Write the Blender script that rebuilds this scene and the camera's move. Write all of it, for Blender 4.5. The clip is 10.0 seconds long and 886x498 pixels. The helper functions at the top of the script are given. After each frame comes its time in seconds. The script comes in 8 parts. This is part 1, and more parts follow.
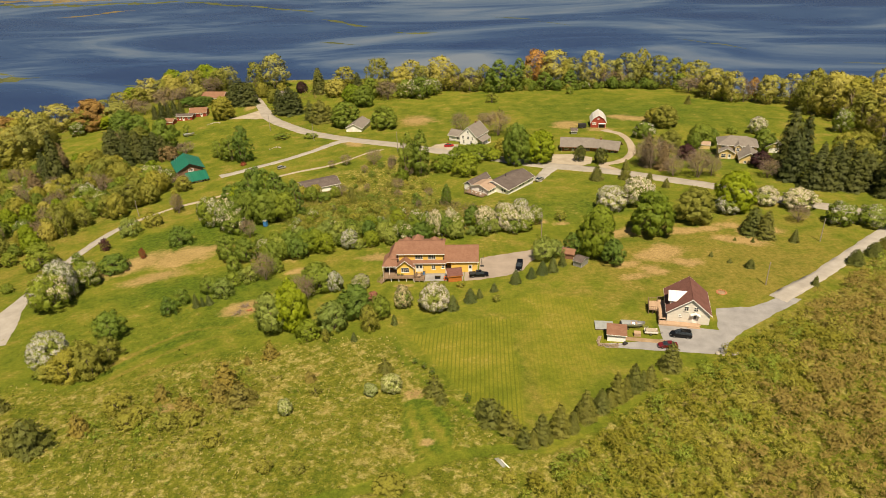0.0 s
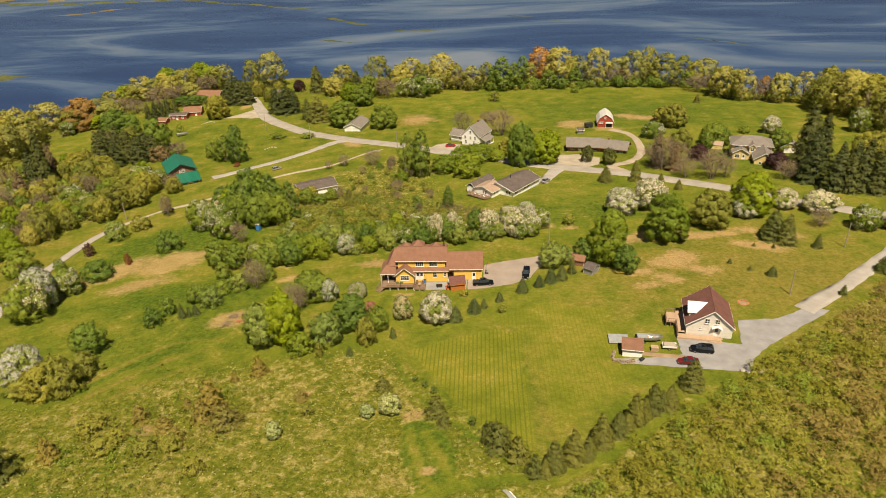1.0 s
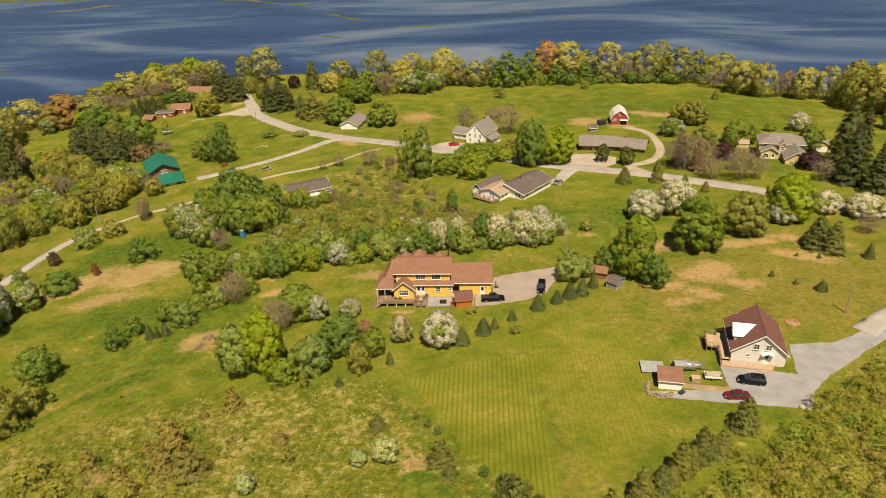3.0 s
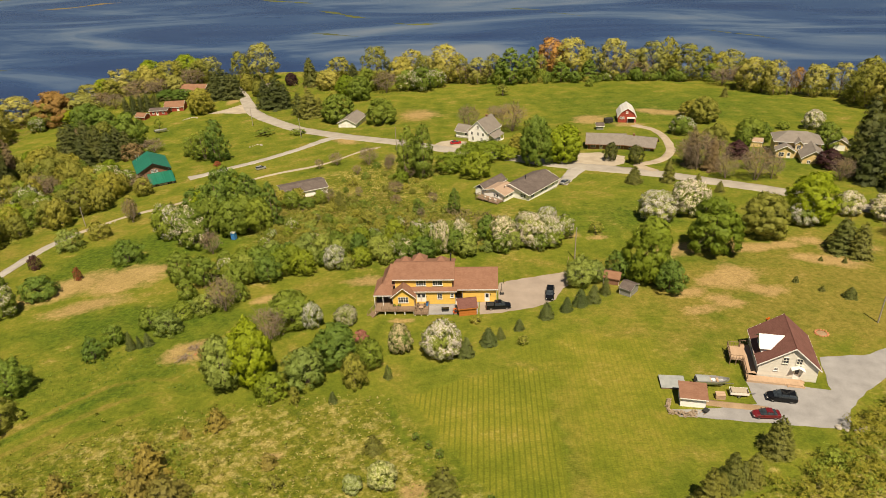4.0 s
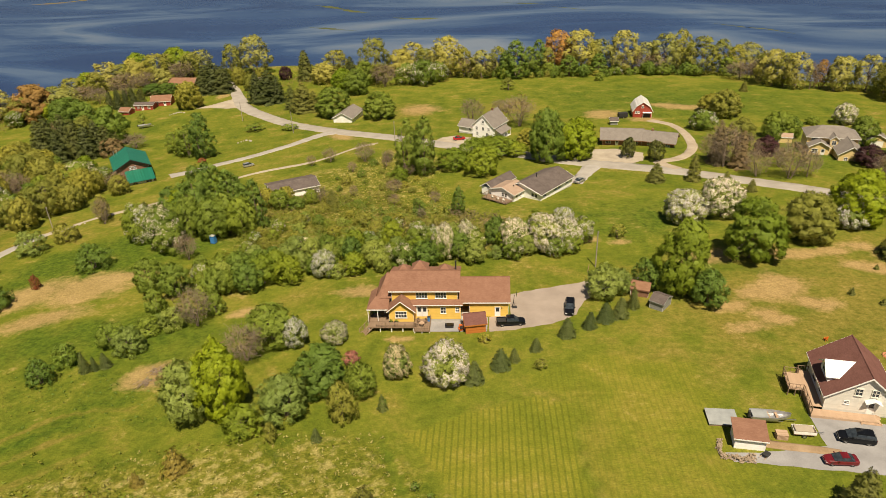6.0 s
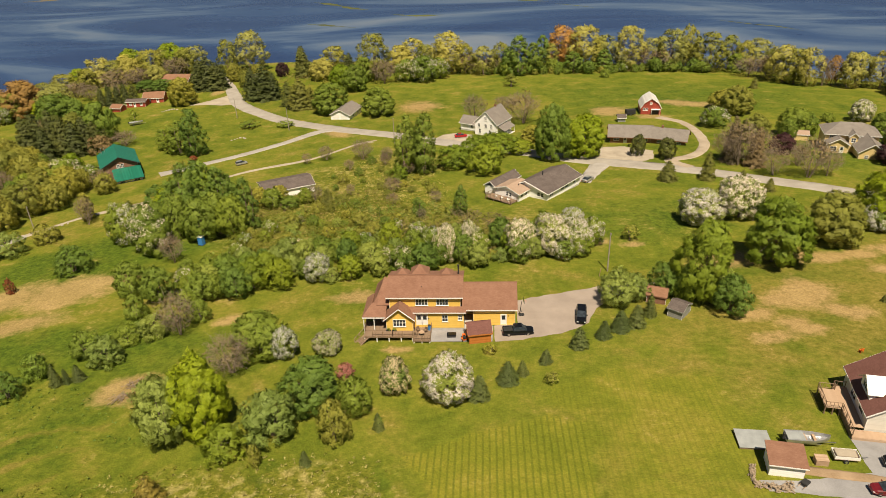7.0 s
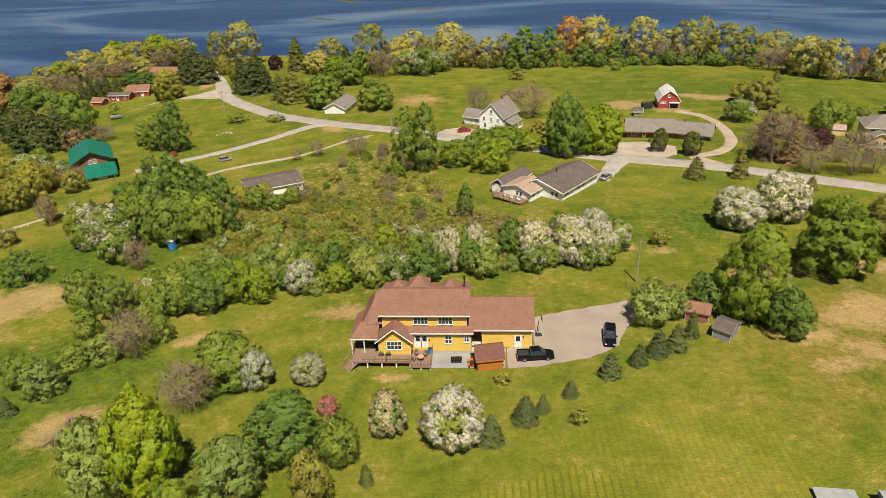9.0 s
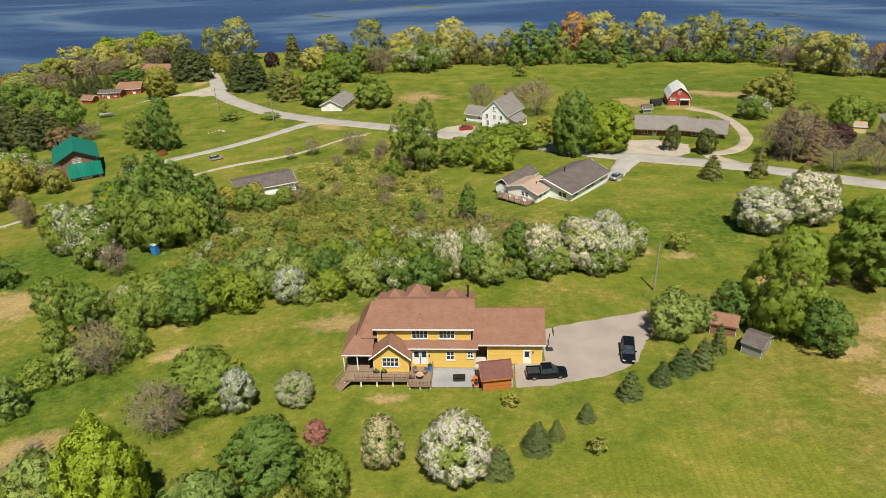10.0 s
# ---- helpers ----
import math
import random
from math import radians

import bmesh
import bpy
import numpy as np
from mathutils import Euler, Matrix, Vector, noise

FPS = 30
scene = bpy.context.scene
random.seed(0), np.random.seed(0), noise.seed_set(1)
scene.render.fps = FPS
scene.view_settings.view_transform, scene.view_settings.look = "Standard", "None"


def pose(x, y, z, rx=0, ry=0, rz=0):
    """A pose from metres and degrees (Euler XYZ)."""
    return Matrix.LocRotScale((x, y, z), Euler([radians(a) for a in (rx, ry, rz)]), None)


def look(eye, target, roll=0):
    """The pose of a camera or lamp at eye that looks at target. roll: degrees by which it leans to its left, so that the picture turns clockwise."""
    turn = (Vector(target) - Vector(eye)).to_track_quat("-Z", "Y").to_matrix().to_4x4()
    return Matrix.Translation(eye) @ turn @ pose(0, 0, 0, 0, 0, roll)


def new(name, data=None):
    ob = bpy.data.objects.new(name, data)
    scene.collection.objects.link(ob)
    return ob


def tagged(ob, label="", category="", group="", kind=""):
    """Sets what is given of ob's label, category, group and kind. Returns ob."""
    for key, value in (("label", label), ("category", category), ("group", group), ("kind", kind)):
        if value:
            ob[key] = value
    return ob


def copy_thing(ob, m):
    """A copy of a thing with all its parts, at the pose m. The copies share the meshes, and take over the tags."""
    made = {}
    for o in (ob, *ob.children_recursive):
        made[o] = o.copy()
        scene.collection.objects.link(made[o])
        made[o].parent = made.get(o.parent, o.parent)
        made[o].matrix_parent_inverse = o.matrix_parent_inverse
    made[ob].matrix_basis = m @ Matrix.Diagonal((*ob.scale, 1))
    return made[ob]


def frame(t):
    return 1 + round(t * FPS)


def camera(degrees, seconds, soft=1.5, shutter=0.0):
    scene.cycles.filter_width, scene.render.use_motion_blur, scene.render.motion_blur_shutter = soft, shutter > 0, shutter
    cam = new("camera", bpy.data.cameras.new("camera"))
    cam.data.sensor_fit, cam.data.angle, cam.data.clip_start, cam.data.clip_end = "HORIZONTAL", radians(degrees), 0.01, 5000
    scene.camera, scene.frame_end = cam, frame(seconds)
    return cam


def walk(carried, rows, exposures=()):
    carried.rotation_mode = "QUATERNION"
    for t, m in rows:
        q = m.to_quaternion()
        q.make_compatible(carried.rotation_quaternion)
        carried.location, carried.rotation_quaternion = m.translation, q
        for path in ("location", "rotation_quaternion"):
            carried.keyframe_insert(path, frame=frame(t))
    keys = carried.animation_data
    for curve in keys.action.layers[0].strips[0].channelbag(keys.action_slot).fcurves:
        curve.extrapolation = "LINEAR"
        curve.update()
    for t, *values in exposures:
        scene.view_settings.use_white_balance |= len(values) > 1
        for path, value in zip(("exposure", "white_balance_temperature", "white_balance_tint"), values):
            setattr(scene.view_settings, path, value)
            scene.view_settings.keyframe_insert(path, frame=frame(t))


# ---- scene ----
cam = camera(65.755, 10.0, 0.65)
PATH = [
    (0, look((23.699, -166.897, 96.962), (17.876, -78.928, 49.765), -2.393)),
    (1, look((22.692, -156.116, 93.093), (16.780, -68.145, 45.910), -2.402)),
    (2, look((21.675, -145.971, 89.166), (15.692, -57.984, 42.021), -2.413)),
    (3, look((20.664, -136.338, 85.184), (14.629, -48.328, 38.090), -2.412)),
    (4, look((19.675, -127.103, 81.158), (13.603, -39.067, 34.117), -2.394)),
    (5, look((18.721, -118.163, 77.104), (12.624, -30.103, 30.112), -2.357)),
    (6, look((17.811, -109.424, 73.048), (11.695, -21.344, 26.096), -2.303)),
    (7, look((16.952, -100.806, 69.019), (10.816, -12.709, 22.101), -2.243)),
    (8, look((16.150, -92.237, 65.055), (9.983, -4.125, 18.168), -2.188)),
    (9, look((15.406, -83.655, 61.200), (9.185, 4.472, 14.350), -2.158)),
    (10, look((14.721, -75.011, 57.505), (8.409, 13.138, 10.709), -2.177)),
]
walk(cam, PATH, [(0, 0.425, 7500, 13), (7.0, 0.43, 7150, 13), (8.5, 0.43, 6800, 12), (10, 0.43, 5900, 9)])
# ---- light ----
SUN_AZ = 283.0      # where the sun stands, degrees anticlockwise from +x
SUN_EL = 61.5
world = bpy.data.worlds.new("sky")
scene.world = world
world.use_nodes = True
wn = world.node_tree.nodes
sky = wn.new("ShaderNodeTexSky")
sky.sky_type = "NISHITA"
sky.sun_disc = False
sky.sun_elevation = radians(SUN_EL)
sky.sun_rotation = radians(90.0 - SUN_AZ)
sky.dust_density = 0.6
wn["Background"].inputs["Strength"].default_value = 0.031
world.node_tree.links.new(sky.outputs[0], wn["Background"].inputs["Color"])
sun = new("sun", bpy.data.lights.new("sun", "SUN"))
sun.data.energy, sun.data.angle, sun.data.color = 5.2, radians(0.6), (1.0, 0.91, 0.74)
to_sun = Vector((math.cos(radians(SUN_AZ)) * math.cos(radians(SUN_EL)), math.sin(radians(SUN_AZ)) * math.cos(radians(SUN_EL)), math.sin(radians(SUN_EL))))
sun.matrix_world = Matrix.Translation((0, 0, 200)) @ to_sun.to_track_quat("Z", "Y").to_matrix().to_4x4()


# ---- materials ----
class Mat:
    """A small builder for node materials."""

    def __init__(self, name, rough=0.8, metal=0.0, spec=0.3):
        self.m = bpy.data.materials.new(name)
        self.m.use_nodes = True
        self.t = self.m.node_tree
        self.b = self.t.nodes["Principled BSDF"]
        self.b.inputs["Roughness"].default_value = rough
        self.b.inputs["Metallic"].default_value = metal
        self.b.inputs["Specular IOR Level"].default_value = spec

    def n(self, kind, **inputs):
        node = self.t.nodes.new(kind)
        for k, v in inputs.items():
            self.put(node.inputs[k.replace("_", " ")], v)
        return node

    def put(self, socket, v):
        if isinstance(v, bpy.types.NodeSocket):
            self.t.links.new(v, socket)
        else:
            socket.default_value = v

    def noise(self, scale, detail=4.0, rough=0.55, vec=None):
        v = vec if vec is not None else self.obj()
        return self.n("ShaderNodeTexNoise", Vector=v, Scale=scale, Detail=detail, Roughness=rough).outputs["Fac"]

    def obj(self):
        return self.n("ShaderNodeTexCoord").outputs["Object"]

    def pos(self):
        return self.n("ShaderNodeNewGeometry").outputs["Position"]

    def island(self):
        return self.n("ShaderNodeNewGeometry").outputs["Random Per Island"]

    def rand(self):
        return self.n("ShaderNodeObjectInfo").outputs["Random"]

    def ramp(self, fac, *stops):
        node = self.n("ShaderNodeValToRGB")
        self.put(node.inputs["Fac"], fac)
        e = node.color_ramp.elements
        while len(e) < len(stops):
            e.new(0.5)
        for el, (p, c) in zip(e, stops):
            el.position, el.color = p, (*c, 1.0) if len(c) == 3 else c
        return node.outputs["Color"]

    def mix(self, fac, a, b, mode="MIX"):
        node = self.t.nodes.new("ShaderNodeMix")
        node.data_type, node.blend_type = "RGBA", mode
        for i, v in ((0, fac), (6, a), (7, b)):
            if isinstance(v, tuple) and len(v) == 3:
                v = (*v, 1.0)
            self.put(node.inputs[i], v)
        return node.outputs[2]

    def math(self, op, a, b=0.0, c=0.0, clamp=False):
        node = self.t.nodes.new("ShaderNodeMath")
        node.operation, node.use_clamp = op, clamp
        self.put(node.inputs[0], a)
        self.put(node.inputs[1], b)
        self.put(node.inputs[2], c)
        return node.outputs[0]

    def color(self, v):
        if isinstance(v, tuple):
            v = (*v, 1.0)
        self.put(self.b.inputs["Base Color"], v)
        return self

    def bump(self, height, strength=0.3, dist=0.1):
        node = self.n("ShaderNodeBump", Height=height, Strength=strength, Distance=dist)
        self.put(self.b.inputs["Normal"], node.outputs["Normal"])
        return self


def mottled(name, dark, light, scale=3.0, rough=0.8, metal=0.0, spec=0.3, fine=40.0, bump=0.15):
    """A surface with broad blotches and a fine grain."""
    k = Mat(name, rough, metal, spec)
    broad, grain = k.noise(scale, 3.0), k.noise(fine, 2.0)
    f = k.math("ADD", k.math("MULTIPLY", broad, 0.7), k.math("MULTIPLY", grain, 0.3))
    k.color(k.ramp(f, (0.33, dark), (0.67, light)))
    if bump:
        k.bump(grain, bump, 0.02)
    return k.m


def boards(name, dark, light, pitch, axis="Z", rough=0.6, spec=0.3, depth=0.012):
    """Lapped siding or planks: rows along one axis with a slight relief."""
    k = Mat(name, rough, 0.0, spec)
    sep = k.n("ShaderNodeSeparateXYZ", Vector=k.obj())
    v = k.math("MULTIPLY", sep.outputs[axis], 1.0 / pitch)
    saw = k.math("FRACT", v)
    row = k.n("ShaderNodeTexWhiteNoise")
    row.noise_dimensions = "1D"
    k.put(row.inputs["W"], k.math("FLOOR", v))
    f = k.math("ADD", k.math("MULTIPLY", k.noise(1.3, 3.0), 0.6), k.math("MULTIPLY", row.outputs["Value"], 0.4))
    k.color(k.ramp(f, (0.25, dark), (0.75, light)))
    k.bump(saw, 0.5, depth)
    return k.m


def shingle(name, dark, light):
    """Asphalt shingles: courses of tabs with varied tone, worn patches, grit."""
    k = Mat(name, 0.92, 0.0, 0.15)
    br = k.n("ShaderNodeTexBrick", Vector=k.n("ShaderNodeTexCoord").outputs["UV"], Scale=1.0, Color1=(0.2, 0.2, 0.2, 1), Color2=(0.8, 0.8, 0.8, 1), Mortar=(0.0, 0.0, 0.0, 1))
    br.inputs["Brick Width"].default_value, br.inputs["Row Height"].default_value, br.inputs["Mortar Size"].default_value = 0.33, 0.16, 0.008
    f = k.math("ADD", k.math("MULTIPLY", br.outputs["Color"], 0.35), k.math("MULTIPLY", k.noise(0.6, 4.0), 0.65))
    c = k.ramp(f, (0.2, dark), (0.75, light))
    k.color(k.mix(k.math("MULTIPLY", k.noise(25.0, 2.0), 0.35), c, tuple(0.5 * (a + b) * 0.6 for a, b in zip(dark, light))))
    k.bump(br.outputs["Fac"], 0.4, 0.01)
    return k.m


def leafy(name, shade, body, tip, sheer=0.35, grain=7.5, open_=0.54):
    """Sprays of leaves: ragged gaps, tone by leaf, by bough and by tree, with some light through them."""
    k = Mat(name, 0.62, 0.0, 0.22)
    cell = k.n("ShaderNodeTexVoronoi", Vector=k.pos(), Scale=grain)
    own = k.n("ShaderNodeSeparateColor", Color=cell.outputs["Color"]).outputs["Red"]
    f = k.math("ADD", k.math("ADD", k.math("MULTIPLY", k.island(), 0.22), k.math("MULTIPLY", own, 0.28)), k.math("MULTIPLY", k.noise(0.7, 3.0, vec=k.pos()), 0.5))
    toward = lambda c: tuple(0.5 * v + 0.5 * w for v, w in zip(c, body))
    c = k.ramp(f, (0.26, toward(shade)), (0.5, body), (0.74, toward(tip)))
    tree_tone = k.ramp(k.rand(), (0.0, (0.72, 0.80, 0.80)), (0.5, (1.0, 1.0, 1.0)), (1.0, (1.18, 1.12, 0.95)))
    c = k.mix(1.0, c, tree_tone, "MULTIPLY")
    k.color(c)
    tr = k.n("ShaderNodeBsdfTranslucent", Color=c)
    mixer = k.n("ShaderNodeMixShader", Fac=sheer * 0.5)
    k.t.links.new(k.b.outputs[0], mixer.inputs[1])
    k.t.links.new(tr.outputs[0], mixer.inputs[2])
    gap = k.n("ShaderNodeBsdfTransparent")
    cut = k.n("ShaderNodeMixShader", Fac=k.math("LESS_THAN", cell.outputs["Distance"], open_))
    k.t.links.new(gap.outputs[0], cut.inputs[1])
    k.t.links.new(mixer.outputs[0], cut.inputs[2])
    k.t.links.new(cut.outputs[0], k.t.nodes["Material Output"].inputs["Surface"])
    return k.m


def glazing(name, tint=(0.015, 0.02, 0.025)):
    k = Mat(name, 0.06, 0.0, 0.6)
    k.color(k.ramp(k.noise(1.7, 2.0), (0.3, tint), (0.7, tuple(2.2 * v + 0.01 for v in tint))))
    return k.m


LEAF = {
    "bright": leafy("leaf_bright", (0.100, 0.150, 0.010), (0.220, 0.290, 0.016), (0.360, 0.430, 0.030), 0.4),
    "fresh": leafy("leaf_fresh", (0.105, 0.150, 0.014), (0.205, 0.262, 0.022), (0.330, 0.390, 0.045), 0.4),
    "budding": leafy("leaf_budding", (0.36, 0.38, 0.13), (0.56, 0.56, 0.27), (0.70, 0.68, 0.44), 0.3, 13.0, 0.5),
    "mid": leafy("leaf_mid", (0.092, 0.134, 0.017), (0.185, 0.245, 0.032), (0.315, 0.375, 0.062), 0.4),
    "deep": leafy("leaf_deep", (0.070, 0.115, 0.018), (0.134, 0.205, 0.031), (0.224, 0.307, 0.054), 0.35),
    "olive": leafy("leaf_olive", (0.145, 0.148, 0.027), (0.278, 0.275, 0.046), (0.415, 0.392, 0.085), 0.45),
    "alder": leafy("leaf_alder", (0.11, 0.118, 0.016), (0.215, 0.21, 0.026), (0.34, 0.315, 0.05), 0.4),
    "hazel": leafy("leaf_hazel", (0.13, 0.1, 0.028), (0.23, 0.18, 0.048), (0.345, 0.28, 0.085), 0.3),
    "gold": leafy("leaf_gold", (0.22, 0.205, 0.050), (0.38, 0.358, 0.085), (0.51, 0.485, 0.14), 0.45),
    "rust": leafy("leaf_rust", (0.240, 0.130, 0.040), (0.400, 0.225, 0.066), (0.520, 0.320, 0.100), 0.4),
    "plum": leafy("leaf_plum", (0.031, 0.014, 0.015), (0.066, 0.026, 0.028), (0.110, 0.050, 0.046), 0.2),
    "red": leafy("leaf_red", (0.166, 0.045, 0.019), (0.294, 0.083, 0.036), (0.410, 0.141, 0.064), 0.3),
    "brown": leafy("leaf_brown", (0.125, 0.088, 0.042), (0.205, 0.150, 0.075), (0.290, 0.225, 0.120), 0.3),
    "straw": leafy("grass_straw", (0.26, 0.23, 0.06), (0.42, 0.36, 0.12), (0.60, 0.52, 0.24), 0.3),
    "pale": leafy("leaf_pale", (0.125, 0.165, 0.03), (0.245, 0.3, 0.06), (0.4, 0.455, 0.125), 0.4),
    "white": leafy("blossom_white", (0.42, 0.38, 0.33), (0.64, 0.575, 0.515), (0.80, 0.74, 0.68), 0.3, 13.0, 0.5),
    "cream": leafy("blossom_cream", (0.36, 0.30, 0.19), (0.52, 0.44, 0.31), (0.68, 0.60, 0.46), 0.3, 13.0, 0.5),
    "pink": leafy("blossom_pink", (0.260, 0.090, 0.070), (0.380, 0.150, 0.120), (0.500, 0.240, 0.200), 0.3, 13.0, 0.5),
    "needle": leafy("needle_green", (0.07, 0.082, 0.016), (0.145, 0.152, 0.03), (0.25, 0.248, 0.055), 0.2, 9.0, 0.55),
    "spruce": leafy("needle_spruce", (0.052, 0.070, 0.018), (0.105, 0.130, 0.032), (0.19, 0.22, 0.06), 0.2, 9.0, 0.55),
    "dark": leafy("needle_dark", (0.036, 0.048, 0.012), (0.076, 0.09, 0.022), (0.14, 0.148, 0.036), 0.15, 9.0, 0.55),
    "scrub": leafy("needle_scrub", (0.140, 0.112, 0.024), (0.250, 0.200, 0.043), (0.360, 0.295, 0.072), 0.2, 9.0, 0.55),
}
BARK = mottled("bark", (0.085, 0.065, 0.048), (0.19, 0.15, 0.115), 4.0, 0.95)
BARK_GREY = mottled("bark_grey", (0.15, 0.115, 0.085), (0.29, 0.225, 0.17), 4.0, 0.95)

# grass: lawn, rough meadow and bare earth by the ground's own cover map
k = Mat("grass", 0.95, 0.0, 0.1)
cover = k.n("ShaderNodeVertexColor")
cover.layer_name = "cover"
cv = k.n("ShaderNodeSeparateColor", Color=cover.outputs["Color"])
P = k.pos()
n_broad, n_mid, n_fine, n_tuft = k.noise(0.03, 5.0, 0.6, vec=P), k.noise(0.14, 6.0, 0.65, vec=P), k.noise(3.2, 3.0, 0.7, vec=P), k.noise(0.9, 5.0, 0.75, vec=P)
both = lambda a, b, w: k.math("ADD", k.math("MULTIPLY", a, w), k.math("MULTIPLY", b, 1.0 - w))
lawn = k.ramp(both(n_mid, both(n_broad, n_tuft, 0.6), 0.5),
              (0.38, (0.076, 0.108, 0.010)), (0.5, (0.132, 0.152, 0.0165)), (0.62, (0.198, 0.187, 0.028)))
n_straw = k.noise(0.62, 3.0, 0.6, vec=P)
rough = k.ramp(both(n_mid, n_tuft, 0.3),
               (0.38, (0.078, 0.100, 0.010)), (0.50, (0.138, 0.148, 0.017)), (0.60, (0.215, 0.205, 0.038)), (0.70, (0.33, 0.285, 0.10)))
rough = k.mix(k.math("MULTIPLY", k.math("MULTIPLY_ADD", both(n_straw, n_mid, 0.7), 9.0, -4.6, True), 0.8), rough, k.ramp(n_fine, (0.35, (0.30, 0.255, 0.075)), (0.65, (0.44, 0.375, 0.15))))
earth = k.ramp(both(n_mid, n_fine, 0.5), (0.30, (0.30, 0.185, 0.080)), (0.70, (0.46, 0.315, 0.155)))
edge = lambda s, w: k.math("MULTIPLY_ADD", k.math("ADD", k.math("SUBTRACT", s, 0.5), k.math("MULTIPLY", k.math("SUBTRACT", both(n_tuft, n_mid, 0.4), 0.5), 2.6)), w, 0.5, True)
c = k.mix(edge(cv.outputs["Green"], 1.6), lawn, rough)
dry = k.math("MULTIPLY_ADD", k.math("ADD", cv.outputs["Blue"], k.math("MULTIPLY", k.math("SUBTRACT", n_mid, 0.5), 1.6)), 2.0, -1.0, True)
c = k.mix(k.math("MULTIPLY", dry, 0.72), c, k.ramp(n_tuft, (0.33, (0.142, 0.122, 0.021)), (0.67, (0.245, 0.186, 0.048))))
lush = k.math("MULTIPLY_ADD", k.math("ADD", cv.outputs["Blue"], k.math("MULTIPLY", k.math("SUBTRACT", n_mid, 0.5), 0.8)), -2.2, 1.0, True)
c = k.mix(k.math("MULTIPLY", lush, 0.75), c, k.ramp(both(n_tuft, n_straw, 0.7), (0.40, (0.030, 0.062, 0.007)), (0.50, (0.060, 0.105, 0.010)), (0.62, (0.098, 0.142, 0.015))))
c = k.mix(k.math("MULTIPLY", edge(cv.outputs["Red"], 1.7), 0.68), c, earth)
east = k.n("ShaderNodeSeparateXYZ", Vector=P).outputs["X"]
swath = k.math("SINE", k.math("MULTIPLY_ADD", n_mid, 2.0, k.math("MULTIPLY", east, 6.9)))
swath = k.math("MULTIPLY", k.math("MULTIPLY_ADD", swath, 1.3, -0.2, True), k.math("MULTIPLY_ADD", n_tuft, 2.4, -0.5, True))
field = cover.outputs["Alpha"]
c = k.mix(k.math("MULTIPLY", field, 0.5), c, k.ramp(both(n_mid, n_broad, 0.5), (0.40, (0.165, 0.175, 0.016)), (0.62, (0.255, 0.235, 0.026))))
c = k.mix(k.math("MULTIPLY", k.math("MULTIPLY", swath, k.math("MULTIPLY", field, field)), 0.62), c, (0.055, 0.080, 0.010))
blade = k.math("MULTIPLY", k.math("MULTIPLY_ADD", n_fine, 0.8, 0.6), k.math("MULTIPLY_ADD", n_tuft, 0.6, 0.7))
k.color(k.mix(1.0, c, k.n("ShaderNodeCombineColor", Red=blade, Green=blade, Blue=blade).outputs[0], "MULTIPLY"))
k.bump(k.math("ADD", n_fine, k.math("MULTIPLY", n_tuft, k.math("MULTIPLY_ADD", cv.outputs["Green"], 2.5, 0.8))), 0.7, 0.3)
GRASS = k.m

ASPHALT = mottled("road_asphalt", (0.265, 0.24, 0.205), (0.365, 0.335, 0.29), 0.25, 0.9, 0, 0.2, 8.0)
GRAVEL = mottled("gravel", (0.215, 0.21, 0.21), (0.31, 0.305, 0.305), 0.35, 0.95, 0, 0.15, 6.0, 0.4)
PAVE_WARM = mottled("driveway_asphalt", (0.26, 0.215, 0.18), (0.335, 0.28, 0.235), 0.3, 0.9, 0, 0.2, 8.0)
GRAVEL_WARM = mottled("gravel_warm", (0.285, 0.262, 0.232), (0.385, 0.36, 0.325), 0.3, 0.95, 0, 0.15, 6.0, 0.4)
SAND = mottled("pale_gravel", (0.30, 0.255, 0.195), (0.42, 0.365, 0.285), 0.3, 0.95, 0, 0.15, 6.0, 0.4)
DIRT = mottled("dirt", (0.22, 0.15, 0.085), (0.34, 0.245, 0.155), 0.4, 0.95, 0, 0.1, 5.0, 0.4)
WEED = mottled("marsh_weed", (0.05, 0.062, 0.030), (0.12, 0.125, 0.045), 0.05, 0.95, 0, 0.1, 0.4, 0.3)
MUD = mottled("mud_flat", (0.10, 0.075, 0.04), (0.22, 0.17, 0.08), 0.02, 0.8, 0, 0.3, 0.3, 0.3)

# the bay: dark rippled water; calm lanes are sky sheen painted into the colour
k = Mat("bay_water", 0.2, 0.0, 0.5)
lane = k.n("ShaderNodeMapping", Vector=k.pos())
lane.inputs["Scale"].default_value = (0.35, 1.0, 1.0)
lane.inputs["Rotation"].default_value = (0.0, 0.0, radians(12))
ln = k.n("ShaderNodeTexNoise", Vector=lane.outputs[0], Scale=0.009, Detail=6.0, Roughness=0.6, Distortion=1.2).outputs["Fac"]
# blue and pale stops stand in for the sky mirrored in the water
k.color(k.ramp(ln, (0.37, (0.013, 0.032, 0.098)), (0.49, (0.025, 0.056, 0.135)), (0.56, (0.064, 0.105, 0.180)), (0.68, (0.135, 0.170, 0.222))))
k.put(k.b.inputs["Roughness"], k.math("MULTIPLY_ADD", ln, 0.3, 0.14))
k.put(k.b.inputs["Specular IOR Level"], 0.2)
k.bump(k.noise(0.6, 3.0, vec=lane.outputs[0]), 0.25, 0.3)
WATER = k.m

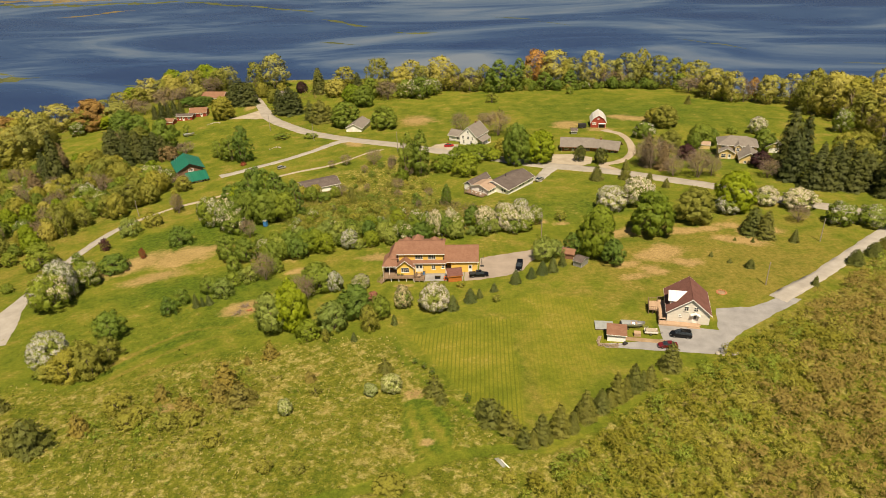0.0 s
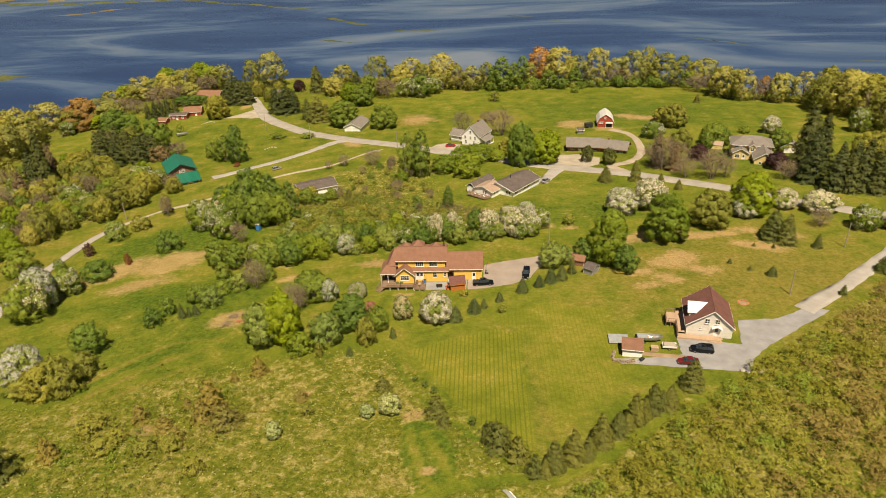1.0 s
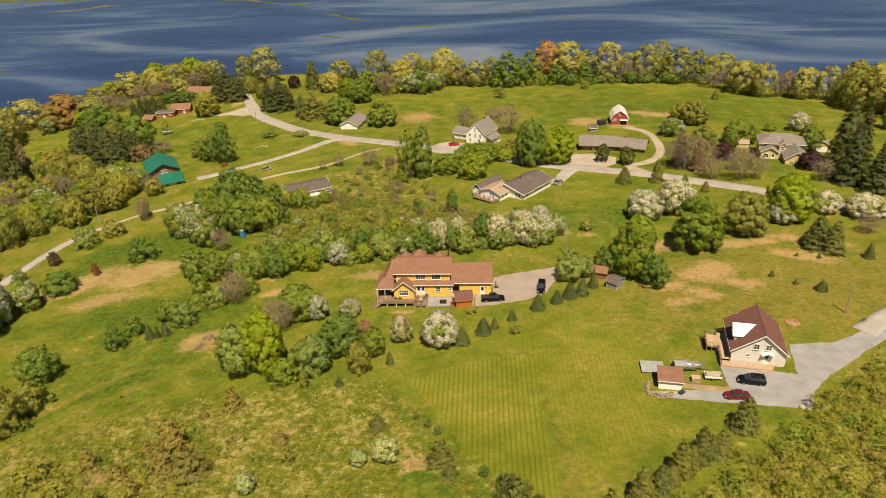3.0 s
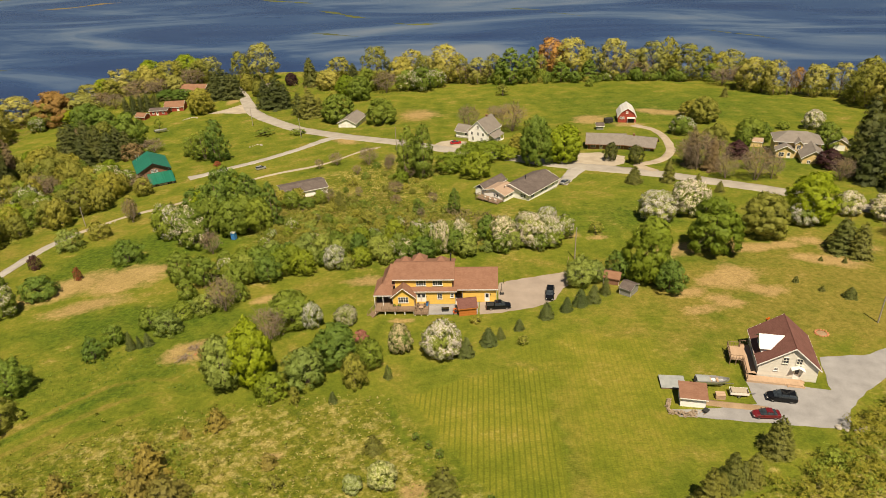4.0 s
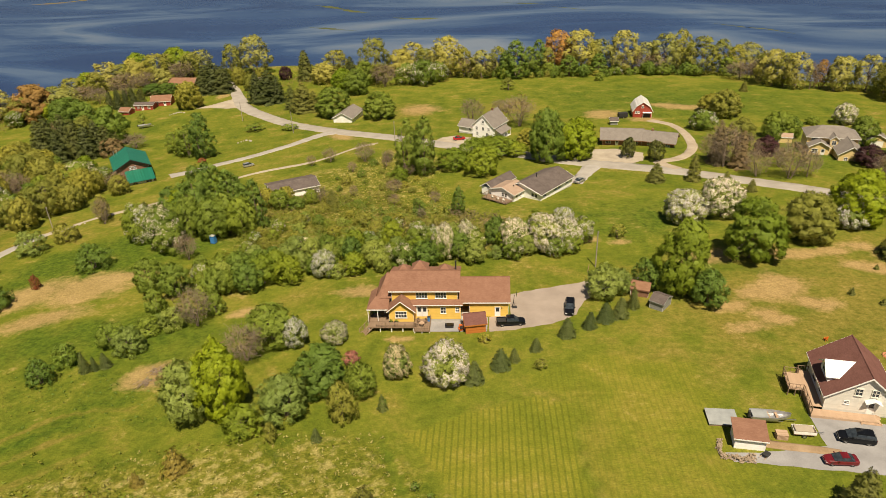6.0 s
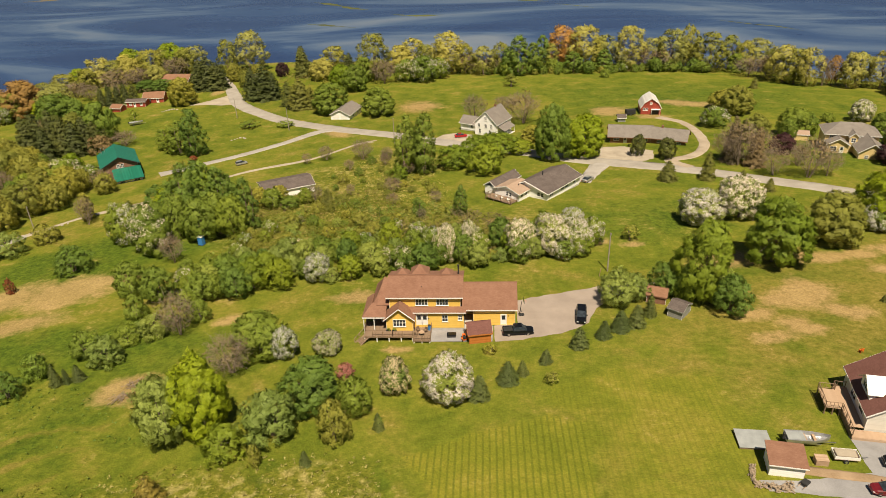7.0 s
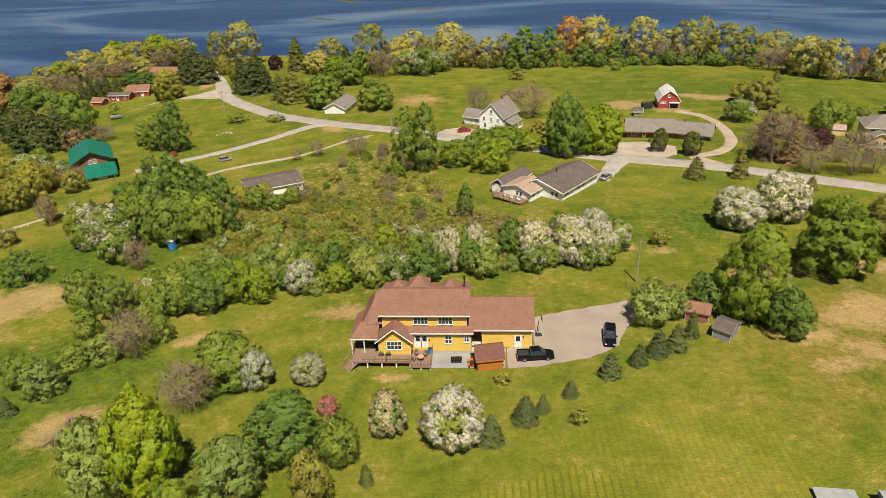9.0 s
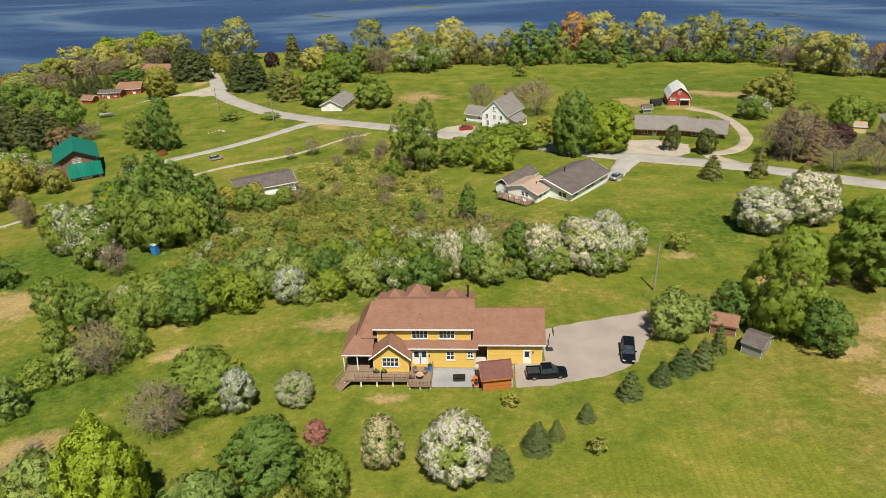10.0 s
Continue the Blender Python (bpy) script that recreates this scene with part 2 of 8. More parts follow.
ROOF_BROWN = shingle("roof_brown", (0.185, 0.092, 0.060), (0.285, 0.155, 0.105))
ROOF_MAROON = shingle("roof_maroon", (0.125, 0.055, 0.045), (0.205, 0.098, 0.082))
ROOF_GREY = shingle("roof_grey", (0.155, 0.138, 0.122), (0.26, 0.232, 0.205))
ROOF_DARK = shingle("roof_dark", (0.075, 0.060, 0.055), (0.170, 0.140, 0.125))
ROOF_TAN = shingle("roof_tan", (0.30, 0.21, 0.15), (0.42, 0.31, 0.235))
ROOF_RUST = shingle("roof_rust", (0.19, 0.095, 0.055), (0.30, 0.17, 0.11))
METAL_GREEN = boards("metal_roof_green", (0.005, 0.105, 0.065), (0.012, 0.16, 0.105), 0.4, "X", 0.4, 0.5, 0.02)
METAL_WHITE = boards("metal_roof_white", (0.50, 0.49, 0.47), (0.62, 0.61, 0.59), 0.4, "X", 0.45, 0.5, 0.02)
SIDING_YELLOW = boards("siding_yellow", (0.70, 0.455, 0.098), (0.80, 0.535, 0.130), 0.11)
SIDING_WHITE = boards("siding_white", (0.82, 0.81, 0.79), (0.90, 0.89, 0.87), 0.11)
SIDING_CREAM = boards("siding_cream", (0.60, 0.575, 0.51), (0.70, 0.675, 0.61), 0.11)
SIDING_SAND = boards("siding_sand", (0.58, 0.43, 0.19), (0.68, 0.52, 0.25), 0.11)
SIDING_RED = boards("siding_red", (0.27, 0.045, 0.030), (0.36, 0.070, 0.045), 0.2, "X")
SIDING_CEDAR = boards("siding_cedar", (0.38, 0.125, 0.028), (0.50, 0.18, 0.045), 0.14)
BRICK = boards("brick_brown", (0.17, 0.085, 0.055), (0.26, 0.14, 0.095), 0.075, "Z", 0.9, 0.15, 0.006)
SIDING_GREY = boards("siding_grey", (0.20, 0.20, 0.19), (0.28, 0.28, 0.27), 0.14)
TRIM = mottled("trim_white", (0.74, 0.73, 0.70), (0.82, 0.81, 0.78), 2.0, 0.5, 0, 0.4, 30.0, 0.05)
CONCRETE = mottled("concrete", (0.36, 0.34, 0.31), (0.48, 0.46, 0.43), 1.2, 0.9)
DECK = boards("deck_weathered", (0.165, 0.112, 0.074), (0.27, 0.19, 0.13), 0.14, "Y", 0.85, 0.2)
DECK_NEW = boards("deck_fresh", (0.34, 0.23, 0.15), (0.46, 0.33, 0.23), 0.14, "Y", 0.8, 0.2)
POLE_WOOD = mottled("pole_wood", (0.22, 0.19, 0.16), (0.36, 0.32, 0.28), 2.0, 0.9)
GLASS = glazing("window_glass")
PAINT_BLACK = mottled("paint_black", (0.004, 0.0045, 0.006), (0.008, 0.009, 0.011), 1.0, 0.09, 0.0, 0.35, 60.0, 0.0)
PAINT_RED = mottled("paint_red", (0.30, 0.012, 0.014), (0.38, 0.020, 0.020), 1.0, 0.22, 0.0, 0.6, 60.0, 0.0)
PAINT_MAROON = mottled("paint_maroon", (0.10, 0.008, 0.012), (0.15, 0.014, 0.018), 1.0, 0.25, 0.0, 0.6, 60.0, 0.0)
PAINT_SILVER = mottled("paint_silver", (0.42, 0.42, 0.42), (0.52, 0.52, 0.52), 1.0, 0.3, 0.6, 0.5, 60.0, 0.0)
RUBBER = mottled("rubber", (0.018, 0.018, 0.018), (0.035, 0.034, 0.033), 6.0, 0.85)
ALLOY = mottled("alloy", (0.45, 0.45, 0.46), (0.62, 0.62, 0.63), 3.0, 0.35, 0.9, 0.5, 30.0, 0.0)
DARK = mottled("dark_plastic", (0.02, 0.02, 0.02), (0.04, 0.04, 0.04), 3.0, 0.6)
TARP = mottled("tarp_grey", (0.23, 0.245, 0.245), (0.32, 0.34, 0.335), 0.8, 0.6)
BLUE = mottled("plastic_blue", (0.03, 0.16, 0.42), (0.05, 0.22, 0.52), 2.0, 0.45)
ORANGE = mottled("paint_orange", (0.55, 0.10, 0.015), (0.70, 0.16, 0.03), 2.0, 0.4)
BRICK_ORANGE = mottled("brick_orange", (0.36, 0.13, 0.06), (0.52, 0.24, 0.13), 3.0, 0.9)
PALE_DIRT = mottled("pale_dirt", (0.30, 0.245, 0.18), (0.41, 0.345, 0.265), 0.3, 0.95, 0, 0.15, 6.0, 0.4)
STONE = mottled("stone", (0.22, 0.20, 0.17), (0.42, 0.39, 0.34), 3.0, 0.95)
FIREWOOD = mottled("firewood", (0.17, 0.125, 0.085), (0.45, 0.36, 0.26), 5.0, 0.9)
LAMP_CLEAR = mottled("headlight_glass", (0.55, 0.56, 0.58), (0.75, 0.76, 0.78), 4.0, 0.1, 0.0, 0.6, 40.0, 0.0)
LAMP_RED = mottled("tail_light_red", (0.35, 0.01, 0.01), (0.50, 0.03, 0.02), 4.0, 0.2, 0.0, 0.6, 40.0, 0.0)


# ---- mesh helpers ----
def mesh_object(name, verts, faces, material, parent=None, label="", smooth=False):
    me = bpy.data.meshes.new(name)
    me.from_pydata(verts, [], faces)
    if material:
        me.materials.append(material)
    if smooth:
        me.shade_smooth()
    ob = new(name, me)
    ob.parent = parent
    return tagged(ob, label)


def part(name, bm, material, parent=None, label=""):
    """Links a bmesh as ONE mesh object under a thing or a part."""
    me = bpy.data.meshes.new(name)
    bmesh.ops.recalc_face_normals(bm, faces=bm.faces)
    bm.to_mesh(me)
    bm.free()
    me.materials.append(material)
    ob = new(name, me)
    ob.parent = parent
    return tagged(ob, label)


def thing(name, m, label, category, group="", kind=""):
    ob = new(name)
    ob.empty_display_size = 0.5
    ob.matrix_basis = m
    return tagged(ob, label, category, group, kind)


def cuboid(bm, x0, y0, z0, x1, y1, z1, bevel=0.0):
    """Adds a box by its two corners, its edges rounded by bevel."""
    vs = [bm.verts.new(v) for v in ((x0, y0, z0), (x1, y0, z0), (x1, y1, z0), (x0, y1, z0), (x0, y0, z1), (x1, y0, z1), (x1, y1, z1), (x0, y1, z1))]
    fs = [bm.faces.new([vs[i] for i in f]) for f in ((0, 3, 2, 1), (4, 5, 6, 7), (0, 1, 5, 4), (1, 2, 6, 5), (2, 3, 7, 6), (3, 0, 4, 7))]
    if bevel:
        bmesh.ops.bevel(bm, geom=list({e for f in fs for e in f.edges}), offset=bevel, segments=2, affect="EDGES", profile=0.6)
    return bm


def box(x0, y0, z0, x1, y1, z1, bevel=0.0):
    return cuboid(bmesh.new(), x0, y0, z0, x1, y1, z1, bevel)


def tube(bm, a, b, r0, r1=None, sides=8):
    """Adds a tapered round bar from a to b."""
    a, b = Vector(a), Vector(b)
    r1 = r0 if r1 is None else r1
    q = (b - a).to_track_quat("Z", "Y")
    rings = []
    for c, r in ((a, r0), (b, r1)):
        rings.append([bm.verts.new(c + q @ Vector((r * math.cos(2 * math.pi * i / sides), r * math.sin(2 * math.pi * i / sides), 0))) for i in range(sides)])
    for i in range(sides):
        bm.faces.new((rings[0][i], rings[0][(i + 1) % sides], rings[1][(i + 1) % sides], rings[1][i]))
    bm.faces.new(rings[0][::-1])
    bm.faces.new(rings[1])
    return bm


def slab(bm, pts, thick, normal=None):
    """Adds a plate with the outline pts (3D, in one plane), thickened downwards along its normal, with UVs in metres."""
    pts = [Vector(p) for p in pts]
    n = Vector(normal) if normal else (pts[1] - pts[0]).cross(pts[2] - pts[0]).normalized()
    if n.z < 0:
        pts, n = pts[::-1], -n
    uv = bm.loops.layers.uv.verify()
    top = [bm.verts.new(p) for p in pts]
    low = [bm.verts.new(p - n * thick) for p in pts]
    u = Vector((n.y, -n.x, 0))
    u = u.normalized() if u.length > 1e-4 else Vector((1, 0, 0))
    w = n.cross(u)
    fs = [bm.faces.new(top), bm.faces.new(low[::-1])] + [bm.faces.new((top[i], low[i], low[(i + 1) % len(pts)], top[(i + 1) % len(pts)])) for i in range(len(pts))]
    for f in fs:
        for loop in f.loops:
            loop[uv].uv = (loop.vert.co.dot(u), loop.vert.co.dot(w))
    return bm


# ---- the lie of the land ----
WATER_Z = -23.3
COEF = [-0.412, 2.495, -7.246, -1.16, 1.128, -0.467, 0.117, -0.923, 0.215]
SHORE_X = [-900, -420, -320, -262, -215, -160, -100, 0, 100, 150, 190, 250, 330, 500, 1000]
SHORE_Y = [-260, 40, 120, 190, 255, 298, 305, 306, 296, 278, 250, 222, 186, 120, -100]


def shore(x):
    return np.interp(x, SHORE_X, SHORE_Y)


def ground_z(x, y):
    """Height of the ground at a place of the plan."""
    x, y = np.asarray(x, float), np.asarray(y, float)
    u, v = np.clip(x, -260, 260) / 100.0, np.clip(y, -190, 320) / 100.0
    z = COEF
    land = z[0] + z[1] * u + z[2] * v + z[3] * u * u + z[4] * u * v + z[5] * v * v + z[6] * u * u * v + z[7] * u * v * v + z[8] * v ** 3
    land = np.maximum(land, -22.4) + 0.12 * np.sin(x / 9.0) * np.sin(y / 11.0)
    w = np.clip((y - shore(x) + 12) / 36.0, 0, 1)
    w = w * w * (3 - 2 * w)
    return land * (1 - w) - 27.5 * w


def gz(x, y):
    return float(ground_z(x, y))


def inside(poly, x, y):
    """Which places lie in a polygon of the plan."""
    hit = np.zeros(np.shape(x), bool)
    for (x0, y0), (x1, y1) in zip(poly, poly[1:] + poly[:1]):
        cross = ((y0 > y) != (y1 > y)) & (x < (x1 - x0) * (y - y0) / ((y1 - y0) or 1e-9) + x0)
        hit ^= cross
    return hit


# ---- ground, water, roads ----
def lines(lo, hi, *stretches, grow=1.35):
    """Grid lines: even along each stretch (start, step), then wider and wider out to lo and hi."""
    mid = np.concatenate([np.arange(a, b, step) for (a, step), (b, _) in zip(stretches, stretches[1:])])
    s, up = stretches[-2][1], [mid[-1]]
    while up[-1] < hi:
        s *= grow
        up.append(min(hi, up[-1] + s))
    s, down = stretches[0][1], [mid[0]]
    while down[-1] > lo:
        s *= grow
        down.append(max(lo, down[-1] - s))
    return np.array(down[:0:-1] + list(mid) + up[1:])


def soft_blob(x, y, cx, cy, rx, ry, turn=0.0):
    """1 in the middle of an ellipse of the plan, 0 outside."""
    a = radians(turn)
    u, v = (x - cx) * math.cos(a) + (y - cy) * math.sin(a), -(x - cx) * math.sin(a) + (y - cy) * math.cos(a)
    return np.clip(1.35 - np.sqrt((u / rx) ** 2 + (v / ry) ** 2), 0, 1)


def build_ground():
    gx, gy = lines(-2600, 2600, (-170, 2.0), (-72, 0.85), (42, 1.8), (172, 0)), lines(-900, 3600, (-98, 0.8), (-22, 1.8), (264, 0))
    X, Y = np.meshgrid(gx, gy)
    Z = ground_z(X, Y)
    nx, ny = len(gx), len(gy)
    verts = np.stack([X.ravel(), Y.ravel(), Z.ravel()], 1)
    i = (np.arange(ny - 1)[:, None] * nx + np.arange(nx - 1)[None]).ravel()
    faces = np.stack([i, i + 1, i + nx + 1, i + nx], 1)
    ob = mesh_object("ground", verts.tolist(), faces.tolist(), GRASS, smooth=True)
    x, y = verts[:, 0], verts[:, 1]
    earth_map, wild, dry = np.zeros(len(x)), np.zeros(len(x)), np.full(len(x), 0.5)
    for b in EARTH:
        earth_map = np.maximum(earth_map, soft_blob(x, y, *b))
    for poly in WILD:
        wild[inside(poly, x, y)] = 0.9
    for *b, tone in TONED:
        dry += tone * soft_blob(x, y, *b)
    wild = wild.reshape(ny, nx)
    for _ in range(14):
        wild = (wild + np.roll(wild, 1, 0) + np.roll(wild, -1, 0) + np.roll(wild, 1, 1) + np.roll(wild, -1, 1)) / 5
    wild = wild.ravel()
    # rows cut into the big field, and the loop mown into the meadow
    rows = np.where(inside(FIELD, x, y), 1.0, 0.0)
    rows = np.maximum(rows, 0.62 * inside(AFTERMATH, x, y))
    for cx, cy, rx, ry, turn in MOWN:
        a = radians(turn)
        u, v = (x - cx) * math.cos(a) + (y - cy) * math.sin(a), -(x - cx) * math.sin(a) + (y - cy) * math.cos(a)
        r = np.sqrt((u / rx) ** 2 + (v / ry) ** 2)
        wild[r < 1.0] = 0.0
        dry[r < 1.0] = 0.0
    for line in SWATHS:
        for p in smooth_line(line, 0.6):
            near = np.hypot(x - p[0], y - p[1]) < p[2] / 2
            wild[near], dry[near] = 0.0, p[3] if len(p) > 3 else 0.45
    wild[y > shore(x) - 8] = 1.0
    layer = ob.data.color_attributes.new("cover", "FLOAT_COLOR", "POINT")
    data = np.stack([earth_map, wild, np.clip(dry, 0, 1), rows], 1).astype(np.float32)
    layer.data.foreach_set("color", data.ravel())
    tagged(ob, "rolling green lawn and rough meadow with bare earth patches", "ground", kind="structure")


def smooth_line(pts, step=2.0):
    """A smooth curve through points of the plan, in even steps."""
    pts = [np.array(p, float) for p in pts]
    p = [2 * pts[0] - pts[1]] + pts + [2 * pts[-1] - pts[-2]]
    out = []
    for a, b, c, d in zip(p, p[1:], p[2:], p[3:]):
        n = max(2, int(np.hypot(*(c - b)[:2]) / step))
        for s in np.arange(n) / n:
            out.append(0.5 * (2 * b + (c - a) * s + (2 * a - 5 * b + 4 * c - d) * s * s + (3 * b - a - 3 * c + d) * s ** 3))
    return out + [pts[-1]]


def road(name, pts, material, label, lift=0.05, kind="structure", crown=0.05, ragged=0.25):
    """A road laid over the ground: points (x, y, width) along its middle."""
    rng = random.Random(name + label)
    line = smooth_line(pts)
    verts, faces, cols = [], [], (-1.0, -0.96, -0.5, 0.0, 0.5, 0.96, 1.0)
    for i, p in enumerate(line):
        q = line[min(i + 1, len(line) - 1)] - line[max(i - 1, 0)]
        t = q[:2] / (np.hypot(*q[:2]) or 1)
        for c in cols:
            w = c * (p[2] / 2 + rng.uniform(-ragged, ragged) * (abs(c) > 0.9))
            x, y = p[0] - t[1] * w, p[1] + t[0] * w
            verts.append((x, y, gz(x, y) + (lift + crown * (1 - abs(c)) if abs(c) < 0.99 else -0.05)))
    m = len(cols)
    for i in range(len(line) - 1):
        for j in range(m - 1):
            a = i * m + j
            faces.append((a, a + m, a + m + 1, a + 1))
    ob = mesh_object(name, verts, faces, material, smooth=True)
    return tagged(ob, label, "road", kind=kind)


def yard(name, outline, material, label, lift=0.05, ragged=0.2, step=1.4):
    """A paved or gravelled yard over the ground, inside an outline of the plan."""
    rng = random.Random(label)
    o = [Vector((x, y)) for x, y in outline]
    edge_pts = []
    for a, b in zip(o, o[1:] + o[:1]):
        n = max(1, int((b - a).length / step))
        edge_pts += [a.lerp(b, i / n) + Vector((rng.uniform(-ragged, ragged), rng.uniform(-ragged, ragged))) for i in range(n)]
    bm = bmesh.new()
    vs = [bm.verts.new((p.x, p.y, 0)) for p in edge_pts]
    f = bm.faces.new(vs)
    bmesh.ops.triangulate(bm, faces=[f], ngon_method="EAR_CLIP")
    for _ in range(7):
        long_edges = [e for e in bm.edges if e.calc_length() > 2.2]
        if long_edges:
            bmesh.ops.subdivide_edges(bm, edges=long_edges, cuts=1)
            bmesh.ops.triangulate(bm, faces=bm.faces[:])
    rim = [v for v in bm.verts if v.is_boundary]
    for v in bm.verts:
        v.co.z = gz(v.co.x, v.co.y) + lift
    for v in rim:
        v.co.z -= 0.02
    ob = part(name, bm, material, None)
    if ob.data.polygons[0].normal.z < 0:
        ob.data.flip_normals()
    return tagged(ob, label, name, kind="structure")


# patches of bare earth: x, y, half lengths, turn
EARTH = [(-39.5, -18.5, 6.5, 3.2, 15), (65, 3, 4, 2.2, 20), (69.6, 7.5, 4, 2.5, 40), (76.6, 13, 3, 5.5, 10), (80, 4, 5.5, 2.2, -10), (71, -2.5, 4.5, 2, 10), (65.5, -4.9, 3.5, 1.8, 10), (92, 27, 8, 2.4, 5), (100, 29.5, 5, 2, -10), (-72, 18, 11, 8, 20), (-84, 14, 13, 7, 40), (-74, 4, 10, 4, 30), (-64, 24, 8, 3, 15), (-40, -16, 5, 3, 25), (75, 9, 8, 4.5, 30), (70, 0, 3.5, 2, 0), (80, 3, 4, 2.5, 0), (64, -5, 3, 2, 0),
         (66, 24, 7, 4, 20), (49.4, 34, 2.6, 1.6, 0), (86, 26, 9, 3, 10), (100, 18, 9, 3, -20), (39, 42, 4, 2, 0), (2, -7.5, 3.2, 0.8, 0),
         (9.2, -56.6, 2.6, 1.7, 0), (12.8, -71.3, 1.3, 1.1, 0), (-38, 144, 9, 4, -35), (-30, 4, 4, 2, 20), (66, 166, 8, 9, 0), (80, 155, 7, 4, 0),
         (-96, -4, 5, 3, 60), (-10, 185, 9, 10, 0), (99, 178, 14, 6, -25), (-8, 12, 6, 3, 0), (-42, -60, 3, 2, 0), (26, 6, 4, 2, 0), (108, 25, 8, 4, 0),
         (-14, -49, 2, 1, 0), (42, 36, 3, 2, 0), (20, 51, 4, 2, 10), (-115, 230, 4, 5, 0), (-3, 11.5, 3.5, 2.2, 0), (66, -58, 3, 1.2, -40)]
WILD = [[(-260, -260), (60, -260), (40, -70), (28, -68), (11, -47), (2, -34), (-16, -36), (-36, -40), (-60, -52), (-90, -54), (-260, -60)],
        [(28, -70), (60, -53), (76, -46), (84, -38), (110, -14), (150, 18), (330, 150), (330, -260), (40, -260)],
        [(-62, 55), (-40, 34), (-10, 20), (30, 30), (32, 48), (10, 62), (-4, 80), (8, 100), (-12, 118), (-34, 100), (-52, 84)],
        [(-260, 70), (-118, 52), (-112, 82), (-128, 120), (-260, 190)]]
# tone of the grass: x, y, half lengths, turn, then above 0 for dry and below 0 for lush
TONED = [(-78, 38, 22, 9, 25, -0.5), (-62, -2, 22, 8, 15, -0.3), (92, 12, 42, 26, 20, 0.42), (100, -8, 26, 14, 30, 0.3), (60, 0, 20, 12, 0, 0.2), (-70, 36, 30, 14, 30, -0.55), (-50, -8, 30, 12, 10, -0.3), (60, 48, 22, 14, 20, -0.45), (110, 190, 60, 40, 0, -0.4), (30, 215, 50, 30, 0, -0.15),
         (30, 190, 14, 20, 10, 0.35), (-14, 182, 10, 14, 0, 0.4), (-60, 190, 40, 30, 0, 0.12), (-110, 170, 40, 30, 0, -0.15), (44, -40, 8, 24, 0, 0.12), (33.5, -42, 2.5, 24, 2, 0.3), (10, -16, 34, 6, 8, -0.12), (-20, 10, 20, 6, 20, 0.1), (20, 17, 30, 4, 8, 0.15),
         (-60, -30, 34, 10, 10, -0.25), (130, 110, 30, 24, 0, -0.4), (-150, 40, 60, 60, 0, 0.25), (50, -15, 22, 3, -8, 0.15), (-165, 100, 20, 40, 0, -0.3)]
SWATHS = [[(8.6, -61.0, 1.5, 0.62), (9.8, -65.0, 1.5, 0.6), (10.8, -69.1, 1.5, 0.6), (11.7, -72.2, 1.5, 0.6), (13.0, -74.2, 1.5, 0.6), (14.6, -75.2, 1.6, 0.55), (16.6, -74.6, 1.6, 0.5)], [(11.5, -61.5, 1.9, 0.5), (13.4, -65.0, 1.9, 0.55), (15.3, -69.1, 1.9, 0.55), (16.5, -72.2, 1.9, 0.5), (17.3, -74.0, 1.9, 0.5)],
          [(-65.3, -48.9, 1.6, 0.95), (-63.1, -44.0, 1.6, 0.95), (-59.4, -38.9, 1.6, 0.95), (-55.2, -33.9, 1.5, 0.9), (-50.6, -29.3, 1.5, 0.85), (-44.6, -27.3, 1.5, 0.8), (-38.4, -27.4, 1.4, 0.7)], [(-54, -49.5, 1.6, 0.9), (-48.9, -44.8, 1.6, 0.9), (-44.4, -40.8, 1.6, 0.85), (-40.6, -37.6, 1.5, 0.8)], [(-62.6, -47.0, 1.8, 0.05), (-58.0, -40.5, 1.8, 0.05), (-52.8, -35.2, 1.8, 0.05), (-47.6, -31.2, 1.8, 0.1)], [(-60.2, -49.2, 1.5, 0.9), (-54.8, -42.8, 1.5, 0.9), (-49.8, -37.2, 1.5, 0.9), (-44.9, -33.4, 1.5, 0.8), (-40.2, -31.7, 1.4, 0.7)],
          [(-67.9, -51.9, 1.7, 0.2), (-65.4, -44.1, 1.7, 0.2), (-61.1, -35.6, 1.7, 0.2), (-54.3, -27.8, 1.7, 0.25), (-44.8, -24.9, 1.7, 0.3)], [(35, -36.7, 1.6, 0.75), (42, -37.8, 1.6, 0.8), (50, -39.2, 1.8, 0.8)], [(38, -9.5, 1.6, 0.7), (50, -11.5, 1.6, 0.75), (62, -13.5, 1.6, 0.7)], [(-8, -87, 2.6, 0.36), (2.3, -83.2, 2.6, 0.36), (7.9, -80.2, 2.8, 0.36), (12.7, -77.1, 2.8, 0.36), (17.7, -75.0, 2.8, 0.42), (22.8, -73.8, 2.8, 0.45), (28, -73.0, 2.6, 0.45), (35.3, -72.9, 2.6, 0.45), (45.7, -65.5, 2.6, 0.45), (56, -57.5, 2.6, 0.45), (74, -45, 2.4, 0.5)],
          [(3, -36, 1.4, 0.2), (8, -48, 1.4, 0.2), (18, -60, 1.4, 0.2), (28, -70, 1.4, 0.2)]]
FIELD = [(6, -34), (15, -29), (26, -25), (30.5, -27), (31, -50), (31.5, -67), (20.5, -58)]
AFTERMATH = [(24, -20), (36, -14), (52, -16), (53, -26), (53, -43), (36, -62), (32, -40), (30, -26)]
MOWN = [(12.6, -67.2, 4.7, 10.0, 17)]
build_ground()

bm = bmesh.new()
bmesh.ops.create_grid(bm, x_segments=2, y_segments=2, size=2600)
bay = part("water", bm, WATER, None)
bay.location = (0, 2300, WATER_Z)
tagged(bay, "dark blue bay water with painted pale sheen of wind lanes", "water", kind="structure")

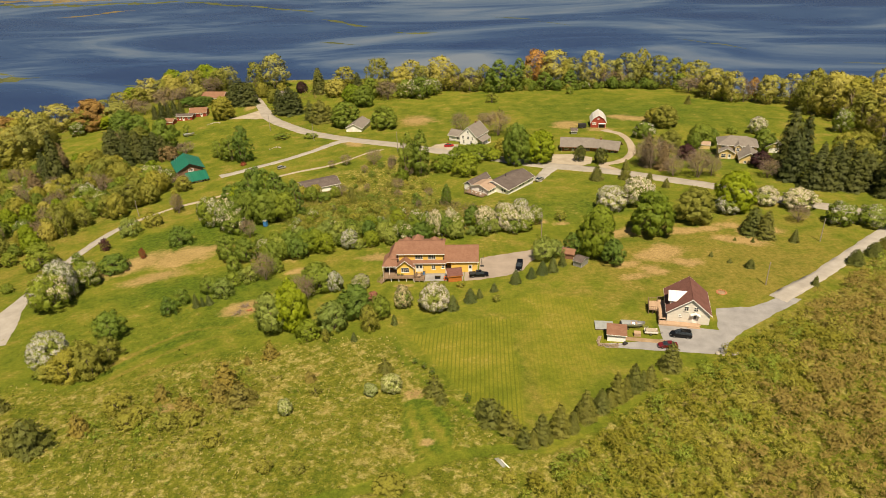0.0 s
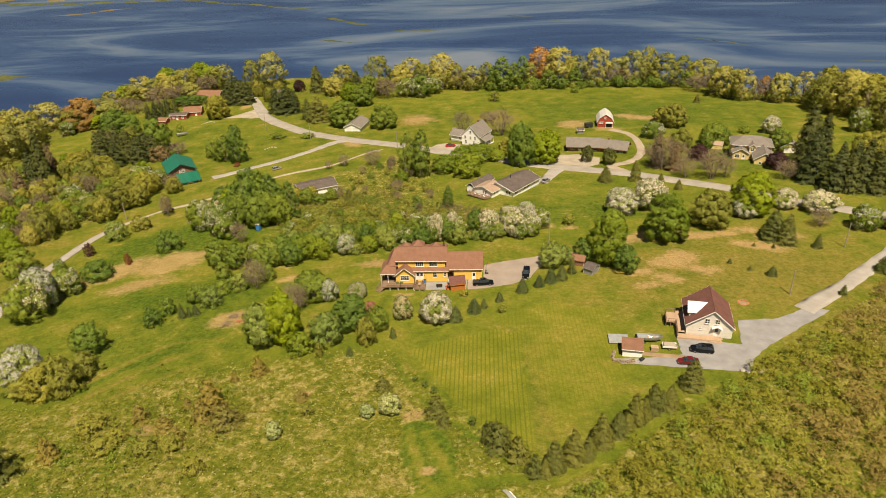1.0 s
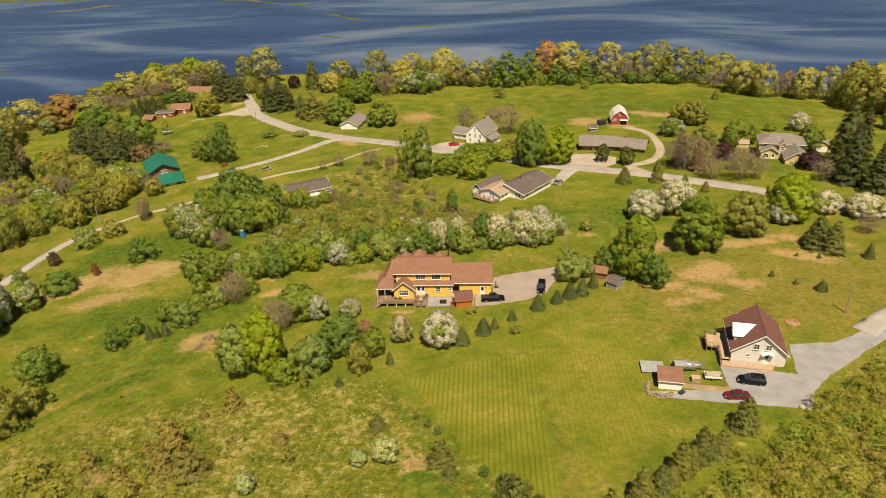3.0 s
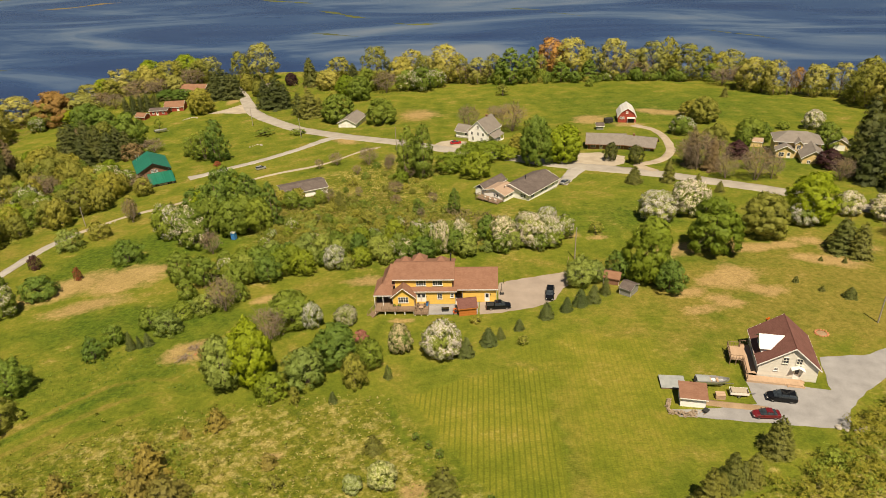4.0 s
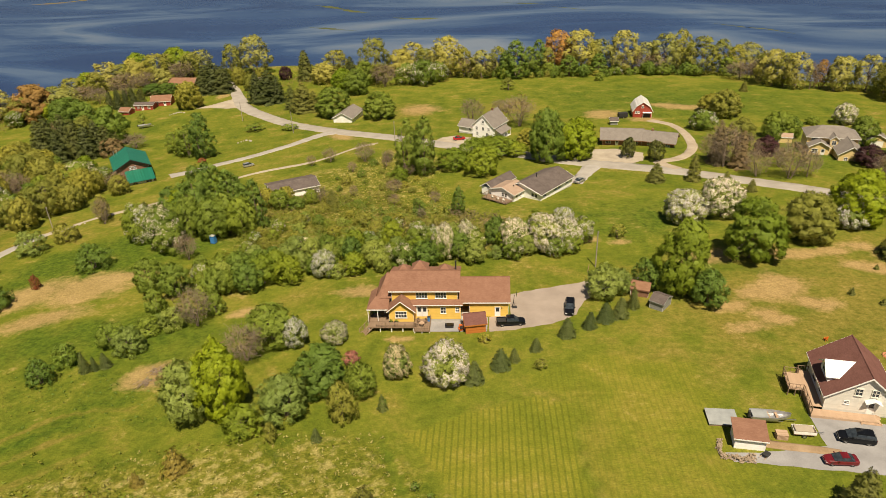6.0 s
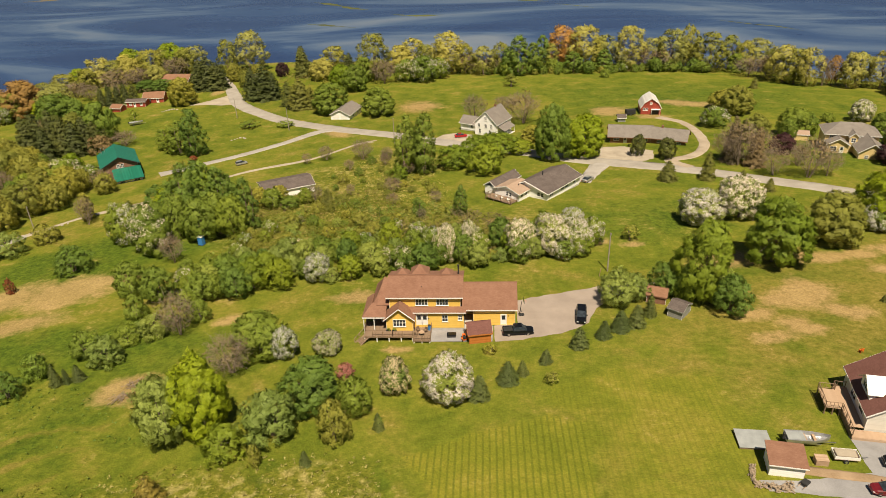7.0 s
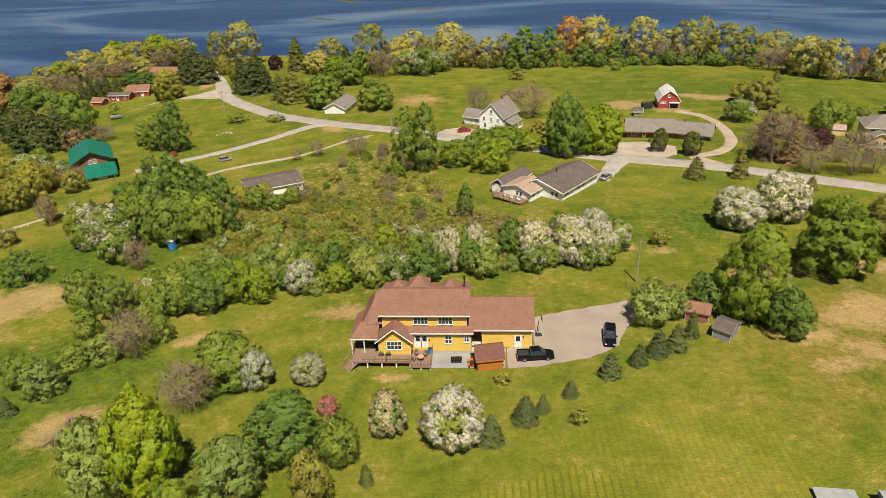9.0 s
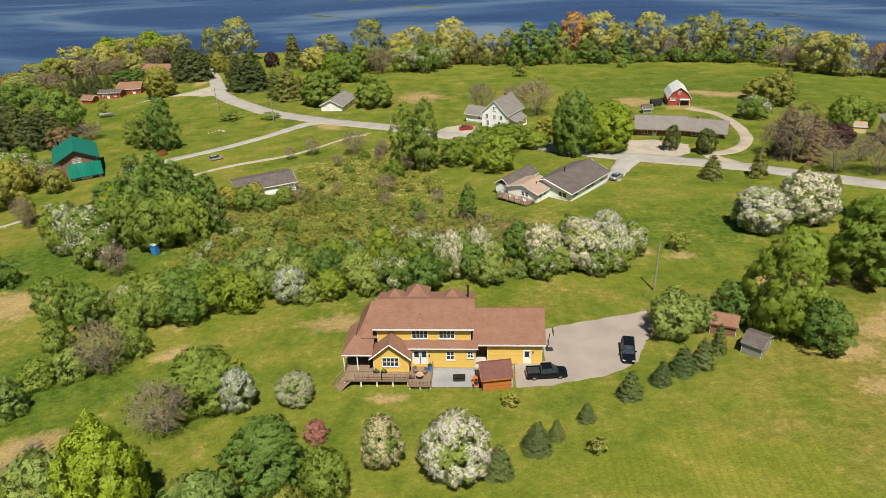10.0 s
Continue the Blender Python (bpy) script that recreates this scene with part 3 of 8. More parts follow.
road("road", [(-124, 262, 5), (-114.5, 245, 5.5), (-104, 222, 6.5), (-96, 205, 7), (-83, 188, 7), (-64.3, 168.5, 7), (-41, 152, 7), (-16, 138.5, 7.5), (5, 124.5, 7.5), (27, 111.5, 7.5), (46, 99.5, 7.5), (63, 91.8, 7.5),
              (79, 84, 7), (93, 75.5, 7), (108.5, 65.3, 7), (124, 52, 7), (150, 36, 7), (200, 0, 7), (260, -50, 7)], ASPHALT, "pale worn asphalt road curving across the slope")
road("lane", [(-41, 150, 5), (-46.5, 147.5, 5), (-55.7, 134.3, 4), (-67.3, 120.5, 4), (-75.8, 113.6, 4), (-84, 106.5, 4.4), (-89.0, 103.0, 5.5)], GRAVEL_WARM, "grey gravel lane leading to the green-roofed house")
for off in (-0.95, 0.95):
    road("track", [(-22 + off * 0.5, 131 + off, 1.1), (-28 + off * 0.6, 127.5 + off, 1.1), (-41.5 + off * 0.6, 111.1 + off, 1.1), (-60.7 + off * 0.5, 99.2 + off, 1.1), (-80.9 + off * 0.5, 75.7 + off, 1.1), (-94.4 + off * 0.6, 65.4 + off, 1.2), (-104 + off, 53 + off * 0.3, 1.4)],
         SAND, "pale wheel rut of a farm track through grass", 0.04, ragged=0.15)
road("track", [(-103.5, 54, 3), (-107, 44, 3.2), (-108.6, 32, 3.4), (-109, 13, 4), (-107.5, -5, 4.5), (-106.5, -14, 6), (-104, -23, 9), (-100, -34, 9)], GRAVEL_WARM, "pale gravel track running down beside the meadow", 0.04)
road("driveway", [(76, 88, 4), (72.5, 95.5, 4), (80, 100, 3.6), (86.4, 110, 3.4), (89.4, 126, 3.2), (88.5, 144, 3.4), (82, 153, 5)], PALE_DIRT, "pale gravel driveway looping round to the red barn")
yard("driveway", [(44, 100), (50, 106), (54, 113), (62, 113), (70, 107), (68, 98), (62, 94), (52, 97)], SAND, "pale gravel forecourt before the long brick house")
yard("driveway", [(-2, 128), (2, 136), (7, 138), (13, 134.5), (12, 127), (10, 121)], SAND, "gravel driveway of the white farmhouse")
road("driveway", [(52, 95, 6), (47, 84, 4.5), (44, 77.5, 4.5)], GRAVEL_WARM, "short grey gravel driveway beside the white bungalow")
yard("turning_place", [(-121, 206), (-113, 214), (-106, 224), (-99, 214), (-97, 204), (-104, 203.5), (-112, 206)], SAND, "pale gravel turning place beside the road")
yard("driveway", [(22.5, 0.4), (22.9, 9.0), (31, 11.5), (40, 14.6), (46, 16.0), (50, 15.5), (47, 12.2), (41.4, 10.6), (37, 5.5), (34.9, 0.4), (31.5, -2.4), (28.2, -3.6), (23, -4.9), (18.4, -5.4), (18.4, -0.1)], PAVE_WARM, "smooth warm grey asphalt driveway of the yellow house")
yard("path", [(6.9, -1.4), (7.4, -5.0), (13.4, -4.4), (18.2, -5.2), (18.2, -0.2), (13.3, -1.35)], GRAVEL, "grey gravel strip along the yellow house", 0.07)
yard("driveway", [(65.0, -29.6), (78.2, -32.6), (80.5, -22.5), (90, -22.0), (99, -16.6), (103, -18.6), (93, -26), (84, -33), (79, -37.8), (76.5, -42.8), (66, -41.6), (51.2, -39.6), (50.4, -37.9), (58, -37.6), (64.5, -36.4)], GRAVEL, "wide grey gravel yard beside the cream house")
road("driveway", [(97, -18.3, 4.8), (106, -11, 4.6), (112, -6.2, 4.2), (130, 10, 4.2), (147, 25, 4.4), (190, 60, 4.4), (230, 85, 4.4)], GRAVEL_WARM, "pale gravel drive along the edge of the thicket")
road("path", [(56.2, -36.0, 1.6), (62, -37.0, 1.6), (66, -37.8, 1.4)], DIRT, "bare brown earth path beside the gravel yard", 0.08)
def strand(name, pts, material, label):
    """A low, ragged bar of weed or mud lying in the bay: points (x, y, width)."""
    rng = random.Random(label + str(pts[0]))
    line = smooth_line(pts, 3.0)
    verts, faces = [], []
    wob = [rng.uniform(0, 6.28) for _ in range(3)]
    for i, p in enumerate(line):
        q = line[min(i + 1, len(line) - 1)] - line[max(i - 1, 0)]
        t = q[:2] / (np.hypot(*q[:2]) or 1)
        ends = min(1.0, (i + 0.3) / 6.0, (len(line) - i - 0.7) / 6.0)
        w = p[2] / 2 * ends * (0.8 + 0.35 * math.sin(i * 0.5 + wob[0]) + 0.25 * math.sin(i * 1.7 + wob[1]) + rng.uniform(-0.3, 0.3))
        s = p[2] * 0.25 * math.sin(i * 0.23 + wob[2])
        for c, z in ((-1.0, -0.12), (-0.5, 0.16), (0.5, 0.16), (1.0, -0.12)):
            verts.append((p[0] - t[1] * (w * c + s), p[1] + t[0] * (w * c + s), WATER_Z + z * (0.4 + 0.6 * ends)))
    for i in range(len(line) - 1):
        for j in range(3):
            a = i * 4 + j
            faces.append((a, a + 4, a + 5, a + 1))
    ob = mesh_object(name, verts, faces, material, smooth=True)
    return tagged(ob, label, name.replace("_", " "), kind="structure")


strand("weed_bar", [(-342, 715, 16), (-280, 681, 12), (-223, 650, 9), (-155, 606, 8)], WEED, "long yellow-green weed bar in the bay")
strand("weed_bar", [(-140, 562, 6), (-105, 528, 9), (-80, 510, 8)], WEED, "yellow-green weed bar in the bay")
strand("weed_bar", [(-57, 481, 9), (-36, 475, 12), (-15, 472, 6)], WEED, "yellow-green weed tongue in the bay")
strand("weed_bar", [(-121, 445, 4), (-104, 438, 6), (-78, 427, 4)], WEED, "small yellow-green weed bar in the bay")
strand("weed_bar", [(-370, 339, 20), (-338, 331, 24), (-324, 338, 14), (-311, 343, 5)], WEED, "yellow-green marsh tongue in the bay")
strand("weed_bar", [(-370, 360, 4), (-354, 356, 5), (-336, 349, 4)], WEED, "narrow weed bar beside the marsh tongue")
strand("weed_bar", [(-234, 312, 3), (-221, 309, 4), (-209, 306, 3)], WEED, "small yellow-green weed bar near the shore")
strand("mud_bar", [(-456, 619, 8), (-430, 633, 14), (-406, 652, 12), (-382, 659, 5)], MUD, "brown mud flat in the bay")
strand("weed_bar", [(-616, 742, 20), (-527, 720, 24), (-437, 716, 20), (-344, 720, 16)], WEED, "far yellow-green weed flat in the bay")
strand("mud_bar", [(-641, 780, 20), (-555, 768, 30), (-454, 752, 24)], MUD, "far brown mud flat in the bay")
strand("weed_bar", [(35, 546, 2), (54, 536, 5), (73, 527, 2)], WEED, "thin yellow-green weed bar in the bay")
strand("weed_bar", [(77, 514, 1.2), (92, 503, 2), (106, 488, 1.2)], WEED, "thin broken weed bar in the bay")
strand("weed_bar", [(185, 417, 1.5), (202, 399, 3.5), (214, 391, 2), (226, 373, 1.5)], WEED, "narrow yellow-green weed bar in the bay")
strand("weed_bar", [(274, 325, 2), (286, 321, 3), (310, 315, 3)], WEED, "thin yellow-green weed bar in the bay")


# ---- trees ----
def unit(v):
    return v / (np.linalg.norm(v, axis=1, keepdims=True) + 1e-9)


def blades(centres, normals, size, rng, long=1.35, loose=0.55):
    """Leaves: a small pointed blade at each centre, turned loosely to its normal; gives corners and their normals."""
    n = len(centres)
    face = unit(normals + loose * rng.normal(size=(n, 3)))
    t = unit(np.cross(face, rng.normal(size=(n, 3))))
    b = np.cross(t, face)
    s = (1.45 * size * rng.uniform(0.6, 1.4, n))[:, None]
    t, b = t * s * long * 0.5, b * s * 0.5
    flip = np.einsum("ij,ij->i", np.cross(1.7 * t - b, 1.6 * t + b), normals) < 0
    b[flip] *= -1
    return np.stack([centres - t, centres + t * 0.7 - b, centres + t * 0.6 + b], 1).reshape(-1, 3), np.repeat(normals, 3, 0)


def crown_points(rng, clumps, count, shell=0.55, out=None, under=-0.3):
    """Places and outward ways of leaves on the skins of overlapping clumps (x, y, z, rx, rz); out: the way each clump faces."""
    cl = np.array(clumps)
    w = cl[:, 3] ** 2
    pick = rng.choice(len(cl), count, p=w / w.sum())
    d = unit(rng.normal(size=(count, 3)))
    way = np.tile(np.array([0.0, 0.0, 1.0]), (count, 1)) if out is None else np.array(out)[pick]
    dot = np.einsum("ij,ij->i", d, way)
    turn = dot < under
    d[turn] -= 2 * dot[turn, None] * way[turn]
    r = shell + (1 - shell) * rng.uniform(0, 1, count) ** 0.6
    r *= 1 + 0.17 * rng.normal(size=count)
    c = cl[pick, :3] + d * np.stack([cl[pick, 3], cl[pick, 3], cl[pick, 4]], 1) * r[:, None]
    return c, unit(0.7 * d + 0.42 * way + 0.16 * rng.normal(size=(count, 3)))


def leaf_mesh(name, sprays):
    verts, normals = sprays
    me = bpy.data.meshes.new(name)
    n = len(verts) // 3
    me.from_pydata(verts.tolist(), [], np.arange(n * 3).reshape(n, 3).tolist())
    me.normals_split_custom_set_from_vertices(normals.tolist())
    me.materials.append(LEAF["mid"])
    return me


def limbs_mesh(name, rng, clumps, height, radius, split=0.3, stems=1, material=BARK):
    """A tapered trunk with limbs that reach into the clumps."""
    bm = bmesh.new()
    for s in range(stems):
        off = Vector((rng.normal() * 0.12, rng.normal() * 0.12, 0)) * height * (0 if stems == 1 else 0.5)
        lean = Vector((rng.normal() * 0.03, rng.normal() * 0.03, 1)) * height
        pts = [off * (0.3 if stems > 1 else 1) + Vector((0, 0, -0.35)), off + lean * split, off * 1.3 + lean * 0.62 + Vector((rng.normal(), rng.normal(), 0)) * 0.02 * height, off * 1.5 + lean * 0.86]
        rad = [radius * 1.25, radius * 0.8, radius * 0.45, radius * 0.12]
        for a, b, r0, r1 in zip(pts, pts[1:], rad, rad[1:]):
            tube(bm, a, b, r0, r1, 6)
        for c in clumps:
            if rng.uniform() < 0.7 / stems ** 1.5 + 0.05:
                base = pts[1].lerp(pts[2], rng.uniform(0, 0.9))
                tip = Vector(c[:3])
                mid = base.lerp(tip, 0.5) + Vector((rng.normal() * 0.05, rng.normal() * 0.05, 0.04)) * height
                tube(bm, base, mid, radius * 0.38, radius * 0.22, 3)
                tube(bm, mid, tip, radius * 0.22, radius * 0.05, 3)
    me = bpy.data.meshes.new(name)
    bm.to_mesh(me)
    bm.free()
    me.materials.append(material)
    return me


def make_broadleaf(seed, height, width, base, leaves, size, clumps=40, airy=0.0, stems=1, bloom=0, bark=BARK, tall=1.0, low=0.32):
    """Meshes of one broad-leaved tree: trunk, a domed crown of leafy clumps and, where it flowers, blossom. low: where it is widest."""
    rng = np.random.default_rng(seed)
    hs = np.linspace(0.0, 1.0, 60)
    dome = np.where(hs < low, 0.70 + 0.30 * np.sin(math.pi / 2 * hs / low), np.maximum(0.0, 1 - ((hs - low) / (1 - low)) ** 2) ** 0.58)
    half, rise = width / 2, height - base
    arc = np.hypot(np.gradient(hs) * rise, np.gradient(dome) * half)
    heap = np.cumsum((dome + 0.04) * arc)
    heap = (heap - heap[0]) / (heap[-1] - heap[0])
    skew, phase = rng.uniform(0.06, 0.16), rng.uniform(0, 6.28)
    cl, out = [], []
    for i in range(clumps):
        h = float(np.interp((i + rng.uniform(0.2, 0.8)) / clumps, heap, hs))
        a = i * 2.39996 + rng.uniform(-0.3, 0.3)
        r = half * rng.uniform(0.13, 0.32) * (40 / clumps) ** 0.3
        lobe = 1 + skew * math.sin(a + phase) + 0.5 * skew * math.sin(3 * a + 2 * phase + 4 * h)
        rr = max(0.0, float(np.interp(h, hs, dome)) * half * lobe - 0.7 * r) * rng.uniform(0.80 - 0.2 * airy, 1.06)
        z = min(base + h * rise + rng.normal() * 0.03 * rise, height - 0.7 * r * tall)
        cl.append((math.cos(a) * rr, math.sin(a) * rr, max(z, 0.6 * r), r, r * tall))
        out.append((math.cos(a), math.sin(a), 2.1 * (h - low) + 0.25))
    out = unit(np.array(out))
    inner = int(leaves * 0.2 * (1 - airy))
    c, n = crown_points(rng, cl, leaves - inner, 0.7, out)
    if inner:
        c2, n2 = crown_points(rng, [(0, 0, base + rise * 0.42, half * 0.62, rise * 0.40)], inner, 0.8, under=-0.9)
        c, n = np.concatenate([c, c2]), np.concatenate([n, n2])
    c[:, 2] = np.maximum(c[:, 2], base * 0.45 + 0.08)
    made = {"trunk": limbs_mesh("trunk", rng, cl[::max(1, clumps // 9)], height, 0.017 * height ** 0.9 + 0.03, 0.3, stems, bark), "crown": leaf_mesh("crown", blades(c, n, size, rng))}
    if bloom:
        flowering = [j for j in range(clumps) if rng.uniform() < (0.86 if bloom > 2000 else 0.5)]
        c2, n2 = crown_points(rng, [cl[j] for j in flowering], bloom, 0.7, out[flowering], -0.2)
        c2[:, 2] = np.maximum(c2[:, 2], base * 0.6 + 0.1)
        made["blossom"] = leaf_mesh("blossom", blades(c2 + n2 * 0.05, n2, size * (0.62 if bloom > 2000 else 0.5), rng, 1.1))
    return made


def make_conifer(seed, height, width, needles=2400, tiers=13, gap=0.05, ragged=0.2, size=0.3, taper=0.9):
    """Meshes of one conifer: trunk and tiers of drooping boughs made of small sprays."""
    rng = np.random.default_rng(seed)
    f = 1 - np.sqrt(rng.uniform(0.0, 1.0, needles))
    step = np.floor(f * tiers)
    boughs = 7 + (step * 2.3 + seed) % 3
    start = (step * 1.7 + seed) % 6.28
    spoke = rng.integers(0, 9, needles)
    ang = start + (spoke % boughs) * 2 * math.pi / boughs + rng.normal(size=needles) * (0.16 + 0.10 * f)
    reach = 1 + ragged * np.sin(spoke * 2.9 + step * 4.1 + seed)
    f0 = (step + 0.15 * np.sin(spoke * 3.3 + step)) / tiers
    full = width / 2 * np.clip(1 - f0, 0.02, 1) ** taper * reach
    along = rng.uniform(0, 1, needles) ** 0.55
    r = full * (0.10 + 0.90 * along)
    lift = height * (1 - gap) / tiers
    z = height * gap + height * (1 - gap) * np.clip(f0, 0, 1) + lift * 0.75 - 0.30 * r * (1 - 0.7 * f0) + rng.uniform(-0.5, 0.12, needles) * lift * (1.15 - 0.5 * along)
    d = np.stack([np.cos(ang), np.sin(ang), np.zeros(needles)], 1)
    c = d * r[:, None]
    c[:, 2] = np.clip(z, 0.02 * height, height)
    n = unit(d * 0.75 + np.array([0, 0, 0.62]) + 0.22 * rng.normal(size=(needles, 3)))
    me = leaf_mesh("crown", blades(c, n, size, rng, 1.7, 0.45))
    bm = tube(bmesh.new(), (0, 0, -0.3), (0, 0, height * 0.97), 0.018 * height + 0.03, 0.01, 7)
    tr = bpy.data.meshes.new("trunk")
    bm.to_mesh(tr)
    bm.free()
    tr.materials.append(BARK)
    return {"trunk": tr, "crown": me}


def make_twiggy(seed, height, width, twigs=420, stems=1, leaves=160):
    """Meshes of a tree still nearly bare: limbs, a haze of fine twigs and a few buds."""
    rng = np.random.default_rng(seed)
    base = height * 0.16
    out = make_broadleaf(seed, height, width, base, 10, 0.1, 34, 1.0, stems, 0, BARK_GREY)
    verts, faces = [], []
    for i in range(twigs):
        d = rng.normal(size=3)
        d /= np.linalg.norm(d)
        r = rng.uniform(0.35, 1.0) ** 0.5
        p = np.array([d[0] * width / 2 * r, d[1] * width / 2 * r, (height + base) / 2 + d[2] * (height - base) / 2 * r])
        way = np.array([d[0], d[1], abs(d[2]) * 0.5 + 0.5]) + 0.4 * rng.normal(size=3)
        way = way / np.linalg.norm(way) * height * rng.uniform(0.07, 0.15)
        sd = np.cross(way, rng.normal(size=3))
        sd = sd / np.linalg.norm(sd) * height * 0.0035
        k_ = len(verts)
        verts += [p - way + sd, p - way - sd, p + way]
        faces.append((k_, k_ + 1, k_ + 2))
        for _ in range(2):
            q = p + way * rng.uniform(-0.4, 0.4)
            w2 = (way + 0.9 * np.linalg.norm(way) * rng.normal(size=3)) * 0.6
            k_ = len(verts)
            verts += [q + sd * 0.7, q - sd * 0.7, q + w2]
            faces.append((k_, k_ + 1, k_ + 2))
    me = bpy.data.meshes.new("twig_crown")
    me.from_pydata([tuple(v) for v in verts], [], faces)
    me.materials.append(BARK_GREY)
    rng = np.random.default_rng(seed + 50)
    cl = [(0, 0, (height + base) / 2, width / 2, (height - base) / 2)]
    c, n = crown_points(rng, cl, leaves, 0.4)
    out["crown"] = leaf_mesh("crown", blades(c, n, height * 0.034, rng))
    out["twig_crown"] = me
    return out


# kinds: nominal height and width, their meshes in several forms, and how they are called
KINDS = {
    "maple": (10, 8.5, [make_broadleaf(10 + i, 10, 8.5, 0.9, 4200, 0.44, 72, 0.0, 1, 0, BARK, 1.0, 0.30) for i in range(4)], "maple_tree", "broad maple tree"),
    "shore": (14, 10, [make_broadleaf(20 + i, 14, 10, 1.6, 1800, 0.52, 46, 0.75, 2, 0, BARK_GREY, 1.25, 0.42) for i in range(6)], "shore_tree", "tall spring tree"),
    "birch": (11, 5, [make_broadleaf(30 + i, 11, 5, 0.5, 2700, 0.30, 50, 0.6, 2, 0, BARK_GREY, 1.5, 0.30) for i in range(3)], "birch_tree", "slender birch tree"),
    "apple": (5, 5.2, [make_broadleaf(40 + i, 5, 5.2, 0.8, 1700, 0.31, 40, 0.1, 3) for i in range(5)], "apple_tree", "wild apple tree"),
    "bloom": (5, 5.2, [make_broadleaf(50 + i, 5, 5.2, 0.6, 1700, 0.30, 64, 0.1, 3, 4800) for i in range(4)], "blossom_tree", "blossoming apple tree"),
    "speckled": (5, 5.2, [make_broadleaf(60 + i, 5, 5.2, 0.8, 1600, 0.31, 40, 0.1, 3, 1100) for i in range(3)], "apple_tree", "half-blossomed apple tree"),
    "bush": (2.6, 3.0, [make_broadleaf(70 + i, 2.6, 3.0, 0.05, 1000, 0.20, 26, 0.0, 3, 0, BARK, 1.0, 0.25) for i in range(4)], "bush", "rounded bush"),
    "sapling": (2.2, 1.4, [make_broadleaf(80 + i, 2.2, 1.4, 0.6, 260, 0.15, 14, 0.6) for i in range(2)], "sapling", "thin young sapling"),
    "spruce": (5, 3.4, [make_conifer(90 + i, 5, 3.4, 2900, 9, 0.02, 0.12, 0.19, 0.72) for i in range(3)], "spruce_tree", "conical spruce tree"),
    "fir": (12, 6, [make_conifer(100 + i, 12, 6, 2500, 14, 0.04, 0.2, 0.40, 0.62) for i in range(3)], "fir_tree", "tall fir tree"),
    "scrub": (3, 2.6, [make_conifer(110 + i, 3, 2.6, 1100, 6, 0.03, 0.3, 0.18, 0.6) for i in range(3)], "scrub_conifer", "ragged scrub conifer"),
    "bare": (8, 6.5, [make_twiggy(120 + i, 8, 6.5, 460, 2, 340) for i in range(3)], "bare_tree", "nearly bare spring tree"),
}
TONE = {"bright": "bright yellow-green", "fresh": "light green", "budding": "pale yellow", "mid": "fresh green", "deep": "deep green", "olive": "olive-yellow", "gold": "golden-green", "rust": "rust-orange", "plum": "dark purple",
        "red": "red-leaved", "brown": "brownish", "pale": "pale green", "needle": "dark green", "spruce": "grey-green", "dark": "blackish green", "scrub": "yellowish brown", "white": "white", "cream": "cream", "pink": "pink"}
MASTERS = {}


def grow(kind, tone, places, where, group=""):
    """Plants trees of one kind: places are x, y, height, width."""
    h0, w0, forms, name, noun = KINDS[kind]
    for i, (x, y, h, w) in enumerate(places):
        rng = random.Random(round(x * 7.1 + y * 13.7, 2))
        form = rng.randrange(len(forms))
        key = (kind, form, tone)
        m = pose(x, y, gz(x, y) - 0.05, rng.uniform(-2, 2), rng.uniform(-2, 2), rng.uniform(0, 360)) @ Matrix.Diagonal((w / w0, w / w0 * rng.uniform(0.92, 1.08), h / h0, 1))
        text = "%s %s %s" % (TONE[tone], noun, where)
        if key not in MASTERS:
            root = thing(name, m, text, name.replace("_", " "), group)
            for part_name, me in forms[form].items():
                ob = new(part_name, me)
                ob.parent = root
                if part_name in ("crown", "blossom"):
                    t = tone
                    if kind in ("bloom", "speckled"):
                        t = tone if part_name == "blossom" else ("pale" if kind == "bloom" else "mid")
                    ob.material_slots[0].link = "OBJECT"
                    ob.material_slots[0].material = LEAF[t]
                    if part_name == "blossom":
                        tagged(ob, TONE[t] + " blossom")
            MASTERS[key] = root
        else:
            big = MASTERS[key].scale
            root = copy_thing(MASTERS[key], m @ Matrix.Diagonal((1 / big[0], 1 / big[1], 1 / big[2], 1)))
            tagged(root, text, group=group)


def scatter(poly, gap, seed):
    """Uneven places inside a polygon of the plan, at least a gap apart."""
    rng = random.Random(seed)
    xs, ys = [p[0] for p in poly], [p[1] for p in poly]
    got = []
    for _ in range(6000):
        x, y = rng.uniform(min(xs), max(xs)), rng.uniform(min(ys), max(ys))
        if inside(poly, np.array([x]), np.array([y]))[0] and all((x - a) ** 2 + (y - b) ** 2 > gap * gap for a, b in got):
            got.append((x, y))
    return got


# ---- trees and shrubs, place by place ----
grow("bloom", "white", [(11.0, -20.0, 6.9, 7.5)], "beside the yellow house's lawn")
grow("bloom", "cream", [(2.8, -18.9, 5.7, 5.0), (-9.8, -7.4, 3.6, 5.3)], "beside the yellow house's lawn")
grow("bloom", "white", [(-16.8, -8.9, 5.3, 4.6)], "among shrubs below the yellow house")
grow("spruce", "spruce", [(15.9, -21.0, 4.3, 3.5), (20.3, -17.0, 3.9, 3.8), (22.7, -15.1, 2.8, 2.1), (26.5, -11.9, 2.6, 2.5), (32.4, -7.4, 3.9, 3.5), (36.8, -4.6, 3.4, 3.0), (40.0, -2.3, 4.1, 4.0), (42.9, -0.8, 4.3, 3.7), (46.0, 2.6, 4.7, 2.7), (1.9, -28.2, 2.4, 1.7)], "on the lawn of the yellow house")
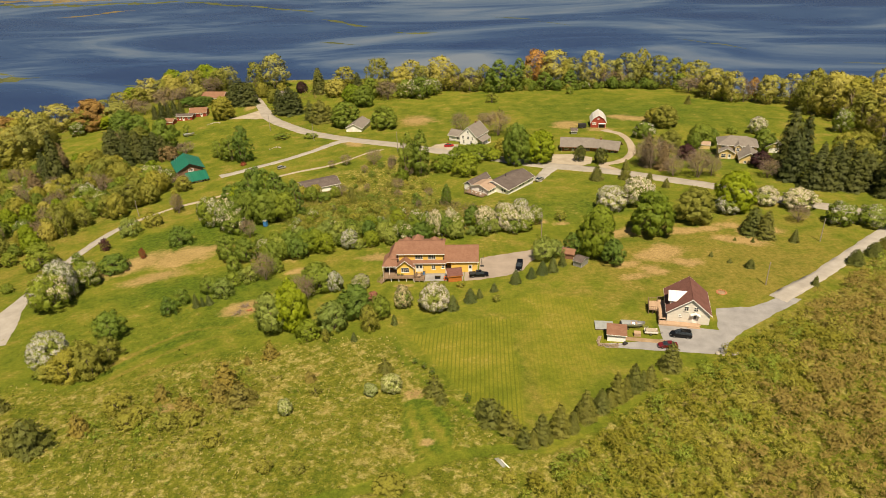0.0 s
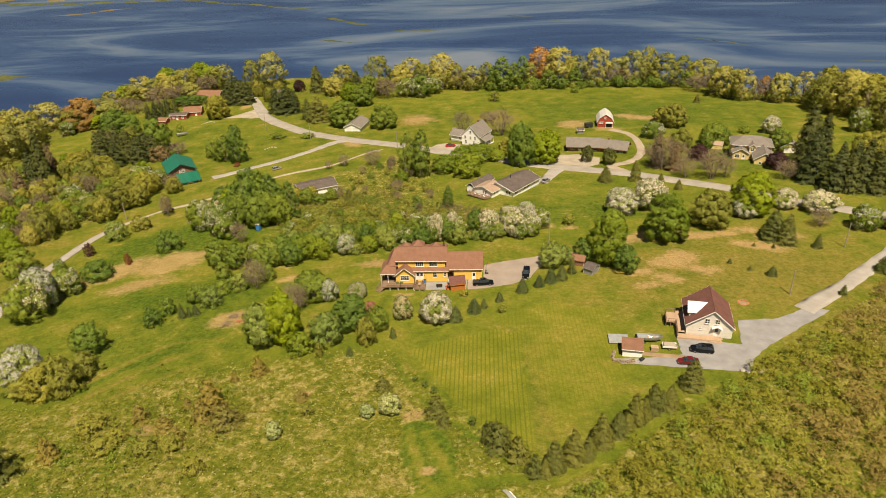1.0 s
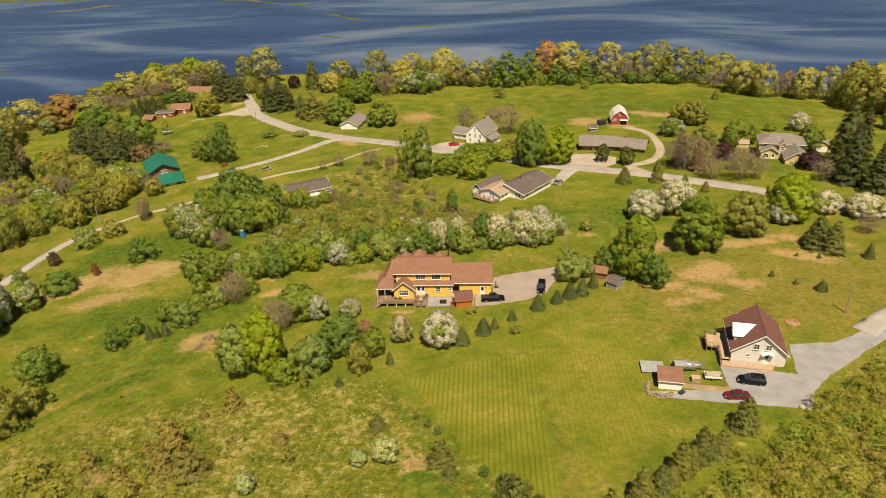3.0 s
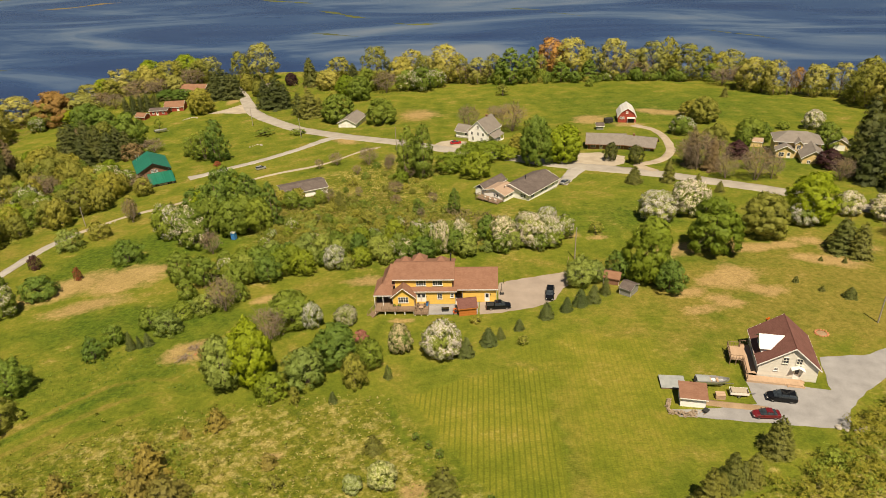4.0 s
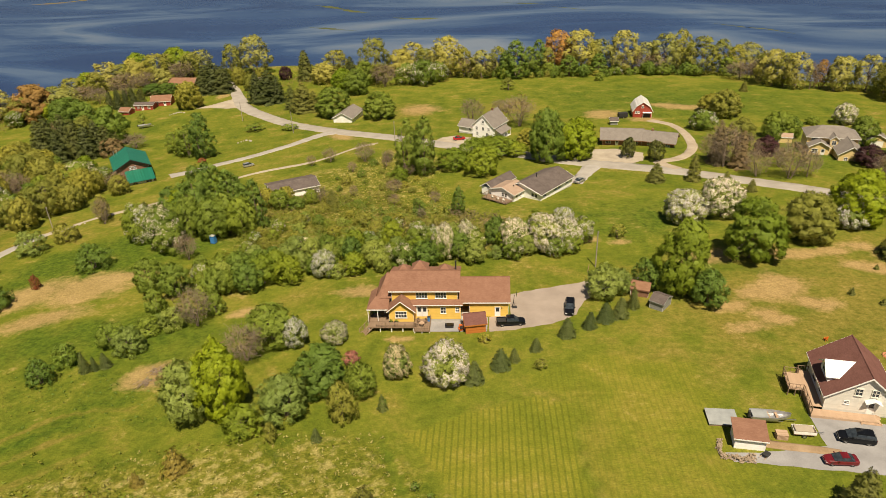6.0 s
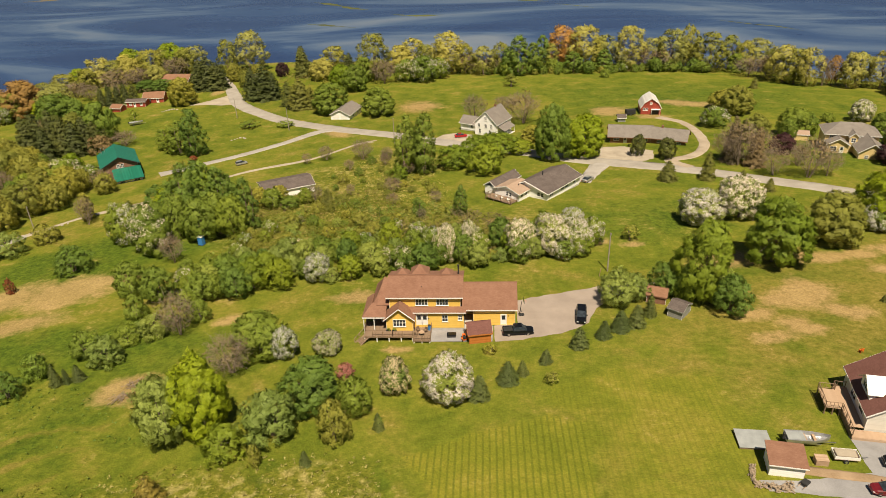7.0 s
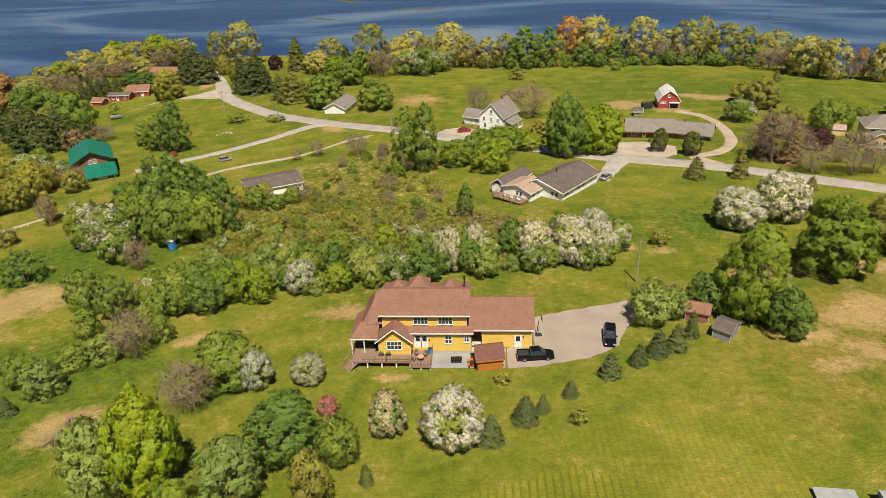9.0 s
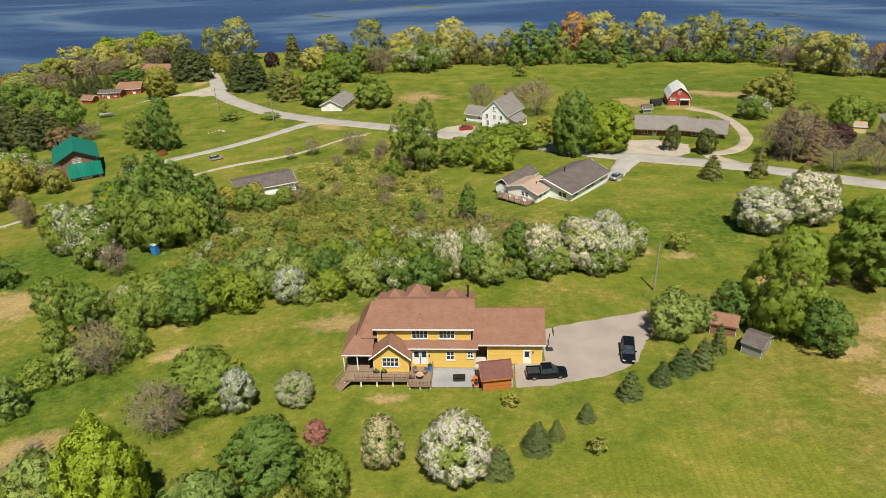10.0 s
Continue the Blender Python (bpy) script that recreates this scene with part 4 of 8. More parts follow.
grow("sapling", "olive", [(27.1, -17.3, 1.8, 2.6), (17.7, -8.8, 1.5, 2.6), (49.1, 36.6, 3.4, 4.1)], "on the lawn of the yellow house")
grow("apple", "pale", [(41.6, 8.3, 6.3, 7.6), (44.4, 8.7, 5.2, 4.8), (60.0, 6.9, 6.4, 4.9)], "beside the asphalt driveway")
grow("apple", "deep", [(50.2, 10.5, 6.4, 6.1), (53.8, 9.3, 6.5, 4.8)], "behind the garden shed")
grow("maple", "fresh", [(57.1, 8.4, 15.0, 10.4)], "beside the garden shed")
grow("apple", "deep", [(60.2, 3.6, 7.0, 7.2)], "beside the garden shed")
grow("maple", "fresh", [(74.8, 23.8, 13.7, 12.8)], "on the lawn by the road")
grow("maple", "olive", [(91.1, 33.7, 10.9, 12.1)], "on the lawn by the road")
grow("maple", "bright", [(106.0, 42.4, 13.2, 12.9)], "on the lawn by the road")
grow("bloom", "white", [(66.6, 45.6, 8.0, 11.0), (76.4, 49.1, 9.6, 11.5), (103.2, 40.5, 6.5, 7.8)], "on the lawn by the road")
grow("bloom", "white", [(118.3, 48.0, 5.9, 8.3), (127.1, 44.2, 6.1, 11.1)], "at the far end of the lawn")
grow("fir", "needle", [(105.4, 23.1, 9.1, 7.5), (107.8, 19.6, 9.0, 6.0)], "on the lawn by the road")
grow("bare", "brown", [(122.5, 31.5, 5.3, 6.3)], "on the lawn by the road")
grow("speckled", "white", [(134.0, 29.0, 6.8, 9.0), (143.9, 28.4, 6.0, 11.4)], "beside the gravel drive")
grow("fir", "dark", [(139.4, 84.3, 24.9, 12.4), (145.4, 86.9, 20.7, 9.7), (136.5, 72.1, 19.2, 9.5)], "behind the sandy house")
grow("fir", "scrub", [(149.5, 93.6, 19.6, 7.5)], "behind the sandy house")
grow("fir", "dark", [(141.0, 63.8, 14.0, 9.5), (144.3, 61.6, 13.3, 8.7), (149.0, 62.7, 13.7, 9.1), (152.3, 60.2, 13.6, 9.0), (157.5, 61.1, 13.7, 8.6), (160.2, 57.0, 14.0, 8.9), (149.4, 68.6, 13.7, 8.1), (157.5, 67.0, 13.6, 8.0), (146.1, 71.1, 13.9, 7.4)], "in a pine stand")
grow("maple", "bright", [(-23.1, -28.0, 12.4, 8.8)], "below the yellow house")
grow("apple", "pale", [(-28.4, -29.8, 10.0, 8.7), (-13.1, -29.5, 7.0, 8.1)], "below the yellow house")
grow("bush", "fresh", [(-18.5, -33.1, 4.6, 6.6)], "below the yellow house")
grow("maple", "deep", [(-8.3, -22.4, 8.0, 8.7)], "below the yellow house")
grow("apple", "mid", [(-2.1, -24.1, 6.0, 5.3), (-21.5, -6.8, 7.0, 10.5)], "below the yellow house")
grow("bush", "olive", [(-3.9, -30.5, 6.9, 4.8), (-13.8, -35.4, 3.5, 2.2)], "below the yellow house")
grow("bush", "pink", [(-5.2, -15.4, 2.6, 3.1)], "below the yellow house")
grow("bare", "brown", [(-24.4, -13.5, 6.9, 7.7), (-38.4, -0.7, 8.5, 7.0)], "below the yellow house")
grow("bush", "deep", [(-58.8, -19.4, 4.8, 4.8), (-57.4, -13.7, 4.5, 4.6)], "along the slope")
grow("bush", "pale", [(-47.6, -9.7, 5.1, 6.4), (-42.5, -1.4, 4.7, 4.9)], "along the slope")
grow("bush", "mid", [(-52.7, -7.0, 4.7, 5.9), (-47.3, -2.9, 3.5, 5.4)], "along the slope")
grow("spruce", "spruce", [(-52.9, -16.1, 4.5, 2.2), (-49.8, -14.6, 3.1, 2.4), (-51.3, -15.5, 3.1, 1.5), (1.7, -27.9, 2.8, 1.7), (-7.0, -35.3, 2.5, 1.8)], "along the slope")
grow("apple", "mid", [(-54.8, 14.4, 7.9, 7.3), (-48.7, 13.4, 7.1, 7.5), (-38.8, 11.9, 6.2, 6.3)], "at the end of the hedge")
grow("bush", "deep", [(-75.7, 29.4, 6.0, 8.5), (-88.5, 10.2, 5.1, 9.3)], "on the western lawn")
grow("bush", "pale", [(-98.5, 40.3, 6.2, 7.9)], "on the western lawn")
grow("bush", "olive", [(-93.9, 48.0, 5.0, 6.6)], "on the western lawn")
grow("bush", "plum", [(-100.7, 27.3, 4.1, 3.4)], "beside the gravel track")
grow("bush", "red", [(-84.0, 19.0, 3.5, 2.2)], "on bare earth")
grow("speckled", "white", [(-94.6, -13.3, 10.3, 11.1), (-92.0, 0.7, 7.3, 8.9)], "beside the gravel track")
grow("bloom", "white", [(-95.1, -6.7, 11.4, 9.2)], "beside the gravel track")
grow("bush", "mid", [(-115.9, 16.0, 8.0, 10.3), (-89.0, 10.2, 4.6, 8.6), (-104.3, 16.6, 3.9, 3.6), (-115.8, -1.6, 2.8, 3.6)], "beside the gravel track")
grow("bloom", "white", [(-77.4, -42.6, 8.5, 9.2)], "in the lower meadow")
grow("bush", "olive", [(-69.6, -48.0, 7.0, 7.9), (-65.3, -47.3, 7.9, 7.9), (-64.8, -40.2, 5.3, 6.6), (-70.2, -42.1, 5.7, 7.9), (-73.4, -47.1, 4.6, 7.1), (-75.8, -46.4, 3.5, 5.9)], "in a thicket of the lower meadow")
grow("apple", "deep", [(-68.8, -31.1, 7.0, 8.1)], "in the lower meadow")
grow("scrub", "needle", [(-63.8, -72.4, 7.9, 8.0), (-67.4, -71.9, 5.7, 5.4), (-78.7, -59.9, 3.8, 4.3), (2.1, -48.1, 3.4, 3.4), (13.5, -56.6, 4.7, 4.4), (15.0, -59.5, 2.6, 2.7)], "in the rough meadow")
grow("scrub", "scrub", [(-56.5, -67.7, 5.4, 4.2), (-44.2, -57.2, 4.3, 3.6), (-31.6, -53.0, 6.8, 5.6), (-26.7, -58.7, 5.2, 6.7), (-31.7, -57.2, 5.4, 4.7), (-25.3, -41.8, 4.6, 3.6), (-29.8, -44.4, 2.7, 1.8), (-13.9, -51.1, 2.7, 2.9), (-36.4, -53.3, 2.5, 2.4), (-38.5, -59.7, 2.9, 4.0), (-34.6, -62.7, 3.4, 3.2)], "in the rough meadow")
grow("bush", "olive", [(-46.5, -63.0, 2.6, 5.0), (-52.9, -59.9, 3.3, 5.8), (-47.7, -65.6, 2.6, 5.2), (-15.9, -78.9, 2.6, 3.0), (7.1, -82.8, 1.7, 5.8), (27.7, -80.8, 1.5, 2.5), (-9.6, -79.0, 1.7, 2.6), (-39.3, -65.9, 2.6, 4.5), (-35.0, -65.0, 2.6, 4.5), (-28.1, -71.1, 2.6, 3.9), (-11.6, -55.7, 2.3, 2.8)], "in the rough meadow")
grow("bloom", "budding", [(-16.5, -62.3, 3.4, 3.2), (4.1, -55.2, 3.9, 4.5), (-0.0, -56.3, 2.5, 3.0)], "in the rough meadow")
grow("sapling", "deep", [(8.4, -45.4, 1.5, 1.4), (10.7, -47.6, 1.8, 1.4), (12.5, -49.7, 2.0, 1.5), (20.3, -59.5, 2.3, 1.5), (2.0, -27.9, 2.2, 1.2)], "at the field's edge")
grow("scrub", "needle", [(25.0, -65.4, 6.0, 5.9), (28.2, -68.1, 4.7, 4.9), (31.0, -71.9, 4.3, 3.9), (23.7, -62.1, 3.1, 4.4)], "in a row along the field")
grow("spruce", "needle", [(34.2, -70.7, 6.8, 4.4), (37.8, -68.4, 6.8, 4.9), (43.1, -64.2, 6.7, 4.8), (46.5, -61.7, 5.3, 4.2), (50.1, -58.6, 7.2, 4.1), (54.1, -55.2, 6.8, 4.4), (57.5, -54.3, 5.5, 3.7), (63.3, -48.0, 6.9, 5.3), (40.2, -67.9, 5.0, 3.2), (48.4, -60.3, 3.7, 3.1), (32.6, -72.3, 3.9, 2.7), (52.0, -57.2, 4.9, 3.2)], "in a row along the field")
grow("spruce", "needle", [(56.0, -54.5, 4.3, 3.0)], "in a row along the field")
grow("fir", "needle", [(-24.3, 62.2, 6.2, 4.6)], "in the rough grass behind the hedge")
grow("spruce", "needle", [(67.1, 77.0, 5.7, 5.8), (77.6, 76.9, 8.0, 4.7), (86.1, 74.7, 3.4, 3.0), (90.2, 66.3, 3.7, 3.2)], "beside the road")
grow("birch", "mid", [(-6.5, 92.6, 17.5, 8.2), (-0.7, 90.7, 18.3, 8.4), (-3.7, 94.4, 13.5, 7.5)], "in the rough grass by the road")
grow("apple", "fresh", [(8.0, 95.0, 6.7, 10.8), (17.4, 89.2, 8.2, 11.2), (21.7, 109.6, 6.4, 13.7), (14.4, 108.8, 6.1, 9.8), (28.2, 108.8, 4.1, 8.6), (-7.8, 84.1, 4.6, 6.1)], "in the rough grass by the road")
grow("apple", "mid", [(-40.2, 65.7, 5.4, 6.0), (-31.7, 68.4, 4.2, 4.7), (-35.1, 65.0, 3.3, 5.4)], "before the flat outbuilding")
grow("apple", "olive", [(-44.4, 67.7, 5.0, 5.5), (-39.4, 70.2, 4.6, 5.0)], "before the flat outbuilding")
grow("bare", "brown", [(-22.6, 108.6, 6.7, 7.2), (-35.1, 110.0, 4.9, 5.2), (-14.3, 106.5, 4.5, 3.9), (-40.5, 106.4, 3.8, 3.6), (-8.6, 74.6, 4.4, 4.8), (-29.5, 69.5, 4.9, 4.4)], "in the rough grass by the road")
grow("birch", "deep", [(10.9, 55.5, 7.8, 3.8), (0.1, 55.6, 4.9, 3.5)], "in the rough grass by the road")
grow("maple", "deep", [(37.6, 100.6, 17.0, 12.0)], "beside the road")
grow("maple", "bright", [(48.2, 103.4, 13.0, 12.5)], "beside the road")
grow("maple", "olive", [(33.0, 124.2, 5.2, 8.3)], "beside the road")
grow("apple", "dark", [(64.0, 102.3, 6.4, 5.0), (71.5, 97.9, 6.2, 5.8)], "before the long brick house")
grow("bare", "brown", [(13.0, 156.7, 9.9, 9.8), (30.9, 149.4, 12.0, 12.6), (24.7, 175.7, 5.1, 7.4)], "behind the white farmhouse")
grow("speckled", "white", [(97.3, 137.3, 6.9, 10.6)], "behind the long brick house")
grow("bare", "brown", [(90.2, 90.0, 13.0, 11.0), (97.3, 93.2, 9.3, 9.0), (104.2, 77.3, 11.4, 9.7), (96.3, 79.5, 8.0, 7.8), (88.2, 95.4, 8.9, 7.7), (109.9, 78.3, 8.0, 6.7), (106.3, 88.6, 6.3, 6.0)], "beside the road")
grow("fir", "brown", [(89.3, 93.1, 13.9, 6.5), (94.0, 88.4, 11.9, 6.0)], "beside the road")
grow("maple", "olive", [(103.6, 115.4, 8.5, 10.2), (111.2, 156.6, 10.4, 12.7), (109.6, 166.8, 7.0, 10.3)], "behind the long brick house")
grow("apple", "mid", [(118.7, 122.4, 8.8, 12.0), (123.0, 122.4, 7.1, 7.2), (138.3, 141.6, 3.1, 5.2), (114.1, 116.4, 6.7, 5.9)], "beside the sandy house")
grow("maple", "mid", [(140.4, 110.9, 9.5, 9.2)], "beside the sandy house")
grow("bloom", "white", [(150.0, 141.8, 7.3, 8.6)], "in the meadow behind the sandy house")
grow("maple", "plum", [(131.5, 87.5, 6.1, 8.0), (107.1, 101.7, 5.8, 7.8)], "beside the sandy house")
grow("bare", "brown", [(129.7, 75.1, 7.3, 7.3)], "beside the sandy house")
grow("sapling", "olive", [(29.8, 223.0, 5.9, 7.3)], "in the far meadow")
grow("bush", "mid", [(77.1, 244.6, 4.3, 5.3)], "in the far meadow")
grow("spruce", "needle", [(137.7, 211.4, 5.0, 4.3)], "in the far meadow")
grow("maple", "mid", [(-48.7, 180.0, 12.4, 15.1), (-26.1, 172.8, 10.9, 13.8)], "beside the white shed")
grow("fir", "dark", [(-85.6, 211.9, 15.8, 14.5), (-92.0, 214.1, 14.6, 10.1), (-121.6, 238.2, 16.2, 12.6), (-127.7, 243.0, 13.5, 9.1), (-115.5, 238.5, 13.4, 8.4), (-81.2, 211.8, 13.5, 8.4)], "beside the road end")
grow("fir", "needle", [(-63.3, 190.3, 12.9, 13.1), (-70.2, 196.6, 10.9, 8.0), (-78.1, 258.3, 15.9, 8.8), (-58.4, 189.9, 9.5, 6.8)], "beside the road end")
grow("maple", "olive", [(-123.7, 207.6, 12.7, 12.8)], "beside the road end")
grow("speckled", "white", [(-21.3, 241.2, 10.7, 11.9), (-13.4, 240.8, 12.3, 13.6), (-5.7, 247.9, 9.8, 11.5)], "at the meadow's edge")
grow("birch", "deep", [(-84.4, 123.8, 16.5, 9.0)], "on the western slope")
grow("birch", "mid", [(-91.8, 127.9, 11.6, 9.1), (-100.7, 134.8, 7.7, 5.8), (-95.1, 129.4, 10.1, 6.6)], "on the western slope")
grow("sapling", "mid", [(-76.9, 160.6, 2.8, 8.7), (-62.2, 159.6, 2.1, 8.1), (-133.1, 178.2, 6.1, 4.7)], "on the western slope")
grow("birch", "deep", [(-67.6, 58.4, 10.5, 8.2), (-61.6, 54.0, 13.0, 7.4), (-56.7, 51.9, 17.5, 7.9), (-53.3, 53.9, 17.4, 7.6), (-49.5, 53.4, 16.1, 7.3), (-42.0, 51.4, 13.5, 6.0), (-59.6, 64.6, 14.9, 7.7), (-66.0, 67.8, 9.0, 7.5), (-50.5, 60.8, 12.5, 6.6), (-46.0, 54.3, 11.4, 5.7), (-66.8, 63.0, 9.5, 6.7)], "in the grove behind the hedge")
grow("birch", "bright", [(-65.0, 56.1, 10.0, 7.1), (-52.1, 55.2, 13.7, 6.4)], "in the grove behind the hedge")
grow("apple", "mid", [(-65.2, 50.3, 8.0, 9.4), (-51.8, 44.8, 10.4, 9.1), (-44.1, 45.7, 10.4, 8.2), (-58.3, 47.3, 10.6, 8.7), (-49.0, 48.3, 10.5, 8.7)], "in the grove behind the hedge")
grow("speckled", "white", [(-70.2, 44.8, 10.2, 8.9), (-62.3, 40.2, 9.9, 9.3), (-60.0, 37.0, 7.0, 8.0), (-67.0, 46.9, 8.8, 9.3), (-75.9, 52.2, 6.5, 6.4)], "in the grove behind the hedge")
grow("bare", "brown", [(-53.4, 31.9, 6.5, 5.4), (-99.4, 88.3, 7.3, 6.8), (-89.4, 59.7, 8.0, 4.7)], "in the grove behind the hedge")
grow("bush", "brown", [(-124.7, 134.3, 6.7, 9.0)], "beside the green-roofed house")
grow("bush", "red", [(-83.4, 117.7, 1.7, 2.9)], "beside the gravel lane")
grow("spruce", "needle", [(88.3, 6.9, 1.7, 1.6), (92.2, 2.8, 1.3, 1.7), (96.5, -0.4, 2.6, 3.4), (98.5, 17.9, 1.1, 1.3), (103.3, 16.5, 1.5, 1.3), (115.0, 16.1, 4.1, 3.0), (109.3, -11.0, 2.8, 2.3)], "on the dry eastern lawn")
grow("fir", "needle", [(125.3, 1.5, 4.4, 5.2), (132.9, 6.7, 4.0, 5.3), (138.6, 12.1, 3.3, 4.8)], "beside the gravel drive")
grow("shore", "gold", [(-111.6, 278.0, 20.7, 21.9), (-22.4, 286.8, 14.0, 17.5), (-1.0, 261.6, 20.1, 21.7), (16.8, 256.9, 13.8, 15.0), (69.9, 274.2, 21.4, 22.9), (92.7, 269.7, 21.8, 19.0), (115.6, 270.4, 20.4, 18.2), (159.3, 269.8, 16.3, 17.4), (157.0, 229.9, 16.8, 16.8), (163.9, 218.8, 16.8, 12.5), (179.4, 212.8, 14.9, 12.8), (-6.8, 264.7, 14.7, 14.7)], "in the shore belt")
grow("shore", "gold", [(81.3, 272.1, 17.2, 14.8), (106.1, 273.2, 16.0, 15.5)], "in the shore belt")
grow("shore", "olive", [(-121.8, 270.4, 18.3, 12.2), (-66.0, 281.6, 11.2, 16.2), (-38.1, 248.0, 23.0, 16.2), (126.9, 282.8, 21.5, 12.8), (134.3, 267.9, 19.2, 19.8), (145.3, 271.9, 17.0, 14.6), (160.7, 225.5, 16.2, 12.8), (7.5, 260.1, 14.6, 13.0), (25.7, 260.5, 15.3, 13.0), (151.9, 267.8, 14.3, 13.0), (157.0, 243.2, 13.8, 11.5), (76.1, 271.6, 16.0, 13.3)], "in the shore belt")
grow("shore", "olive", [(126.3, 269.8, 13.8, 13.1), (51.8, 270.9, 13.4, 11.1), (-14.9, 276.9, 12.6, 12.2)], "in the shore belt")
grow("shore", "rust", [(59.1, 280.0, 21.2, 17.3), (175.3, 219.6, 13.2, 7.5), (64.2, 279.0, 17.9, 13.6)], "in the shore belt")
grow("apple", "olive", [(-140.4, 102.8, 11.1, 11.2), (-127.5, 94.9, 11.2, 10.7), (-118.1, 90.4, 10.1, 9.8), (-109.1, 86.2, 9.1, 9.3), (-116.6, 70.9, 8.5, 9.6), (-110.4, 72.1, 7.7, 9.0), (-112.3, 59.5, 9.0, 8.5), (-106.0, 73.4, 7.9, 7.4), (-107.9, 90.7, 6.7, 7.0), (-98.2, 86.4, 6.1, 6.2), (-144.1, 121.3, 7.1, 10.0)], "in the western wood")
grow("maple", "olive", [(-138.9, 108.2, 10.5, 10.6), (-158.1, 124.4, 9.6, 11.4), (-112.5, 76.8, 9.7, 8.2)], "in the western wood")
grow("birch", "olive", [(-91.3, 63.9, 7.8, 4.0)], "in the western wood")
grow("bare", "brown", [(9.5, 259.9, 10.7, 13.0), (-32.9, 238.3, 11.4, 12.4), (147.8, 247.3, 9.0, 14.3), (154.2, 239.4, 11.8, 12.0), (21.5, 260.1, 9.8, 10.8), (108.7, 266.5, 11.4, 12.3), (170.1, 217.6, 12.9, 6.9), (97.8, 267.7, 13.3, 10.9)], "in the shore belt")
grow("birch", "deep", [(34.3, 253.7, 19.3, 13.4), (48.3, 270.4, 17.4, 8.9), (63.2, 260.3, 10.5, 11.5), (79.7, 265.0, 11.0, 9.4), (30.2, 254.4, 14.0, 9.3)], "in the shore belt")
grow("birch", "mid", [(41.7, 257.4, 15.5, 10.7), (105.2, 263.6, 7.0, 9.4), (145.7, 262.0, 9.6, 9.3)], "in the shore belt")
grow("apple", "mid", [(52.1, 259.8, 6.4, 8.9), (113.5, 264.0, 6.0, 9.4), (129.0, 260.7, 5.7, 9.3), (89.3, 266.7, 5.0, 8.4), (28.2, 252.3, 6.1, 7.1), (71.9, 262.7, 5.0, 7.8)], "in the shore belt")
grow("maple", "gold", [(-75.6, 261.9, 5.4, 11.1), (-66.0, 250.8, 10.3, 13.6), (-27.5, 269.5, 13.0, 15.6)], "before the shore belt")
grow("maple", "bright", [(-53.5, 233.3, 10.4, 11.6)], "before the shore belt")
grow("maple", "mid", [(-44.1, 222.2, 11.9, 11.8), (-43.7, 243.2, 12.2, 10.5)], "before the shore belt")
grow("fir", "dark", [(-42.1, 222.5, 6.5, 5.1), (-123.2, 283.8, 11.2, 3.7), (-57.5, 278.5, 8.6, 7.1)], "before the shore belt")
grow("fir", "needle", [(-79.2, 262.1, 15.5, 10.3)], "before the shore belt")
grow("maple", "plum", [(-91.1, 262.9, 6.9, 7.7)], "beside the road end")
grow("maple", "olive", [(-103.5, 239.6, 8.4, 6.5), (-113.8, 253.3, 9.2, 7.3), (-101.1, 254.2, 8.1, 8.4)], "beside the road end")
grow("maple", "rust", [(-201.3, 210.8, 14.5, 14.5)], "in the shore wood")
grow("maple", "rust", [(-199.6, 206.2, 15.8, 21.0), (-235.1, 180.2, 15.9, 20.8)], "in the shore wood")
grow("shore", "olive", [(-209.1, 237.5, 7.5, 12.8), (-201.3, 243.4, 9.8, 15.2), (-163.9, 265.5, 15.5, 17.4), (-181.3, 258.8, 12.3, 15.0), (-148.6, 274.3, 13.2, 13.9), (-191.2, 249.3, 10.6, 12.5)], "in the shore wood")
grow("shore", "gold", [(-188.4, 258.4, 13.8, 17.9), (-145.3, 281.5, 13.4, 14.9), (-180.2, 272.0, 12.6, 15.4), (-161.8, 276.1, 13.3, 14.0)], "in the shore wood")
grow("maple", "gold", [(-188.3, 255.0, 8.1, 11.9), (-172.4, 260.3, 12.7, 13.5), (-156.6, 254.2, 10.1, 12.5)], "in the shore wood")
grow("maple", "bright", [(-199.2, 254.6, 9.8, 11.2), (-179.6, 276.5, 14.4, 15.6), (-159.0, 281.8, 15.1, 19.6), (-191.5, 204.3, 6.8, 14.9)], "in the shore wood")
grow("maple", "deep", [(-180.9, 204.0, 9.6, 11.0), (-156.6, 241.4, 5.0, 14.2), (-149.1, 241.9, 5.1, 12.8)], "in the shore wood")
grow("bare", "brown", [(-189.9, 234.5, 7.7, 11.3), (-169.3, 237.5, 12.7, 14.8), (-150.7, 267.4, 11.1, 13.7), (-163.4, 249.8, 10.0, 12.4), (-179.6, 228.3, 7.9, 10.4)], "in the shore wood")
grow("fir", "dark", [(-167.2, 215.8, 8.9, 4.9), (-162.1, 213.8, 10.6, 4.9), (-159.8, 217.2, 8.9, 4.6), (-156.5, 218.6, 9.9, 4.9), (-154.2, 222.1, 8.3, 4.7), (-126.6, 237.6, 13.5, 10.8), (-118.2, 237.6, 14.4, 11.8)], "in the shore wood")
grow("shore", "gold", [(-220.5, 206.6, 14.6, 22.0), (-185.5, 209.0, 12.9, 17.7), (-212.3, 149.8, 17.6, 19.2), (-211.3, 170.8, 17.3, 18.6)], "in the shore wood")
grow("shore", "olive", [(-220.2, 178.6, 14.0, 19.8), (-214.1, 143.2, 15.8, 18.1), (-202.7, 199.4, 11.7, 15.0)], "in the shore wood")
grow("speckled", "white", [(-201.1, 191.6, 7.6, 8.2)], "in the shore wood")
